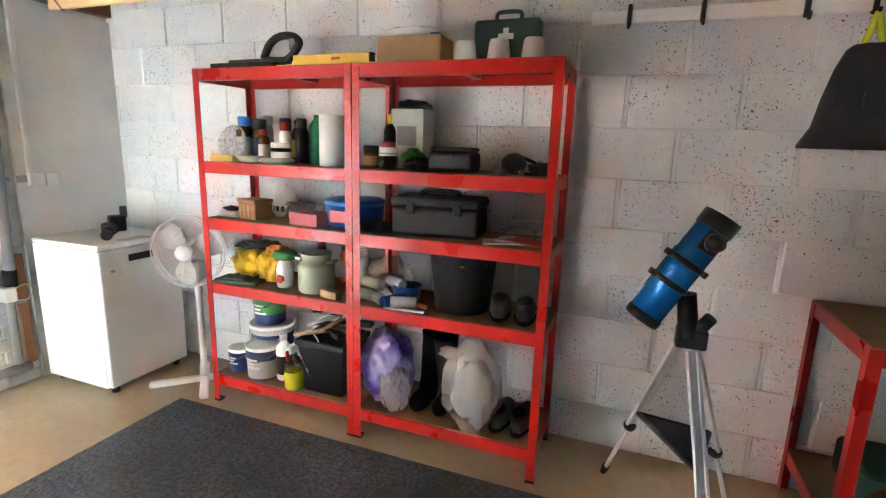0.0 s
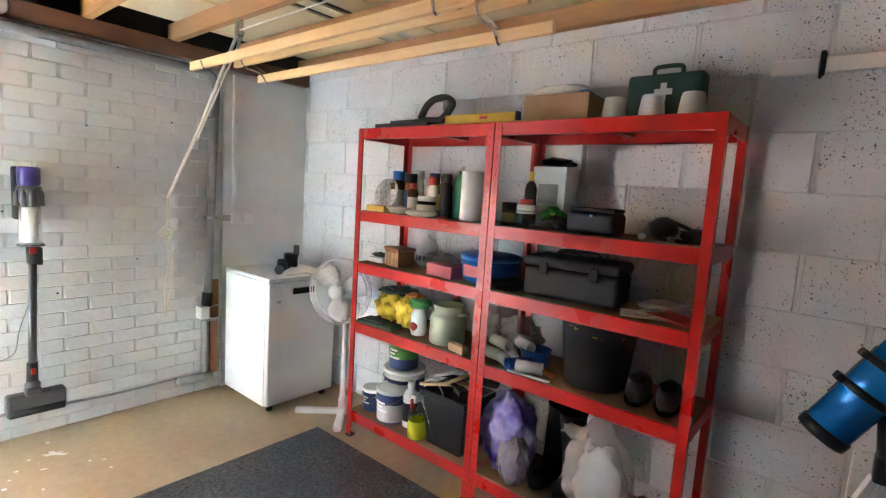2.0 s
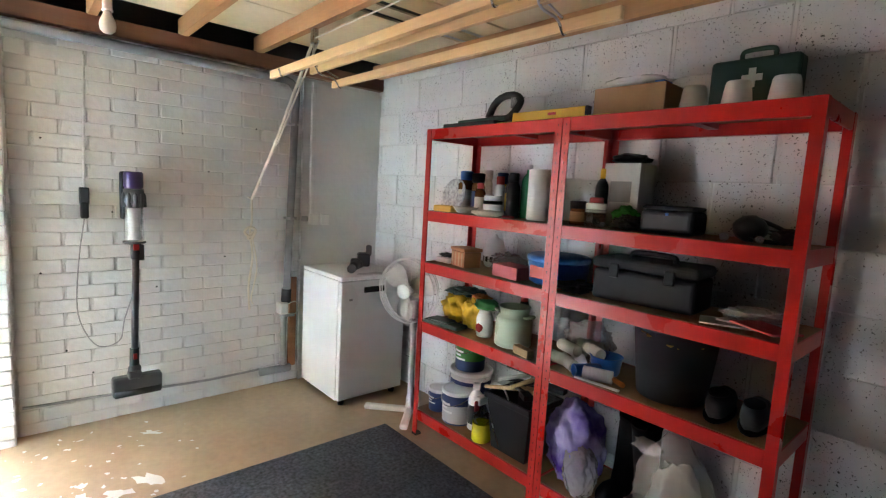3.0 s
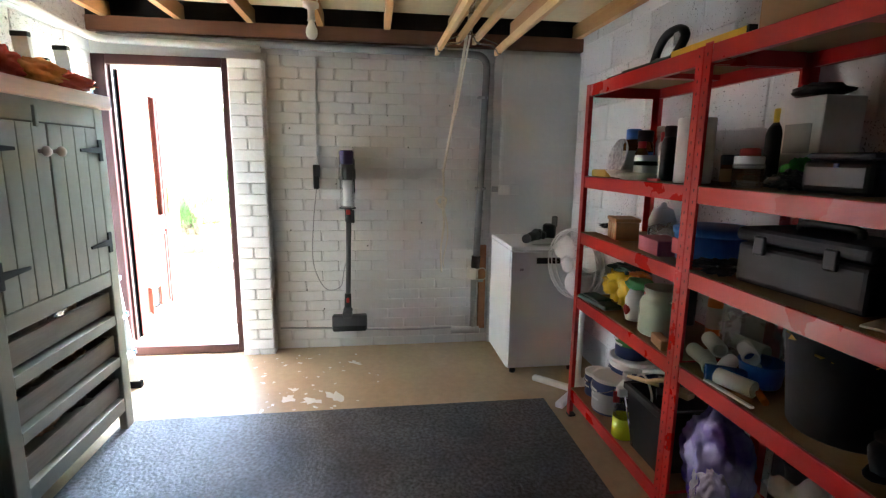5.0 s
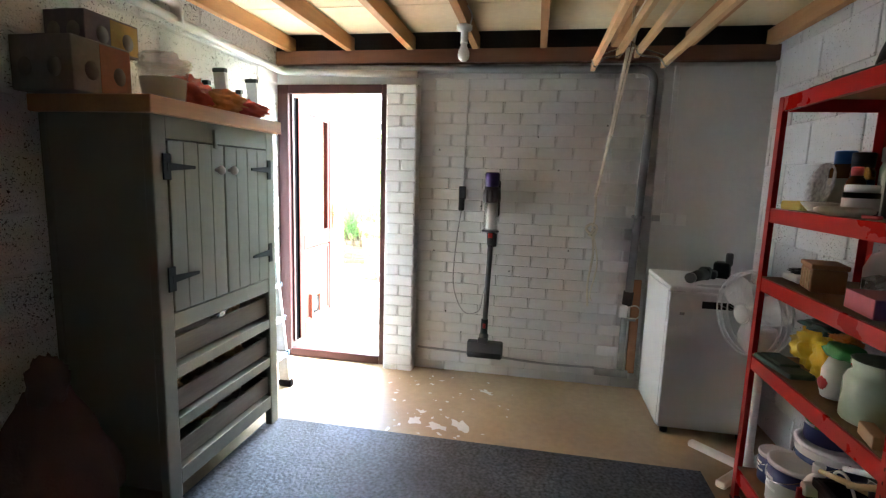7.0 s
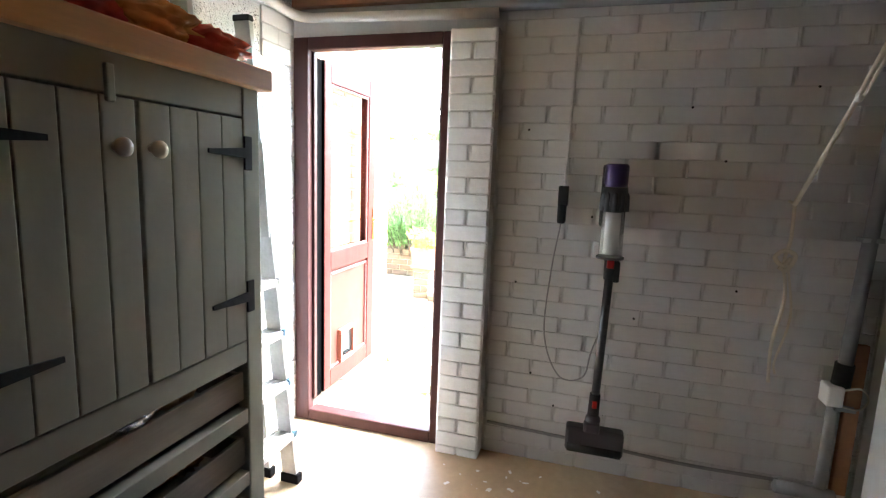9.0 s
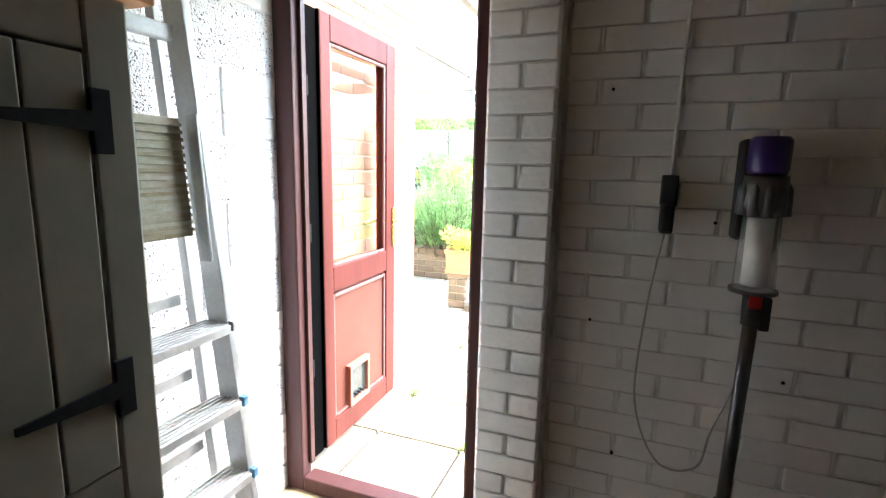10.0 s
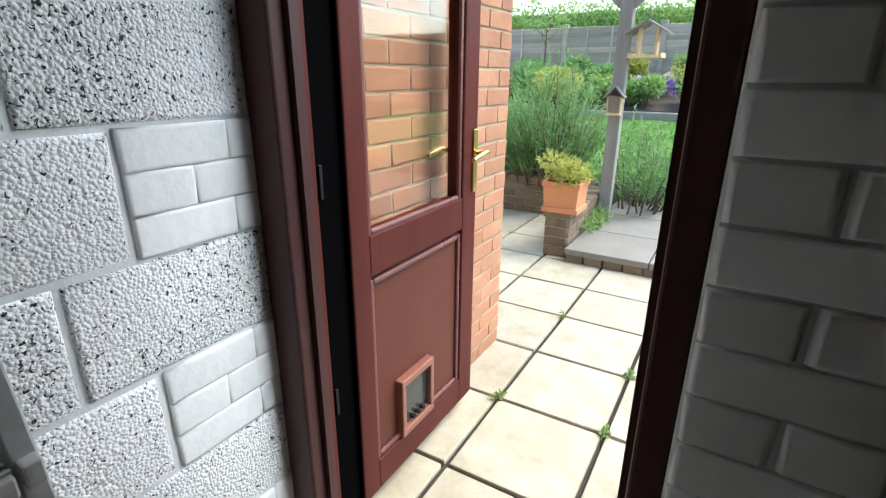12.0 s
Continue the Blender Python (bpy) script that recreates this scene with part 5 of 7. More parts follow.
bm = bmn(); rod(bm, (0.04, -0.06, 0.014), (0.06, -0.09, 0.014), 0.013); part("lamp", bm, STEEL, hd)
bm = bmn(); tube(bm, curve_pts([(0.02, 0, 0.08), (0.09, 0.02, 0.05), (0.13, 0.0, 0.02), (0.1, -0.04, 0.008), (0.02, -0.06, 0.01)]), 0.008, 6); part("strap", bm, BLACK, hd)
sack("glove", "crumpled black work glove", "glove", (-0.41, 2.24, S4), (0.05, 0.06, 0.028), SUEDE, 0.4, 2.2, 6)
# third shelf
bm = bmn(); box(bm, -0.06, 0.06, -0.045, 0.045, 0, 0.03, 0.01); solid("small_tray", bm, WHITE_PLASTIC, "small white plastic tray of bits", "tray", (-2.06, 2.2, S3))
sack("charcoal_pieces", "dark bits heaped in a small tray", "oddments", (-2.06, 2.2, S3 + 0.0305), (0.05, 0.035, 0.012), BLACK, 0.7, 1.0, 9)
wbx = thing("wooden_box", "small carved wooden box", "box", (-1.905, 2.2, S3), -12)
bm = bmn(); box(bm, -0.07, 0.07, -0.055, 0.055, 0, 0.085, 0.004); part("body", bm, TANBOX, wbx)
bm = bmn(); box(bm, -0.075, 0.075, -0.06, 0.06, 0.087, 0.105, 0.004); part("lid", bm, TANBOX, wbx)
for x in (-0.05, -0.018, 0.018, 0.05):
    bm = bmn(); box(bm, x - 0.006, x + 0.006, -0.059, -0.0555, 0.008, 0.08, 0.002); part("slat", bm, BRUSHWOOD, wbx)
hg = thing("garlic_keeper", "white china pot with slots", "pot", (-1.84, 2.36, S3))
bm = bmn(); lathe(bm, [(0.05, 0), (0.06, 0.02), (0.062, 0.1), (0.045, 0.15), (0.015, 0.165), (0.012, 0.18), (0.001, 0.185)], 22); part("pot", bm, WHITE_PLASTIC, hg)
for a in (-2.1, -1.6, -1.1):
    bm = bmn(); box(bm, -0.008, 0.008, -0.001, 0.001, 0, 0.03, 0, Matrix.Translation((0.0615 * math.cos(a), 0.0615 * math.sin(a), 0.03)) @ pose(0, 0, 0, 0, 0, math.degrees(a) + 90)); part("slot", bm, BLACK, hg)
sack("polythene_bag", "crumpled clear polythene bag", "bag", (-1.67, 2.3, S3), (0.11, 0.07, 0.05), CLEAR_BAG, 0.45, 4.0, 6)
bm = bmn(); lathe(bm, [(0.022, 0), (0.024, 0.05), (0.012, 0.09), (0.014, 0.16), (0.018, 0.17)], 14); solid("glass_vase", bm, CLEAR_PLASTIC, "narrow clear glass vase", "vase", (-1.72, 2.4, S3))
carton("pink_box", "faded pink cardboard box", "box", -1.63, -1.45, 2.12, 2.24, S3, S3 + 0.062, PINK, 0.003, -6)
bt = thing("blue_tub", "blue plastic tub with a dark lid", "tub", (-1.335, 2.27, S3))
bm = bmn(); lathe(bm, [(0.12, 0), (0.135, 0.01), (0.145, 0.11)], 30); part("body", bm, BLUE, bt)
bm = bmn(); lathe(bm, [(0.15, 0.11), (0.152, 0.13), (0.135, 0.138), (0.001, 0.138)], 30); part("lid", bm, BLUE, bt)
bm = bmn(); box(bm, -0.06, 0.05, -0.142, -0.13, 0.03, 0.09, 0.004); part("label", bm, REDP, bt, "red and white label")
sack("hand_tool", "dark hand tools lying in a heap", "tools", (-1.17, 2.18, S3), (0.08, 0.07, 0.022), CHARCOAL, 0.8, 9.0, 8)
tbx = thing("tool_box", "large dark grey plastic tool box", "tool box", (-0.875, 2.27, S3), 5)
bm = bmn(); box(bm, -0.205, 0.205, -0.11, 0.11, 0, 0.13, 0.018, None, 3); part("body", bm, CHARCOAL, tbx)
bm = bmn(); box(bm, -0.212, 0.212, -0.118, 0.118, 0.132, 0.178, 0.02, None, 3); part("lid", bm, CHARCOAL, tbx)
for x in (-0.11, 0.11):
    bm = bmn(); box(bm, x - 0.02, x + 0.02, -0.126, -0.112, 0.1, 0.158, 0.006); part("latch", bm, BLACK, tbx, "black latch")
bm = bmn(); tube(bm, curve_pts([(-0.09, 0, 0.176), (-0.08, 0, 0.198), (0, 0, 0.202), (0.08, 0, 0.198), (0.09, 0, 0.176)]), 0.011, 8); part("handle", bm, BLACK, tbx)
for k, (x, y, mt) in enumerate(((-0.55, 2.2, PAPER), (-0.49, 2.24, PAPER), (-0.43, 2.18, REDP))):
    carton("leaflet", ("white paper leaflets" if mt is PAPER else "red folded leaflet") + " lying on the shelf", "leaflet", x - 0.09, x + 0.09, y - 0.06, y + 0.06, S3 + 0.007 * k, S3 + 0.0065 + 0.007 * k, mt, 0.002, 20 - 25 * k)
sack("polythene_bag", "flat clear polythene wrapping", "bag", (-0.5, 2.3, S3), (0.09, 0.06, 0.03), CLEAR_BAG, 0.5, 7.0, 7)
# second shelf
bm = bmn(); box(bm, -0.13, 0.13, -0.05, 0.05, 0, 0.022, 0.008); box(bm, -0.1, 0.05, -0.04, 0.04, 0.022, 0.034, 0.006); solid("seed_tray", bm, DKGREEN, "dark green flat plastic tray", "tray", (-1.98, 2.14, S2), 6)
sack("yellow_bag", "yellow plastic bag of plant feed", "bag", (-2.03, 2.28, S2), (0.1, 0.08, 0.085), YELLOW, 0.35, 1.3, 5)
sack("dark_cloth", "dark green cloth thrown over a bag", "cloth", (-1.98, 2.3, S2 + 0.163), (0.11, 0.08, 0.022), DKGREEN, 0.5, 6.0, 5)
sack("yellow_bag", "yellow and orange packet of fertiliser", "bag", (-1.86, 2.24, S2), (0.075, 0.05, 0.085), YELLOW, 0.3, 8.0, 5)
sack("rubber_glove", "orange rubber glove lying on a packet", "glove", (-1.83, 2.27, S2 + 0.162), (0.06, 0.04, 0.018), ORANGE, 0.5, 3.0, 6)
wc = thing("spray_bottle", "white bottle with a green and red trigger", "bottle", (-1.72, 2.19, S2))
bm = bmn(); lathe(bm, [(0.04, 0), (0.045, 0.02), (0.045, 0.1), (0.03, 0.14), (0.018, 0.15)], 18); part("body", bm, WHITE_PLASTIC, wc)
bm = bmn(); blob(bm, (-0.01, 0.02, 0.165), (0.075, 0.05, 0.03), 0.3, seed=9); part("hood", bm, plain("leaf_green_plastic", (0.04, 0.25, 0.05)), wc, "green hood")
bm = bmn(); blob(bm, (0.0, -0.04, 0.05), (0.025, 0.012, 0.025), 0.2); part("dial", bm, REDP, wc, "red dial")
ch = thing("milk_churn", "pale mint enamel milk churn with side lugs", "churn", (-1.535, 2.21, S2))
bm = bmn(); lathe(bm, [(0.088, 0), (0.094, 0.006), (0.094, 0.13), (0.086, 0.15), (0.072, 0.163), (0.078, 0.195), (0.082, 0.2), (0.074, 0.2), (0.066, 0.165)], 30); part("can", bm, MINT, ch)
for s in (-1, 1):
    bm = bmn(); tube(bm, curve_pts([(s * 0.082, -0.02, 0.16), (s * 0.11, -0.02, 0.165), (s * 0.11, 0.02, 0.165), (s * 0.082, 0.02, 0.16)]), 0.008, 8); part("lug", bm, MINT, ch)
bottle("sauce_bottle", "dark bottle with a red cap", -1.63, 2.4, S2, 0.028, 0.235, BLACK, REDP, 0.6, 0.06)
bottle("sauce_bottle", "orange bottle with a white label", -1.49, 2.42, S2, 0.03, 0.225, ORANGE, BLACK, 0.6, 0.04, CREAM)
bottle("sauce_bottle", "white bottle at the back of the shelf", -1.37, 2.41, S2, 0.03, 0.2, WHITE_PLASTIC, WHITE_PLASTIC, 0.6, 0.04)
carton("wooden_block", "small pale wooden block", "block", -1.445, -1.335, 2.1, 2.14, S2, S2 + 0.04, BRUSHWOOD, 0.004, -12)
for k, (x, y, z, a, mt) in enumerate(((-1.215, 2.17, 0.03, 80, PALE_PIPE), (-1.16, 2.16, 0.028, 60, PALE_PIPE), (-1.12, 2.2, 0.028, 40, WHITE_PLASTIC), (-1.19, 2.2, 0.082, 70, PALE_PIPE), (-1.06, 2.15, 0.02, 150, BLUE), (-1.2, 2.31, 0.0, 20, PALE_PIPE), (-1.12, 2.32, 0.0, 35, WHITE_PLASTIC), (-1.15, 2.31, 0.082, 100, PALE_PIPE), (-1.1, 2.26, 0.082, 60, WHITE_PLASTIC), (-1.0, 2.14, 0.0, 110, WHITE_PLASTIC))):
    bm = bmn(); lathe(bm, [(0.027, -0.06), (0.027, 0.06), (0.021, 0.06), (0.021, -0.06), (0.027, -0.06)], 20, pose(0, 0, 0, 90, 0, a), close=False)
    solid("pipe_fitting", bm, mt, ("blue" if mt is BLUE else "white") + " plastic pipe offcut", "pipe fitting", (x, y, S2 + max(z, 0.0275)), 0, "pipe offcuts")
sack("polythene_bag", "clear bag of plumbing fittings", "bag", (-1.17, 2.33, S2), (0.11, 0.08, 0.1), CLEAR_BAG, 0.35, 2.0, 5)
bm = bmn(); lathe(bm, [(0.055, 0), (0.06, 0.008), (0.068, 0.075), (0.072, 0.08), (0.066, 0.08), (0.055, 0.012), (0.001, 0.012)], 26); solid("blue_bowl", bm, BLUE, "blue plastic bowl among pipe offcuts", "bowl", (-1.035, 2.26, S2))
bm = bmn(); box(bm, -0.1, 0.1, -0.008, 0.008, 0, 0.008, 0.003); solid("white_strip", bm, WHITE_PLASTIC, "white plastic strip near the shelf edge", "strip", (-0.98, 2.1, S2), 4)
bm = bmn(); rod(bm, (-0.05, 0, 0.012), (0.06, 0.01, 0.012), 0.011); solid("screwdriver", bm, ORANGE, "screwdriver with an orange plastic handle", "screwdriver", (-0.95, 2.18, S2), -30)
bk = thing("black_bucket", "black builder's bucket with sticks and rags", "bucket", (-0.75, 2.27, S2))
bm = bmn(); lathe(bm, [(0.125, 0), (0.13, 0.006), (0.158, 0.27), (0.166, 0.275), (0.166, 0.285), (0.154, 0.285), (0.125, 0.012), (0.001, 0.012)], 32); part("pail", bm, CHARCOAL, bk)
sack("rag_bundle", "yellow and brown rags in the bucket", "rags", (-0.75, 2.27, S2 + 0.2), (0.125, 0.125, 0.05), SPONGE, 0.5, 3.0, 6)
for x, y in ((-0.83, 2.24), (-0.8, 2.31), (-0.72, 2.22)):
    bm = bmn(); rod(bm, (0, 0, 0), (0.02, 0, 0.105), 0.012); solid("broom_stick", bm, BRUSHWOOD if x > -0.81 else BLACK, "tool handle standing in the bucket", "tool", (x, y, S2 + 0.22))


def shoe(x, y, z, turn, mat, label, L=0.27):
    t = thing("shoe", label, "shoe", (x, y, z), turn, group="shoes")
    bm = bmn(); blob(bm, (0, 0, 0.045), (0.047, L / 2, 0.05), 0.08, seed=x)
    for v in bm.verts:
        v.co.z = max(v.co.z, 0.016)
        if v.co.y > 0.0:
            v.co.z += 0.22 * v.co.y * (1 if v.co.z > 0.03 else 0)
    part("upper", bm, mat, t)
    bm = bmn(); blob(bm, (0, 0, 0.01), (0.05, L / 2 + 0.004, 0.011), 0.02)
    for v in bm.verts:
        v.co.z = max(v.co.z, 0.0)
    part("sole", bm, RUBBER, t)
    bm = bmn(); blob(bm, (0, 0.07, 0.103), (0.033, 0.05, 0.012), 0.05); part("opening", bm, RUBBER, t, "dark shoe opening")
    return t


for x in (-0.555, -0.44):
    shoe(x, 2.25, S2, 188, SUEDE, "dark suede shoe on the shelf")
for x in (-0.52, -0.42):
    shoe(x, 2.26, S1, 175, plain("olive_suede", (0.035, 0.04, 0.035), 0.9), "dark olive shoe on the bottom shelf")
# bottom shelf
tub("paint_tin", "navy paint tin with a white lid", -2.06, 2.2, S1, 0.062, 0.064, 0.135, NAVY, WHITE_PLASTIC, NAVY)
tub("paint_tin", "navy paint tub with a white lid and grey label", -1.885, 2.19, S1, 0.088, 0.094, 0.19, NAVY, WHITE_PLASTIC, LIGHT_PIPE, band_z=(0.06, 0.6))
tub("paint_bucket", "wide white emulsion tub with a navy band", -1.95, 2.345, S1, 0.115, 0.125, 0.26, WHITE_PLASTIC, WHITE_PLASTIC, NAVY, band_z=(0.45, 0.8))
tub("paint_tin", "navy and green paint tin on a tub", -1.95, 2.33, S1 + 0.262, 0.088, 0.088, 0.185, NAVY, NAVY, LEAFY, band_z=(0.35, 0.8))
bottle("cleaner_bottle", "white bottle with a black lower half", -1.755, 2.2, S1, 0.042, 0.26, WHITE_PLASTIC, WHITE_PLASTIC, 0.4, 0.03, BLACK)
bottle("cleaner_bottle", "white bottle at the back of the bottom shelf", -1.66, 2.38, S1, 0.05, 0.28, WHITE_PLASTIC, WHITE_PLASTIC, 0.5, 0.04, CREAM)
ys = thing("trigger_spray", "clear spray bottle of lime liquid with a red trigger", "bottle", (-1.64, 2.135, S1))
bm = bmn(); lathe(bm, [(0.046, 0), (0.052, 0.008), (0.05, 0.1)], 20); part("liquid", bm, LIME, ys, "lime yellow liquid")
bm = bmn(); lathe(bm, [(0.05, 0.1), (0.046, 0.14), (0.02, 0.185), (0.016, 0.2)], 20); part("shoulder", bm, CLEAR_PLASTIC, ys)
bm = bmn(); box(bm, -0.018, 0.018, -0.045, 0.03, 0.2, 0.245, 0.008); part("head", bm, WHITE_PLASTIC, ys)
bm = bmn(); box(bm, -0.006, 0.006, -0.06, -0.03, 0.17, 0.225, 0.004); part("trigger", bm, REDP, ys, "red trigger")
bm = bmn(); tube(bm, curve_pts([(0.03, 0.05, 0.2), (0.0, 0.05, 0.29), (0.06, 0.05, 0.32), (0.12, 0.05, 0.27), (0.13, 0.05, 0.2)]), 0.005, 6); part("hose", bm, WHITE_PLASTIC, ys)
cb = thing("black_crate", "square black paint bucket full of brushes", "bucket", (-1.455, 2.235, S1))
bm = bmn()
a = [bm.verts.new((sx * 0.11, sy * 0.1, 0)) for sx, sy in ((-1, -1), (1, -1), (1, 1), (-1, 1))]
b = [bm.verts.new((sx * 0.14, sy * 0.125, 0.29)) for sx, sy in ((-1, -1), (1, -1), (1, 1), (-1, 1))]
c = [bm.verts.new((sx * 0.13, sy * 0.115, 0.29)) for sx, sy in ((-1, -1), (1, -1), (1, 1), (-1, 1))]
d = [bm.verts.new((sx * 0.105, sy * 0.095, 0.02)) for sx, sy in ((-1, -1), (1, -1), (1, 1), (-1, 1))]
for p, q in ((a, b), (b, c), (c, d)):
    for i in range(4):
        bm.faces.new((p[i], p[(i + 1) % 4], q[(i + 1) % 4], q[i]))
bm.faces.new(a); bm.faces.new(d)
part("pail", bm, BLACK, cb)
bm = bmn()
for s in (-1, 1):
    box(bm, -0.148, 0.148, s * 0.13 - 0.008, s * 0.13 + 0.008, 0.262, 0.292, 0.004); box(bm, s * 0.143 - 0.007, s * 0.143 + 0.007, -0.122, 0.122, 0.262, 0.292, 0.004)
part("rim", bm, BLACK, cb)
bm = bmn(); tube(bm, [(-0.12, -0.14, 0.23), (-0.02, -0.145, 0.05)], 0.003, 5); part("bail", bm, STEEL, cb)
for k, (x, y, t2, ln, mt) in enumerate(((-1.5, 2.2, 25, 0.3, BRUSHWOOD), (-1.44, 2.18, -30, 0.26, BLACK), (-1.42, 2.27, 10, 0.34, CHARCOAL), (-1.49, 2.28, 55, 0.28, WHITE_PLASTIC), (-1.4, 2.22, 75, 0.25, BRUSHWOOD), (-1.46, 2.25, -10, 0.3, STEEL))):
    bm = bmn(); rod(bm, (-ln / 2, 0, 0), (ln * 0.2, 0, 0.03), 0.009, 0.013, 10); box(bm, ln * 0.2, ln / 2, -0.025, 0.025, 0.015, 0.04, 0.004)
    solid("paint_brush", bm, mt, "used paint brush lying across the bucket", "brush", (x, y, S1 + 0.298 + 0.018 * k), t2, "brushes in the bucket")
crumple("purple_bag", "crumpled purple and silver polythene bag", (-1.11, 2.2, S1), (0.14, 0.1, 0.205), PURPLE_BAG, 2.0, 0.16)
crumple("white_bag", "clear and white crumpled plastic wrapping", (-1.04, 2.13, S1), (0.085, 0.045, 0.13), WHITE_BAG, 5.0, 0.16)
bo = thing("wellington_boots", "pair of black rubber boots standing on the shelf", "boots", (-0.87, 2.27, S1))
for x, s in ((-0.06, 0), (0.06, 1)):
    bm = bmn(); lathe(bm, [(0.04, 0.02), (0.05, 0.05), (0.048, 0.14), (0.06, 0.36), (0.066, 0.38), (0.06, 0.38), (0.045, 0.2)], 20, Matrix.Translation((x, 0.03, 0)) @ pose(0, 0, 0, 4 * s, 5 - 8 * s, 0)); blob(bm, (x, -0.05, 0.045), (0.05, 0.1, 0.045), 0.05); part("boot", bm, RUBBER, bo)
cbag = thing("clear_bag", "knotted clear polythene bag of packing material", "bag", (-0.64, 2.13, S1))
bm = bmn(); blob(bm, (0, 0, 0.22), (0.145, 0.1, 0.25), 0.12, 3.5, 5, 6.0); crease(bm, (0.145, 0.1, 0.25), 0.1, 3.0)
for v in bm.verts:
    f = max(0.0, v.co.z - 0.3) / 0.17
    v.co.x *= 1 - 0.45 * min(1, f); v.co.y *= 1 - 0.5 * min(1, f)
    g = max(0.0, 0.12 - v.co.z) / 0.15
    v.co.x *= 1 - 0.5 * min(1, g) ** 1.3
    v.co.z = max(v.co.z, 0.002)
part("film", bm, CLEAR_BAG, cbag, "crinkled clear film")
bm = bmn(); blob(bm, (0.005, 0.01, 0.17), (0.1, 0.065, 0.16), 0.25, 4, 4, 8.0); crease(bm, (0.1, 0.065, 0.16), 0.12, 7.0)
for v in bm.verts:
    v.co.z = max(v.co.z, 0.004)
part("packing", bm, WHITE_BAG, cbag, "white packing inside")
bm = bmn(); blob(bm, (-0.1, -0.02, 0.37), (0.055, 0.03, 0.025), 0.5, 6, 3, 1.0); part("bag_ear", bm, CLEAR_BAG, cbag)
# top of the shelving
sc = thing("saw_case", "black plastic case with a green hand saw on top", "saw", (-1.92, 2.26, S5))
bm = bmn(); box(bm, -0.2, 0.2, -0.1, 0.1, 0, 0.035, 0.008); part("tray", bm, CHARCOAL, sc)
bm = bmn(); box(bm, -0.12, 0.2, -0.05, 0.03, 0.036, 0.058, 0.008, pose(0, 0, 0, 0, -2, 8)); part("blade_guard", bm, DKGREEN, sc, "dark green guard")
bm = bmn()
tube(bm, curve_pts([(0.06, 0, 0.065), (0.1, 0, 0.13), (0.16, 0.0, 0.165), (0.24, 0, 0.165), (0.28, 0, 0.135), (0.25, 0, 0.09), (0.2, 0, 0.055), (0.12, 0.0, 0.055), (0.07, 0, 0.06)]), 0.019, 10)
part("saw_handle", bm, BLACK, sc, "black loop handle")
for k in range(3):
    bm = bmn(); box(bm, 0.232 + 0.012 * k, 0.238 + 0.012 * k, -0.021, 0.021, 0.10 + 0.01 * k, 0.15, 0.001); part("grip_slot", bm, GREY_PIPE, sc)
lv = thing("spirit_level", "yellow spirit level lying on the shelf", "spirit level", (-1.42, 2.22, S5 + 0.0205))
bm = bmn(); box(bm, -0.22, 0.2, -0.015, 0.015, 0, 0.045, 0.003); part("body", bm, YELLOW, lv)
bm = bmn(); box(bm, 0.2, 0.215, -0.016, 0.016, 0, 0.046, 0.003); part("end_cap", bm, BLACK, lv)
bm = bmn(); box(bm, 0.0, 0.045, -0.0165, -0.014, 0.018, 0.03); part("print", bm, REDP, lv)
carton("long_level", "long yellow straight edge", "straight edge", -1.72, -1.08, 2.18, 2.26, S5, S5 + 0.02, YELLOW, 0.003)
carton("cardboard_box", "plain brown cardboard box on top of the shelving", "box", -1.195, -0.885, 2.23, 2.41, S5, S5 + 0.135, CARD, 0.004, 2)
bm = bmn(); blob(bm, (0, -0.02, 0.02), (0.135, 0.08, 0.022), 0.4, 5, 3, 2.0); solid("paper_packet", bm, PAPER, "white paper packet with a blue end", "packet", (-1.04, 2.32, S5 + 0.137))
bm = bmn(); box(bm, -0.02, 0.02, -0.04, 0.04, 0, 0.012, 0.004); solid("blue_tab", bm, BLUE, "blue plastic tab on a packet", "tab", (-0.925, 2.3, S5 + 0.137))
for x in (-0.755, -0.61, -0.467):
    bm = bmn(); lathe(bm, [(0.05, 0), (0.049, 0.01), (0.04, 0.08), (0.036, 0.09), (0.001, 0.091)], 26)
    solid("upturned_cup", bm, plain("cup_white", (0.66, 0.65, 0.62), 0.5) if x == -0.755 else bpy.data.materials["cup_white"], "white tapered cup standing upside down", "cup", (x, 2.2, S5), 0, "upturned cups")
fa = thing("first_aid_case", "dark green first aid case with a white cross", "first aid case", (-0.63, 2.42, S5))
bm = bmn(); box(bm, -0.15, 0.15, -0.045, 0.045, 0, 0.215, 0.018, None, 3); part("shell", bm, DKGREEN, fa)
bm = bmn(); tube(bm, curve_pts([(-0.055, 0, 0.21), (-0.055, 0, 0.24), (-0.035, 0, 0.25), (0.035, 0, 0.25), (0.055, 0, 0.24), (0.055, 0, 0.21)]), 0.009, 8); part("handle", bm, DKGREEN, fa)
bm = bmn(); box(bm, -0.035, 0.035, -0.0475, -0.0455, 0.127, 0.151); box(bm, -0.012, 0.012, -0.0477, -0.0455, 0.104, 0.174); part("cross", bm, PAPER, fa, "white cross")
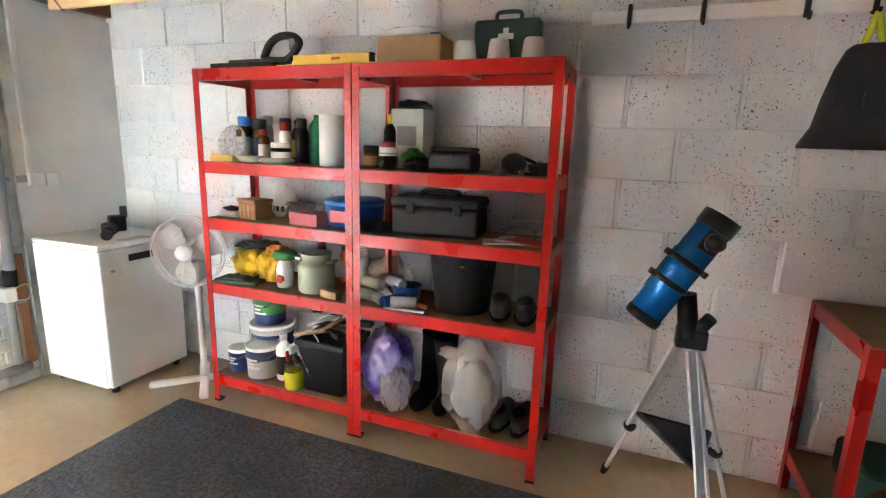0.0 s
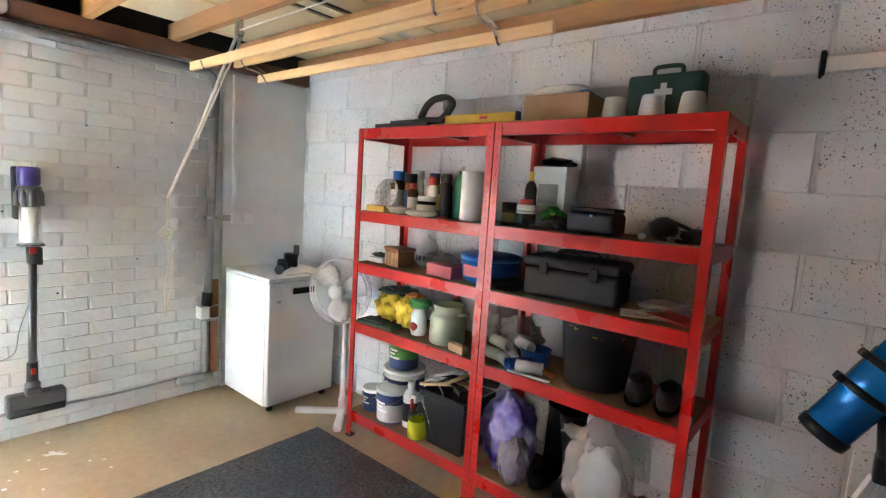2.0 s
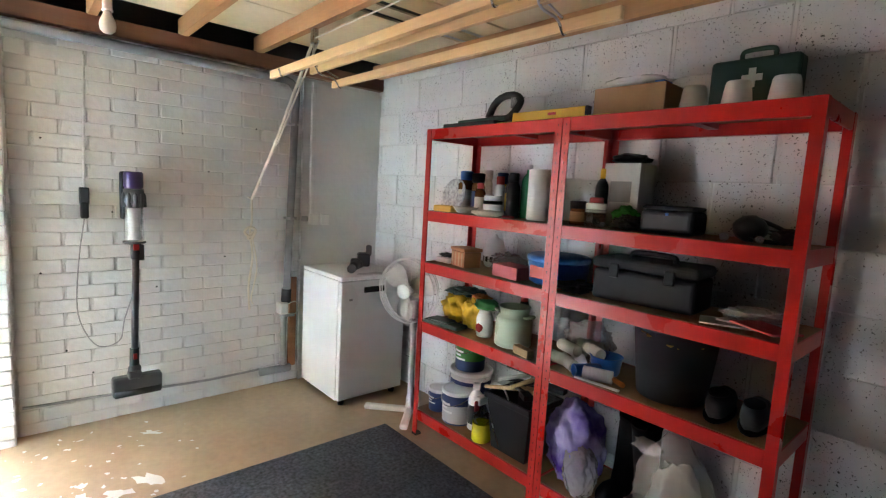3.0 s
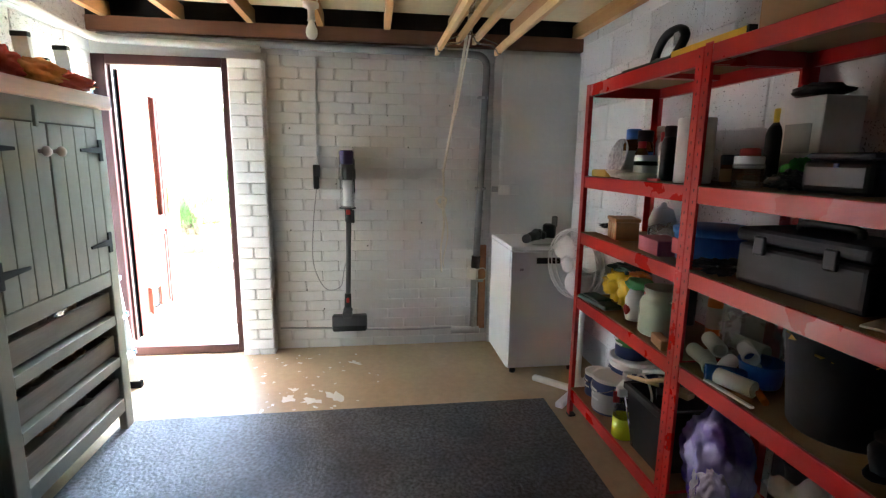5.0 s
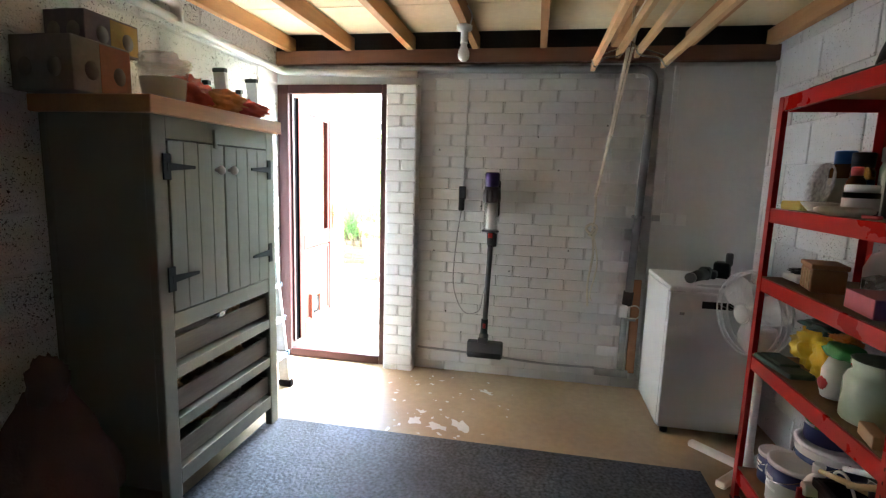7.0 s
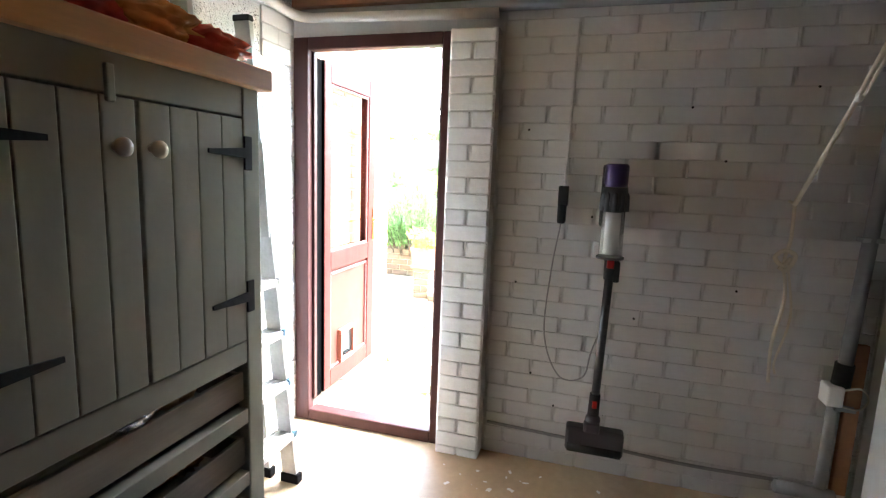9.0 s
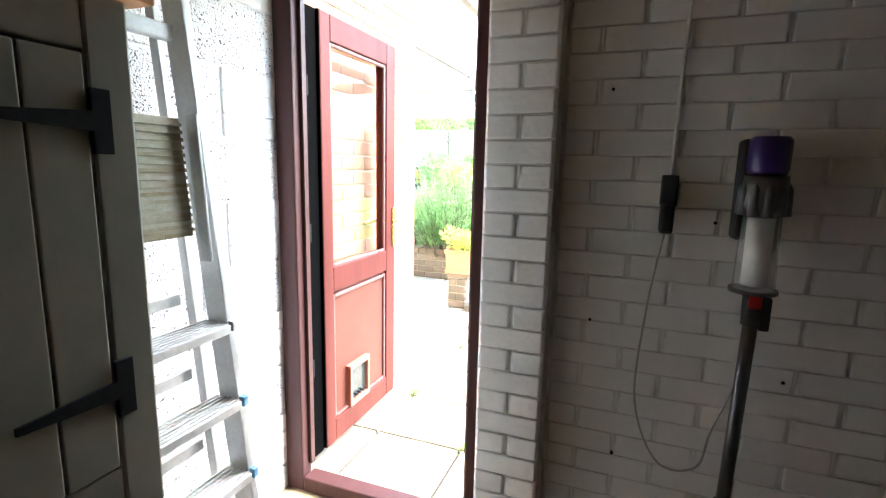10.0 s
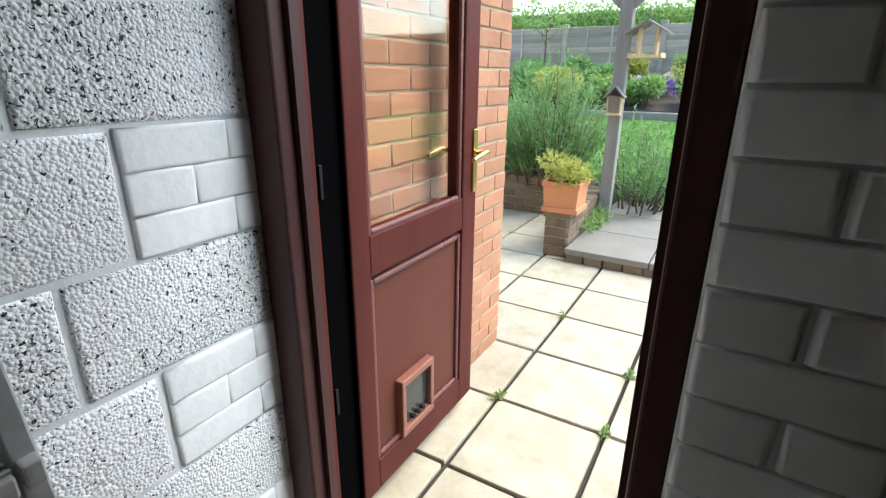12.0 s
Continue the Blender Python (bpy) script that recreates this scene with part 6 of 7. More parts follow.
# drill on the freezer
dr = thing("cordless_drill", "dark cordless drill lying on the freezer", "drill", (-2.93, 2.11, 0.8755), -25)
bm = bmn(); rod(bm, (0.17, -0.04, 0.035), (0.02, 0.0, 0.04), 0.028, 0.036); box(bm, -0.06, 0.03, -0.03, 0.035, 0.004, 0.075, 0.016); part("body", bm, CHARCOAL, dr)
bm = bmn(); rod(bm, (0.19, -0.045, 0.035), (0.17, -0.04, 0.035), 0.03); part("chuck", bm, GREY_PLASTIC, dr)
bm = bmn(); box(bm, -0.16, -0.04, 0.0, 0.06, 0.002, 0.05, 0.014); part("grip", bm, CHARCOAL, dr)
bm = bmn(); box(bm, -0.2, -0.11, 0.03, 0.12, 0.001, 0.1, 0.014); part("battery", bm, BLACK, dr)
bm = bmn(); box(bm, -0.15, -0.12, 0.09, 0.13, 0.08, 0.16, 0.01); part("clip", bm, GREY_PLASTIC, dr)
# on and beside the cabinet
def storebox(x0, x1, y0, y1, z0, z1, mat, end_mat, print_mat, label):
    t = thing("food_box", label, "box", ((x0 + x1) / 2, (y0 + y1) / 2, z0))
    w, d, h = (x1 - x0) / 2, (y1 - y0) / 2, z1 - z0
    bm = bmn(); box(bm, -w, w, -d, d, 0, h, 0.004); part("carton", bm, mat, t)
    bm = bmn(); box(bm, -w - 0.0015, -w, -d + 0.006, d - 0.006, 0.006, h - 0.006); part("end_panel", bm, end_mat, t)
    bm = bmn(); box(bm, -w + 0.006, w * 0.1, d, d + 0.0012, 0.008, h - 0.008); part("printed_band", bm, end_mat, t)
    for k in range(2):
        bm = bmn(); lathe(bm, [(0.028, 0.0), (0.028, 0.0022), (0.001, 0.0022)], 18, Matrix.Translation((k * w * 0.95 - w * 0.55, d, h * 0.42)) @ pose(0, 0, 0, -90, 0, 0) @ Matrix.Diagonal((1, 1.2, 1, 1))); part("print_spot", bm, SPOT, t)
        bm = bmn(); lathe(bm, [(0.028, 0.0), (0.028, 0.0032), (0.001, 0.0032)], 18, Matrix.Translation((w, k * d * 0.95 - d * 0.5, h * 0.42)) @ pose(0, 0, 0, 0, 90, 0) @ Matrix.Diagonal((1.2, 1, 1, 1))); part("print_spot", bm, SPOT, t)
    bm = bmn(); box(bm, -w, w, -0.025, 0.025, h, h + 0.0008); part("tape", bm, print_mat, t)
    return t
SPOT = surf("printed_picture", (0.2, 0.15, 0.14), rough=0.6, var=0.3, scale=30)
PEACH = surf("peach_card", (0.38, 0.15, 0.09), rough=0.7, var=0.2, scale=8)
MAUVE = surf("mauve_print", (0.16, 0.12, 0.14), rough=0.6, var=0.25, scale=14)
CREAM_CARD = surf("cream_card", (0.26, 0.22, 0.2), rough=0.7, var=0.2, scale=9)
OCHRE = surf("ochre_card", (0.4, 0.25, 0.07), rough=0.7, var=0.2, scale=9)
TZ = 1.6955
storebox(-1.6, -1.34, -0.76, -0.5, TZ, TZ + 0.19, CREAM_CARD, PEACH, MAUVE, "cream and orange printed food carton on the cabinet")
storebox(-1.76, -1.5, -0.785, -0.6, TZ + 0.1915, TZ + 0.325, MAUVE, OCHRE, CREAM_CARD, "mauve printed carton with an ochre end")
ctub = thing("clear_tub", "clear plastic tub with white contents", "tub", (-1.74, -0.47, TZ))
bm = bmn(); lathe(bm, [(0.001, 0), (0.08, 0.002), (0.098, 0.15), (0.104, 0.155), (0.1, 0.16)], 24); part("tub", bm, CLEAR_PLASTIC, ctub)
bm = bmn(); lathe(bm, [(0.001, 0.004), (0.075, 0.006), (0.09, 0.11), (0.001, 0.118)], 20); part("contents", bm, PAPER, ctub)
bm = bmn(); blob(bm, (0, 0, 0.175), (0.1, 0.09, 0.045), 0.4, 5, 4, 3.0); part("wrapping", bm, CLEAR_BAG, ctub, "crinkled clear wrapping")
RED_FOIL = film("red_foil_packet", (0.55, 0.07, 0.04), 1.0, 0.22)
for k, (x, y, sx, sy, tt2) in enumerate(((-1.9, -0.47, 0.12, 0.1, 20), (-2.03, -0.4, 0.12, 0.085, -8), (-2.17, -0.36, 0.12, 0.07, -18))):
    sack("snack_packet", "crinkled red and orange foil food packet", "packet", (x, y, TZ), (sx, sy, 0.075 - 0.016 * k), RED_FOIL if k != 1 else film("orange_foil", (0.6, 0.22, 0.06), 1.0, 0.22), 0.4, 3.0 + k, 6, "food packets", tt2)
carton("baking_tray", "dark tray under the packets", "tray", -2.04, -1.74, -0.56, -0.48, TZ, TZ + 0.04, BLACK, 0.008)
# crate contents
for z0, seeds in ((0.66, (1, 2)), (0.43, (3, 4, 5)), (0.20, (6, 7))):
    for k, sd in enumerate(seeds):
        x = CX0 + 0.2 + k * 0.24
        sack("produce_bag", "pale paper bag of vegetables in a crate", "bag", (x, -0.52, z0 + 0.0025), (0.1, 0.11, 0.055), CARD if sd % 2 else OLD_WOOD, 0.3, sd, 5, "bags in the crates")
bm = bmn(); blob(bm, (0, 0, 0), (0.06, 0.03, 0.03), 0.7, 9, 3, 2.0)
solid("foil_scrap", bm, surf("kitchen_foil", (0.8, 0.8, 0.8), rough=0.15, metal=1.0, bump=1.0, bump_scale=40), "crumpled silver foil on a crate", "foil", (-1.85, -0.325, 0.785))
bm = bmn(); box(bm, -0.2, 0.2, -0.14, 0.14, 0, 0.09, 0.02)
solid("foil_tray", bm, film("cling_film", (0.4, 0.36, 0.3), 1.0, 0.2), "film-wrapped tray in the top crate", "tray", (-1.75, -0.5, 0.664))
# sack beside the cabinet
hs = thing("hessian_sack", "dark red-brown sack slumped beside the cabinet", "sack", (-1.2, -0.55, 0))
bm = bmn(); blob(bm, (0, 0, 0.33), (0.21, 0.2, 0.36), 0.25, 3.5, 4, 3.0)
for v in bm.verts:
    v.co.z = max(v.co.z, 0.0); f = min(1, max(0, v.co.z - 0.3) / 0.4); v.co.x *= 1 - 0.5 * f; v.co.y *= 1 - 0.5 * f
part("sackcloth", bm, plain("sackcloth", (0.12, 0.06, 0.05), 0.95, bump=0.6, fine=90), hs)
bm = bmn(); blob(bm, (0.03, 0.03, 0.68), (0.06, 0.06, 0.1), 0.4, 5, 3, 1.0); part("sack_neck", bm, bpy.data.materials["sackcloth"], hs)
# paint splashes on the floor
PS = surf("paint_splash", (0.72, 0.72, 0.7), rough=0.7, var=0.1)
rnd = random.Random(5)
spl = bmn()
def splash(cx, cy, r, stretch=1.0, ang=0.0, n=14):
    cs = spl.verts.new((cx, cy, 0.0022))
    ring = []
    for k in range(n):
        a = 2 * math.pi * k / n
        q = r * rnd.uniform(0.45, 1.25)
        u, v = q * math.cos(a) * stretch, q * math.sin(a)
        ring.append(spl.verts.new((cx + u * math.cos(ang) - v * math.sin(ang), cy + u * math.sin(ang) + v * math.cos(ang), 0.0012)))
    for k in range(n):
        spl.faces.new((cs, ring[k], ring[(k + 1) % n]))
splash(-2.5, 0.75, 0.04, 2.2, 0.5); splash(-2.46, 0.62, 0.05, 1.3, 1.4); splash(-2.5, 0.48, 0.035, 1.6, 0.2); splash(-2.62, 0.5, 0.03); splash(-3.0, 0.85, 0.03, 1.8, 1.0)
for k in range(70):
    splash(rnd.uniform(-3.2, -2.35), rnd.gauss(0.45, 0.28), rnd.uniform(0.003, 0.014), rnd.uniform(1, 2), rnd.uniform(0, 3), 8)
tagged(solid("paint_splashes", spl, PS, "white paint splashes dried on the concrete", "paint splashes"), kind="stuff")

# ---- outside ----
bm = bmn()
box(bm, -90, 40, -60, 60, -0.3, -0.03)
setting("ground", bm, GRIT, "dark soil ground around the house", "ground")
bm = bmn()
box(bm, -4.755, WX - 0.115, -1.6, -0.875, -0.05, 3.2)
house_wall = setting("house_wall", bm, MORTAR, "orange brick house wall beside the open door", "wall")
bm = bmn()
box(bm, -9, WX - 0.115, -9, -1.6, -0.05, 0.0)
box(bm, -4.755, 0, -7.0, -1.6, 0.0, 3.2)
setting("house_wall_far", bm, MORTAR, "rest of the orange brick house", "wall")
bm = bmn()
box(bm, -9.0, WX - 0.12, -4.0, 3.2, -0.06, -0.022)
pavement = setting("patio", bm, GRIT, "buff stone paved patio with dark joints", "paving")
# raised bed walls and step
bm = bmn(); box(bm, -7.5, -7.3, -3.2, -1.5, 0, 0.3); bed_wall = setting("bed_wall", bm, MORTAR, "low mossy brick wall of the raised bed", "wall")
bm = bmn(); box(bm, -7.3, -6.18, -1.135, -0.955, 0, 0.30); pier_wall = setting("pier_wall", bm, MORTAR, "low mossy brick planter wall with an end pier", "wall")
for k in range(10):
    bm = bmn(); box(bm, -7.31 + k * 0.1145, -7.31 + k * 0.1145 + 0.106, -1.15, -0.94, 0.301, 0.345 - 0.003 * (k % 2), 0.006); part("coping_brick", bm, OLD_BRICK, pier_wall)
for k in range(15):
    bm = bmn(); box(bm, -7.52, -7.285, -3.2 + k * 0.1145, -3.2 + k * 0.1145 + 0.106, 0.301, 0.37 - 0.004 * (k % 2), 0.006); part("coping_brick", bm, OLD_BRICK, bed_wall)
bm = bmn(); box(bm, -7.9, -6.11, -0.93, 2.6, -0.02, 0.055); step = setting("step", bm, OLD_BRICK, "raised stone step edged with brick", "step")
for k in range(9):
    bm = bmn(); box(bm, -6.115, -6.09, -0.925 + k * 0.14, -0.925 + k * 0.14 + 0.125, 0.0, 0.06, 0.004); part("edge_brick", bm, OLD_BRICK, step)
GREY_SLAB = surf("grey_paving", (0.26, 0.235, 0.2), rough=0.85, var=0.15, scale=4, fine=50, bump=0.4, piece=0.06)
for i in range(3):
    for j in range(6):
        bm = bmn(); box(bm, -6.68 - i * 0.6 + 0.004, -6.08 - i * 0.6 - 0.004, -0.94 + j * 0.6 + 0.004, -0.34 + j * 0.6 - 0.004, 0.058, 0.105, 0.006); part("step_slab", bm, GREY_SLAB, step)
bm = bmn(); box(bm, -14.0, -7.5, -6, -1.14, -0.02, 0.28); setting("planting_bed", bm, SOIL, "dark soil of the raised planting bed", "soil")
bm = bmn(); box(bm, -7.96, -7.9, -1.1, 3.0, 0, 0.3, 0.01); setting("lawn_edging", bm, GREY_WOOD, "timber edging board of the lawn", "edging")
bm = bmn()
LAWN_ROWS = [[bm.verts.new((-7.96 - 2.64 * i / 12, -2.3 + 6.3 * j / 12, 0.29 + 0.43 * i / 12 + 0.02 * noise.noise(Vector((i * 0.7, j * 0.7, 0))))) for j in range(13)] for i in range(13)]
for ra, rb in zip(LAWN_ROWS, LAWN_ROWS[1:]):
    for j in range(12):
        bm.faces.new((ra[j], ra[j + 1], rb[j + 1], rb[j])).smooth = True
low = bmesh.ops.extrude_face_region(bm, geom=bm.faces[:])
for v in low["geom"]:
    if isinstance(v, bmesh.types.BMVert):
        v.co.z = 0.0
setting("lawn", bm, LAWN, "bright green lawn on the upper terrace", "lawn")
bm = bmn(); box(bm, -10.7, -10.6, -6, 4.0, 0, 0.83, 0.02); setting("terrace_wall", bm, GREY_SLAB, "low stone retaining wall behind the lawn", "wall")
bm = bmn(); box(bm, -15, -10.7, -9, 6, 0, 0.84)
for v in bm.verts:
    if v.co.z > 0.5 and v.co.x < -14:
        v.co.z = 1.7
setting("upper_bed", bm, SOIL, "soil of the upper flower bed", "soil")

# terracotta planter with a golden shrub
pt = thing("planter", "square terracotta planter standing on the brick pier", "planter", (-6.30, -1.03, 0.3455))
bm = bmn()
prev = None
for (h, z) in ((0.12, 0.0), (0.138, 0.0), (0.138, 0.035), (0.125, 0.04), (0.134, 0.19), (0.143, 0.195), (0.145, 0.232), (0.124, 0.232), (0.12, 0.17)):
    ring = [bm.verts.new((sx * h, sy * h, z)) for sx, sy in ((-1, -1), (1, -1), (1, 1), (-1, 1))]
    if prev:
        for i in range(4):
            bm.faces.new((prev[i], prev[(i + 1) % 4], ring[(i + 1) % 4], ring[i]))
    prev = ring
bm.faces.new(prev)
part("pot", bm, TERRACOTTA, pt)
bm = bmn(); box(bm, -0.119, 0.119, -0.119, 0.119, 0.17, 0.2); part("soil", bm, SOIL, pt)


def leaves(bm, rnd, centre, size, count, ln, wd, up=0.3, shell=0.5):
    """Many small bent leaves inside an ellipsoid."""
    for _ in range(count):
        d = Vector((rnd.gauss(0, 1), rnd.gauss(0, 1), rnd.gauss(0, 1))).normalized()
        q = rnd.uniform(shell, 1.0) ** 0.6
        p = Vector(centre) + Vector((d.x * size[0], d.y * size[1], d.z * size[2])) * q * (1 + 0.35 * noise.noise(d * 3 + Vector(centre)))
        ax = (d + Vector((rnd.uniform(-1, 1), rnd.uniform(-1, 1), rnd.uniform(-1, 1) + up))).normalized()
        sd = ax.orthogonal().normalized() * wd * rnd.uniform(0.6, 1.2)
        sd.rotate(Matrix.Rotation(rnd.uniform(0, 6.28), 3, ax))
        l = ln * rnd.uniform(0.6, 1.3)
        up2 = ax.cross(sd).normalized() * l * 0.12
        v = [bm.verts.new(p), bm.verts.new(p + ax * l * 0.5 + sd + up2), bm.verts.new(p + ax * l), bm.verts.new(p + ax * l * 0.5 - sd + up2)]
        bm.faces.new(v)


def bush(name, label, at, size, count, ln, wd, mat, seed, clumps=8, cat="bush", stems=6):
    rnd = random.Random(seed)
    t = thing(name, label, cat, at)
    bm = bmn()
    for k in range(clumps):
        c = (rnd.uniform(-0.6, 0.6) * size[0], rnd.uniform(-0.6, 0.6) * size[1], size[2] * rnd.uniform(0.5, 1.5))
        leaves(bm, rnd, c, (size[0] * 0.5, size[1] * 0.5, size[2] * 0.5), count // clumps, ln, wd, shell=0.15)
    tagged(part("foliage", bm, mat, t), kind="stuff")
    bm = bmn()
    for k in range(stems):
        a = rnd.uniform(0, 6.28)
        tube(bm, curve_pts([(0.02 * math.cos(a), 0.02 * math.sin(a), 0), (size[0] * 0.3 * math.cos(a), size[1] * 0.3 * math.sin(a), size[2] * 0.7), (size[0] * 0.6 * math.cos(a), size[1] * 0.6 * math.sin(a), size[2] * 1.5)], 4), lambda f: 0.012 * (1.1 - f), 5)
    tagged(part("woody_stem", bm, BARK, t), kind="stuff")
    return t


shr = bush("golden_shrub", "golden variegated shrub growing in the planter", (-6.30, -1.03, 0.54), (0.21, 0.2, 0.13), 900, 0.045, 0.013, LEAF_YELLOW, 3, 9, "shrub")


def rosemary(at, size, sprays, seed, label):
    """Long upright sprays, each set with fine needles."""
    rnd = random.Random(seed)
    t = thing("rosemary_bush", label, "bush", at)
    bm, st = bmn(), bmn()
    for k in range(sprays):
        a, r = rnd.uniform(0, 6.28), rnd.random() ** 0.5
        base = Vector((r * 0.5 * size[0] * math.cos(a), r * 0.5 * size[1] * math.sin(a), 0))
        tip = Vector((r * size[0] * 1.15 * math.cos(a + rnd.uniform(-.4, .4)), r * size[1] * 1.15 * math.sin(a), size[2] * rnd.uniform(0.55, 1.05) * (1.1 - 0.45 * r)))
        mid_ = base.lerp(tip, 0.5) + Vector((rnd.uniform(-.08, .08), rnd.uniform(-.08, .08), 0.06))
        pts = curve_pts([base, mid_, tip], 5)
        if k % 3 == 0:
            tube(st, pts, lambda f: 0.008 * (1.15 - f), 4)
        for i in range(2, len(pts) - 1):
            d = (pts[i + 1] - pts[i]).normalized()
            for q in range(7):
                p = pts[i].lerp(pts[i + 1], rnd.random())
                o = d.orthogonal().normalized(); o.rotate(Matrix.Rotation(rnd.uniform(0, 6.28), 3, d))
                ax = (d * 0.9 + o).normalized(); sd = ax.cross(d).normalized() * 0.0055
                l = rnd.uniform(0.03, 0.06)
                bm.faces.new([bm.verts.new(p - sd), bm.verts.new(p + sd), bm.verts.new(p + ax * l + sd * 0.4), bm.verts.new(p + ax * l - sd * 0.4)])
    tagged(part("needles", bm, LEAF_DARK, t), kind="stuff")
    tagged(part("woody_stem", st, BARK, t), kind="stuff")
    return t


rosemary((-7.55, -1.62, 0.28), (0.6, 0.58, 1.25), 270, 11, "large rosemary bush with upright needle sprays")
rosemary((-8.0, -2.65, 0.28), (0.65, 0.65, 1.05), 250, 12, "tall rosemary bush behind the low wall")
rosemary((-7.6, -0.72, 0.106), (0.55, 0.5, 0.95), 95, 13, "loose sprawling rosemary over the step")
bush("weeds", "low weeds growing along the planter wall", (-6.75, -0.87, 0.106), (0.3, 0.05, 0.07), 160, 0.07, 0.012, LEAF_MID, 21, 6, "weeds", 3)
bush("weeds", "tuft of weeds in a paving joint", (-4.30, -0.645, 0.0), (0.03, 0.03, 0.012), 30, 0.03, 0.006, LEAF_MID, 22, 3, "weeds", 2)
for k, (x, y) in enumerate(((-4.75, -0.2), (-5.2, -0.66), (-3.85, -0.19), (-5.65, -0.2), (-4.3, -0.2))):
    bush("weeds", "tuft of weeds in a paving joint", (x, y, 0.0), (0.05, 0.02, 0.01), 40, 0.025, 0.005, LEAF_MID, 60 + k, 4, "weeds", 2)
for k, (x, y, s, m_) in enumerate(((-9.6, -2.75, 0.4, LEAF_MID), (-10.95, -2.7, 0.38, LEAF_YELLOW), (-10.95, -1.33, 0.3, LEAF_MID), (-11.0, -0.6, 0.25, LEAF_DARK), (-11.3, -3.4, 0.4, LEAF_DARK), (-12.6, -1.9, 0.3, LEAF_YELLOW), (-11.9, -2.2, 0.28, LEAF_DARK), (-11.0, 0.5, 0.3, LEAF_MID), (-9.2, -3.0, 0.5, LEAF_DARK), (-12.4, -2.75, 0.3, LEAF_DARK), (-12.3, -3.7, 0.33, LEAF_DARK), (-12.5, -0.9, 0.3, LEAF_MID), (-11.2, -2.05, 0.26, LEAF_MID))):
    bush("garden_shrub", "leafy green garden shrub in the flower bed", (x, y, 0.83 + 0.2 * (-10.7 - x) if x < -10.7 else 0.27), (s, s, s * 0.8), 1100, 0.09, 0.025, m_, 30 + k, 9, "shrub")
rnd = random.Random(204)
for k in range(22):
    x, y = rnd.uniform(-12.9, -10.85), rnd.uniform(-3.9, 0.3)
    sz = rnd.uniform(0.16, 0.3)
    bush("bedding_plant", "low leafy plant filling the flower bed", (x, y, 0.83 + 0.2 * (-10.7 - x)), (sz * 1.2, sz * 1.2, sz * 0.75), 520, 0.06, 0.013, (LEAF_MID, LEAF_YELLOW, LEAF_DARK, LEAF_MID)[k % 4], 300 + k, 8, "plant", 4)
for k in range(6):
    bush("bedding_plant", "low leafy plant along the planting bed", (-8.6 - 0.3 * k, -2.0 - 0.28 * (k % 3), 0.28), (0.35, 0.35, 0.24), 700, 0.07, 0.015, (LEAF_MID, LEAF_DARK, LEAF_YELLOW)[k % 3], 340 + k, 8, "plant", 4)
PURPLE_FLOWER = surf("purple_petals", (0.25, 0.13, 0.45), rough=0.7, var=0.3)
bush("lavender", "patch of purple lavender in the flower bed", (-11.45, -1.35, 0.97), (0.4, 0.6, 0.2), 900, 0.06, 0.014, PURPLE_FLOWER, 50, 7, "lavender")
for k in range(4):
    bm = bmn(); blob(bm, (0, 0, 0.1), (0.2, 0.15, 0.14), 0.3, 4, 3, k); solid("garden_rock", bm, GREY_SLAB, "rough pale rock in the flower bed", "rock", (-11.5 - 0.28 * k, -2.45 + 0.42 * k, 0.98 + 0.056 * k), 0, "rocks")

# pergola post and beams
pg = thing("pergola", "silvered timber pergola post with braces and beams", "pergola", (-7.05, -0.885, 0))
bm = bmn(); box(bm, -0.05, 0.05, -0.05, 0.05, 0.0, 2.45, 0.006); part("post", bm, GREY_WOOD, pg)
bm = bmn(); box(bm, -0.045, 0.045, -2.4, 3.2, 2.2, 2.33, 0.006); part("beam", bm, GREY_WOOD, pg)
for k in range(6):
    bm = bmn(); box(bm, -0.3, 3.3, -1.9 + k * 0.75, -1.85 + k * 0.75, 2.335, 2.44, 0.005); part("rafter", bm, GREY_WOOD, pg)
for s in (-1, 1):
    bm = bmn(); bar(bm, (0, s * 0.04, 1.85), (0, s * 0.4, 2.21), 0.06, 0.06, (1, 0, 0)); part("brace", bm, GREY_WOOD, pg)
bb = thing("bird_box", "small wooden insect house fixed to the post", "bird box", (-6.985, -0.885, 1.02))
bm = bmn(); box(bm, -0.01, 0.07, -0.055, 0.055, 0, 0.02, 0.003); part("floor", bm, PINE, bb)
for s in (-1, 1):
    bm = bmn(); box(bm, -0.01, 0.06, s * 0.05 - 0.006, s * 0.05 + 0.006, 0.02, 0.15, 0.002); part("side", bm, BRUSHWOOD, bb)
    bm = bmn(); bar(bm, (0.03, 0, 0.23), (0.03, s * 0.08, 0.14), 0.1, 0.012, (1, 0, 0)); part("roof", bm, GREY_WOOD, bb)
bm = bmn(); box(bm, -0.01, 0.045, -0.044, 0.044, 0.02, 0.15); part("filling", bm, OLD_WOOD, bb, "bark and cane filling")
bf = thing("bird_feeder", "pine bird table with a felt roof on the pergola", "bird table", (-7.05, -0.70, 1.46))
bm = bmn(); box(bm, -0.12, 0.12, -0.125, 0.125, 0, 0.02, 0.003); part("tray", bm, PINE, bf)
for y in (-0.125, 0.113):
    bm = bmn(); box(bm, -0.12, 0.12, y, y + 0.012, 0.02, 0.038, 0.002); part("tray_edge", bm, PINE, bf)
for y in (-0.075, 0.06):
    bm = bmn(); box(bm, -0.06, 0.06, y, y + 0.018, 0.02, 0.225, 0.003); part("upright", bm, PINE, bf)
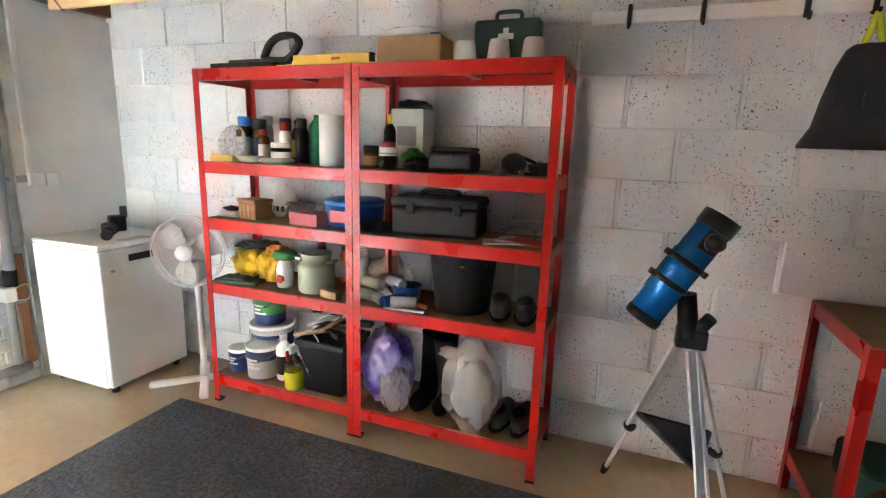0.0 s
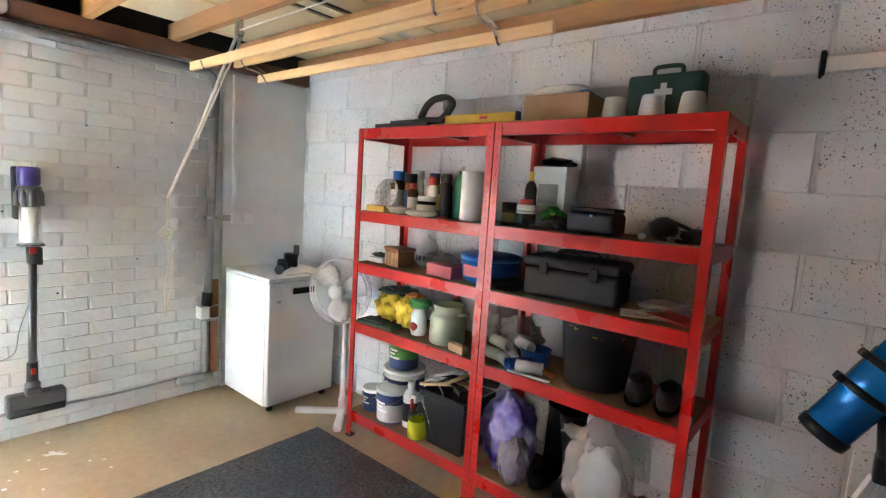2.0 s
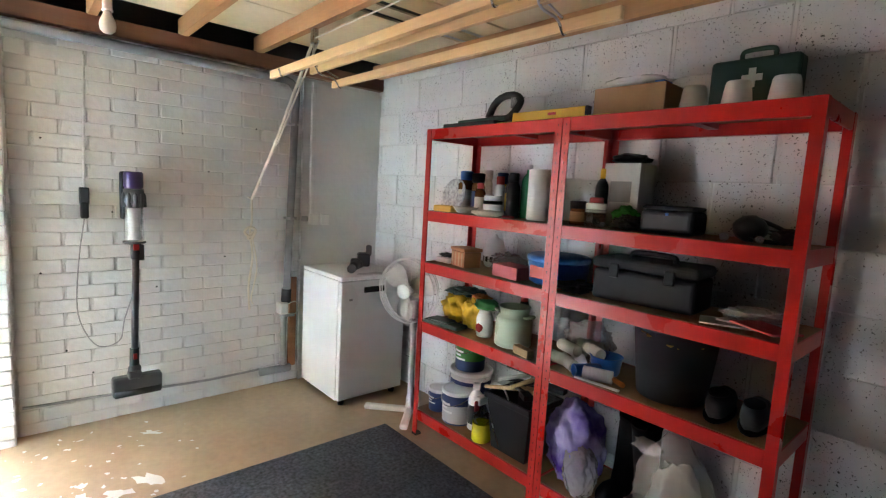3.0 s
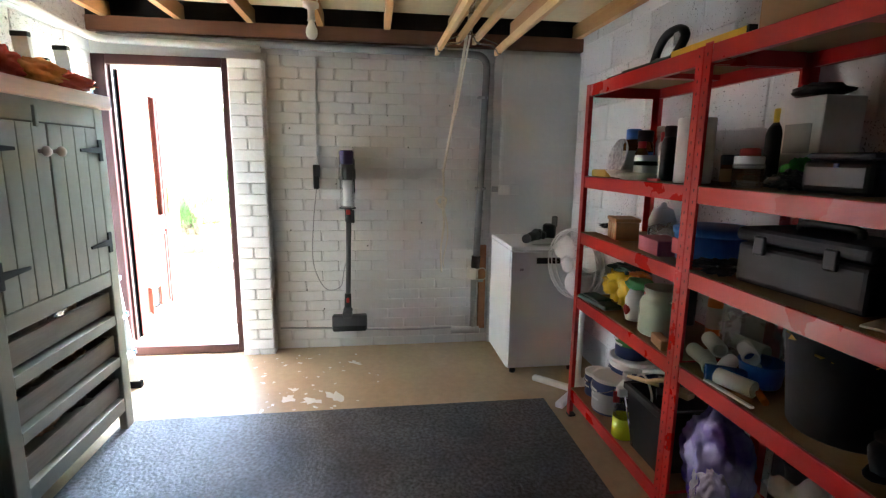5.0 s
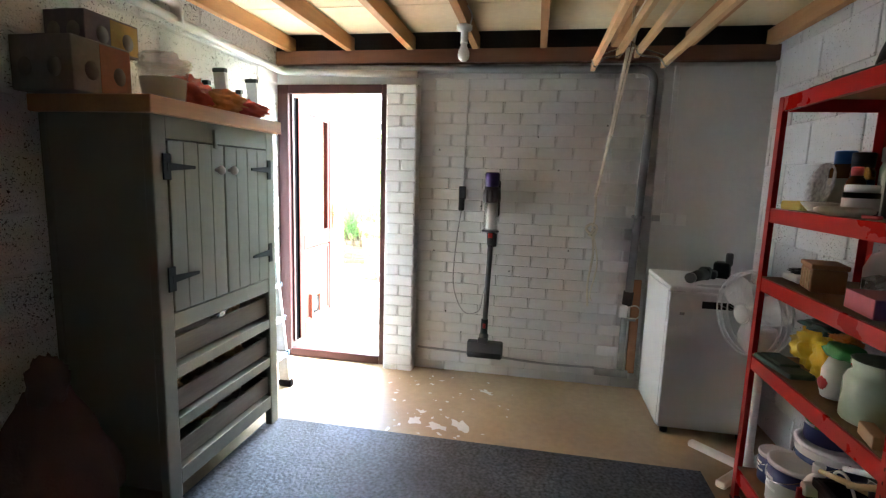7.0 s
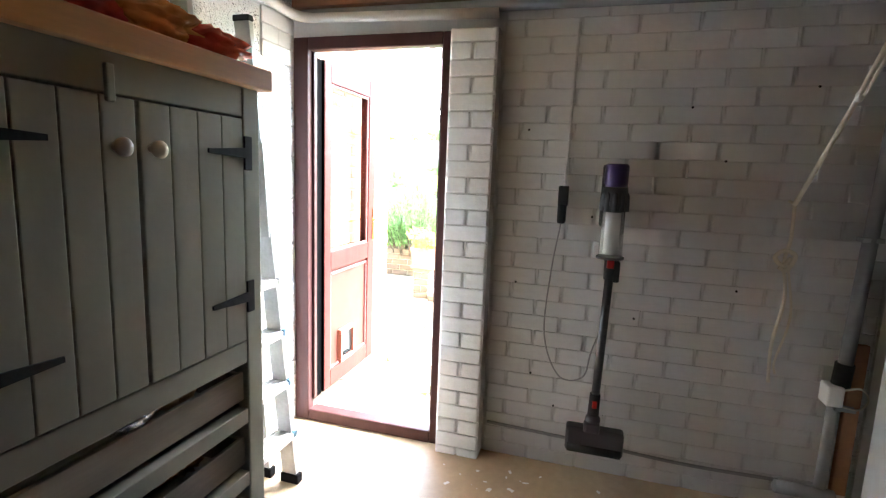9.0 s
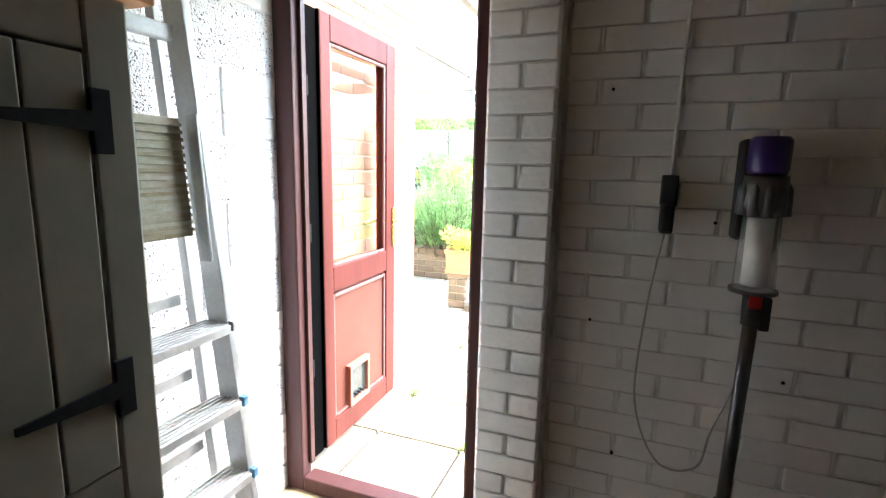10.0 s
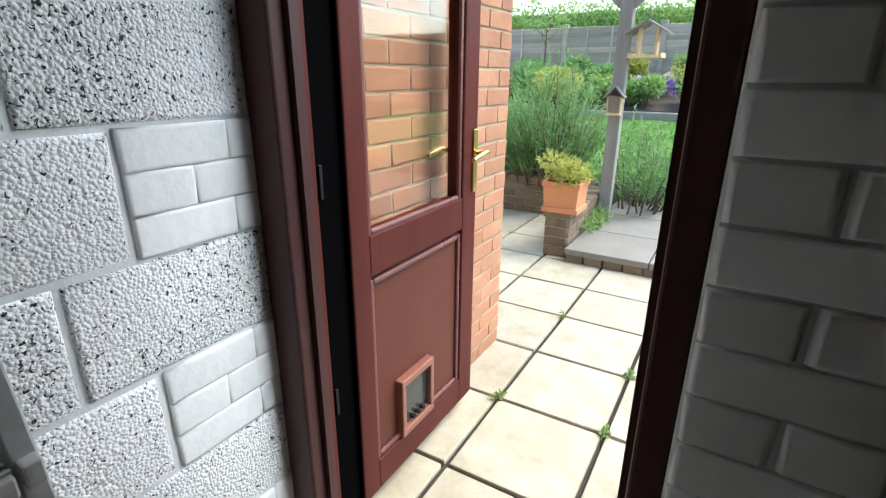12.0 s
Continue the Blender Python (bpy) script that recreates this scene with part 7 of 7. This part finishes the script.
for s in (-1, 1):
    bm = bmn(); bar(bm, (0, 0, 0.27), (0, s * 0.16, 0.175), 0.3, 0.014, (1, 0, 0)); part("roof", bm, GREY_WOOD, bf)
for x in (-0.03, 0.03):
    bm = bmn(); rod(bm, (x, 0, 0.24), (x, 0, 0.741), 0.0015); part("hanging_wire", bm, STEEL, bf)

# slender young tree in the upper bed
tr = thing("young_tree", "slender young tree with a thin open crown", "tree", (-12.2, -3.4, 1.12))
bm = bmn(); tube(bm, curve_pts([(0, 0, 0), (0.02, 0.02, 0.6), (0.0, 0.0, 1.3)], 6), lambda f: 0.024 * (1.2 - f), 7)
rnd = random.Random(41)
crown = bmn()
for k in range(9):
    a = k * 2.4
    z = 0.75 + 0.07 * k
    e = Vector((0.32 * math.cos(a), 0.32 * math.sin(a), z + 0.3))
    tube(bm, curve_pts([(0, 0, z), (e.x * 0.5, e.y * 0.5, z + 0.1), e], 4), lambda f: 0.009 * (1.2 - f), 5)
    leaves(crown, rnd, e, (0.16, 0.16, 0.13), 70, 0.07, 0.018, 0.2, 0.1)
part("trunk", bm, BARK, tr)
tagged(part("crown", crown, LEAF_MID, tr), kind="stuff")

# fence and hedge
fen = thing("fence", "silvered lap panel fence at the end of the garden", "fence", (-13.2, 0.35, 0.94))
for k in range(-5, 4):
    bm = bmn(); box(bm, -0.05, 0.05, k * 1.85 - 0.05, k * 1.85 + 0.05, 0, 1.36, 0.006); part("post", bm, FENCE_WOOD, fen)
    for r in range(13):
        zc = 0.11 + r * 0.094
        bm = bmn(); box(bm, -0.009, 0.009, k * 1.85 + 0.052, k * 1.85 + 1.798, zc - 0.058, zc + 0.058, 0, Matrix.Translation((0, 0, zc)) @ pose(0, 0, 0, 0, 16, 0) @ Matrix.Translation((0, 0, -zc))); part("board", bm, FENCE_WOOD, fen)
    for u in (0.45, 0.925, 1.4):
        bm = bmn(); box(bm, 0.024, 0.045, k * 1.85 + u - 0.018, k * 1.85 + u + 0.018, 0.05, 1.3, 0.003); part("batten", bm, FENCE_WOOD, fen)
rnd = random.Random(77)
hedge = thing("hedge", "long leafy green hedge behind the fence", "hedge", (-14.3, -1.5, 0.42))
bm = bmn()
for k in range(40):
    leaves(bm, rnd, (rnd.uniform(-0.1, 0.4), -6.5 + k * 0.33, 1.75 + 0.3 * rnd.random()), (0.5, 0.45, 0.55), 650, 0.09, 0.026, 0.2, 0.1)
tagged(part("foliage", bm, LEAF_MID, hedge), kind="stuff")
# solid box in the darker leaf green, added to close gaps between the leaves
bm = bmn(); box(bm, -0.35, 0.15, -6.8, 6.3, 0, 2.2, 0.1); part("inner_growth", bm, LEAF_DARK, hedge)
# grass on the lawn edge
rnd = random.Random(9)
bm = bmn()
for k in range(9000):
    x, y = rnd.uniform(-10.5, -8.0), rnd.uniform(-2.2, 1.0)
    h, a = rnd.uniform(0.025, 0.055), rnd.uniform(0, 6.28)
    w = 0.007
    g = 0.28 + 0.43 * (-7.96 - x) / 2.64
    bm.faces.new([bm.verts.new((x - w * math.cos(a), y - w * math.sin(a), g)), bm.verts.new((x + w * math.cos(a), y + w * math.sin(a), g)), bm.verts.new((x + rnd.uniform(-.03, .03), y + rnd.uniform(-.03, .03), g + h))])
GRASS = surf("grass_blade", (0.12, 0.33, 0.03), rough=0.6, var=0.3, bump=0)
tagged(solid("grass", bm, GRASS, "bright green mown lawn grass", "grass"), kind="stuff")
# door hardware
hnd = thing("handle_set", "", ""); hnd.parent = door
for s, y in ((1, LYB), (-1, LYA)):
    bm = bmn(); box(bm, LX0 + 0.01, LX0 + 0.04, y if s > 0 else y - 0.008, y + 0.008 if s > 0 else y, 0.93, 1.15, 0.003); part("back_plate", bm, BRASS, hnd, "polished brass back plate")
    bm = bmn(); tube(bm, curve_pts([(LX0 + 0.025, y + s * 0.006, 1.07), (LX0 + 0.025, y + s * 0.05, 1.07), (LX0 + 0.05, y + s * 0.056, 1.075), (LX0 + 0.135, y + s * 0.055, 1.06)]), 0.009, 8); part("lever", bm, BRASS, hnd, "polished brass lever")
FLAP_BROWN = surf("flap_brown", (0.24, 0.09, 0.06), rough=0.4, var=0.1)
flap = thing("cat_flap", "", ""); flap.parent = door
c0, c1, z0, z1 = -3.885, -3.695, 0.185, 0.40
for b in ((c0, c1, z0, z0 + 0.025), (c0, c1, z1 - 0.025, z1), (c0, c0 + 0.02, z0 + 0.025, z1 - 0.025), (c1 - 0.02, c1, z0 + 0.025, z1 - 0.025)):
    bm = bmn(); box(bm, b[0], b[1], LYB - 0.02, LYB + 0.012, b[2], b[3], 0.004); part("flap_frame", bm, FLAP_BROWN, flap)
bm = bmn(); box(bm, c0 + 0.02, c1 - 0.02, LYB - 0.016, LYB - 0.008, z0 + 0.025, z1 - 0.025); part("flap_window", bm, plain("smoked_perspex", (0.035, 0.04, 0.04), 0.15), flap, "smoked clear flap")
for k in range(3):
    bm = bmn(); rod(bm, (c0 + 0.06 + k * 0.03, LYB - 0.008, z0 + 0.04), (c0 + 0.06 + k * 0.03, LYB + 0.008, z0 + 0.04), 0.007); part("flap_stud", bm, IRON, flap)

# ---- masonry and paving pieces ----
lay(wall_brick, "brick", (WX, 0.285, 0.0), (0, 1, 0), (1, 0, 0), 1.585, -0.01, TOP, 0.24, 0.0755, 0.0016, 0.006, BRICK_PAINT, 0.004, first=0.215, wob=0.003, head=0.011, bed=0.17)
lay(pillar, "brick", (WX + 0.1, 0.052, 0.0), (0, 1, 0), (1, 0, 0), 0.221, -0.108, 2.05, 0.221, 0.075, 0.006, 0.009, WHITE_PAINT, 0.006, headers=True, wob=0.0025, head=0.009)
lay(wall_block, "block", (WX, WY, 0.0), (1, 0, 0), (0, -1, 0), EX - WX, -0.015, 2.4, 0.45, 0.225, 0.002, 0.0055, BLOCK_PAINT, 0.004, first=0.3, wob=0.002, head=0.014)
odd = lambda u, z: u < 0.265 and int((z + 0.108) / 0.225) % 2 == 1
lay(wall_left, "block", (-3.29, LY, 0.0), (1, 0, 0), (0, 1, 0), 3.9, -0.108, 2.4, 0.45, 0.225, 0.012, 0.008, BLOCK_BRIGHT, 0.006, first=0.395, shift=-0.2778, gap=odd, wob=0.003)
for k in (1, 3, 5, 7, 9):
    lay(wall_left, "brick", (-3.29, LY, 0.0), (1, 0, 0), (0, 1, 0), 0.262, -0.108 + k * 0.225, -0.108 + (k + 1) * 0.225, 0.225, 0.075, 0.002, 0.0095, WHITE_PAINT, 0.003, first=0.06, shift=0.35, wob=0.0012)
lay(house_wall, "brick", (-4.755, -0.875, 0.0), (1, 0, 0), (0, 1, 0), 1.305, 0.0, 2.7, 0.225, 0.075, 0.009, 0.004, HOUSE_BRICK, 0.002)
lay(house_wall, "brick", (-4.755, -0.875, 0.0), (0, -1, 0), (-1, 0, 0), 0.45, 0.0, 2.7, 0.225, 0.075, 0.009, 0.004, HOUSE_BRICK, 0.002)
lay(bed_wall, "brick", (-7.3, -3.2, 0.0), (0, 1, 0), (1, 0, 0), 1.7, 0.0, 0.30, 0.225, 0.075, 0.012, 0.012, OLD_BRICK, 0.005)
lay(pier_wall, "brick", (-6.18, -1.135, 0.0), (0, 1, 0), (1, 0, 0), 0.18, 0.0, 0.30, 0.18, 0.075, 0.012, 0.012, OLD_BRICK, 0.005, headers=True)
lay(pier_wall, "brick", (-7.3, -0.955, 0.0), (1, 0, 0), (0, 1, 0), 1.12, 0.0, 0.30, 0.225, 0.075, 0.012, 0.012, OLD_BRICK, 0.005)
for i in range(11):
    for j in range(-7, 4):
        x1, y0 = -3.39 - i * 0.4535, -0.655 + j * 0.455
        if x1 > -4.8 and y0 < -0.9 and y0 + 0.455 < -0.7:
            continue
        w = 0.45 - 0.014
        key = ("slab", (i * 7 + j * 3) % 5)
        if key not in PIECES:
            rn = random.Random(key[1]); bm = bmn(); box(bm, -w / 2, w / 2, -w / 2, w / 2, -0.022, 0.0, 0.006)
            for v in bm.verts:
                v.co += Vector((rn.uniform(-.002, .002), rn.uniform(-.002, .002), rn.uniform(-.001, .001)))
            PIECES[key] = mesh_of("slab", bm, SLAB)
        ob = new("slab", PIECES[key]); ob.parent = pavement
        ob.matrix_basis = pose(x1 - 0.2265, y0 + 0.2275, 0.0, 0, 0, 90 * ((i + j) % 4))
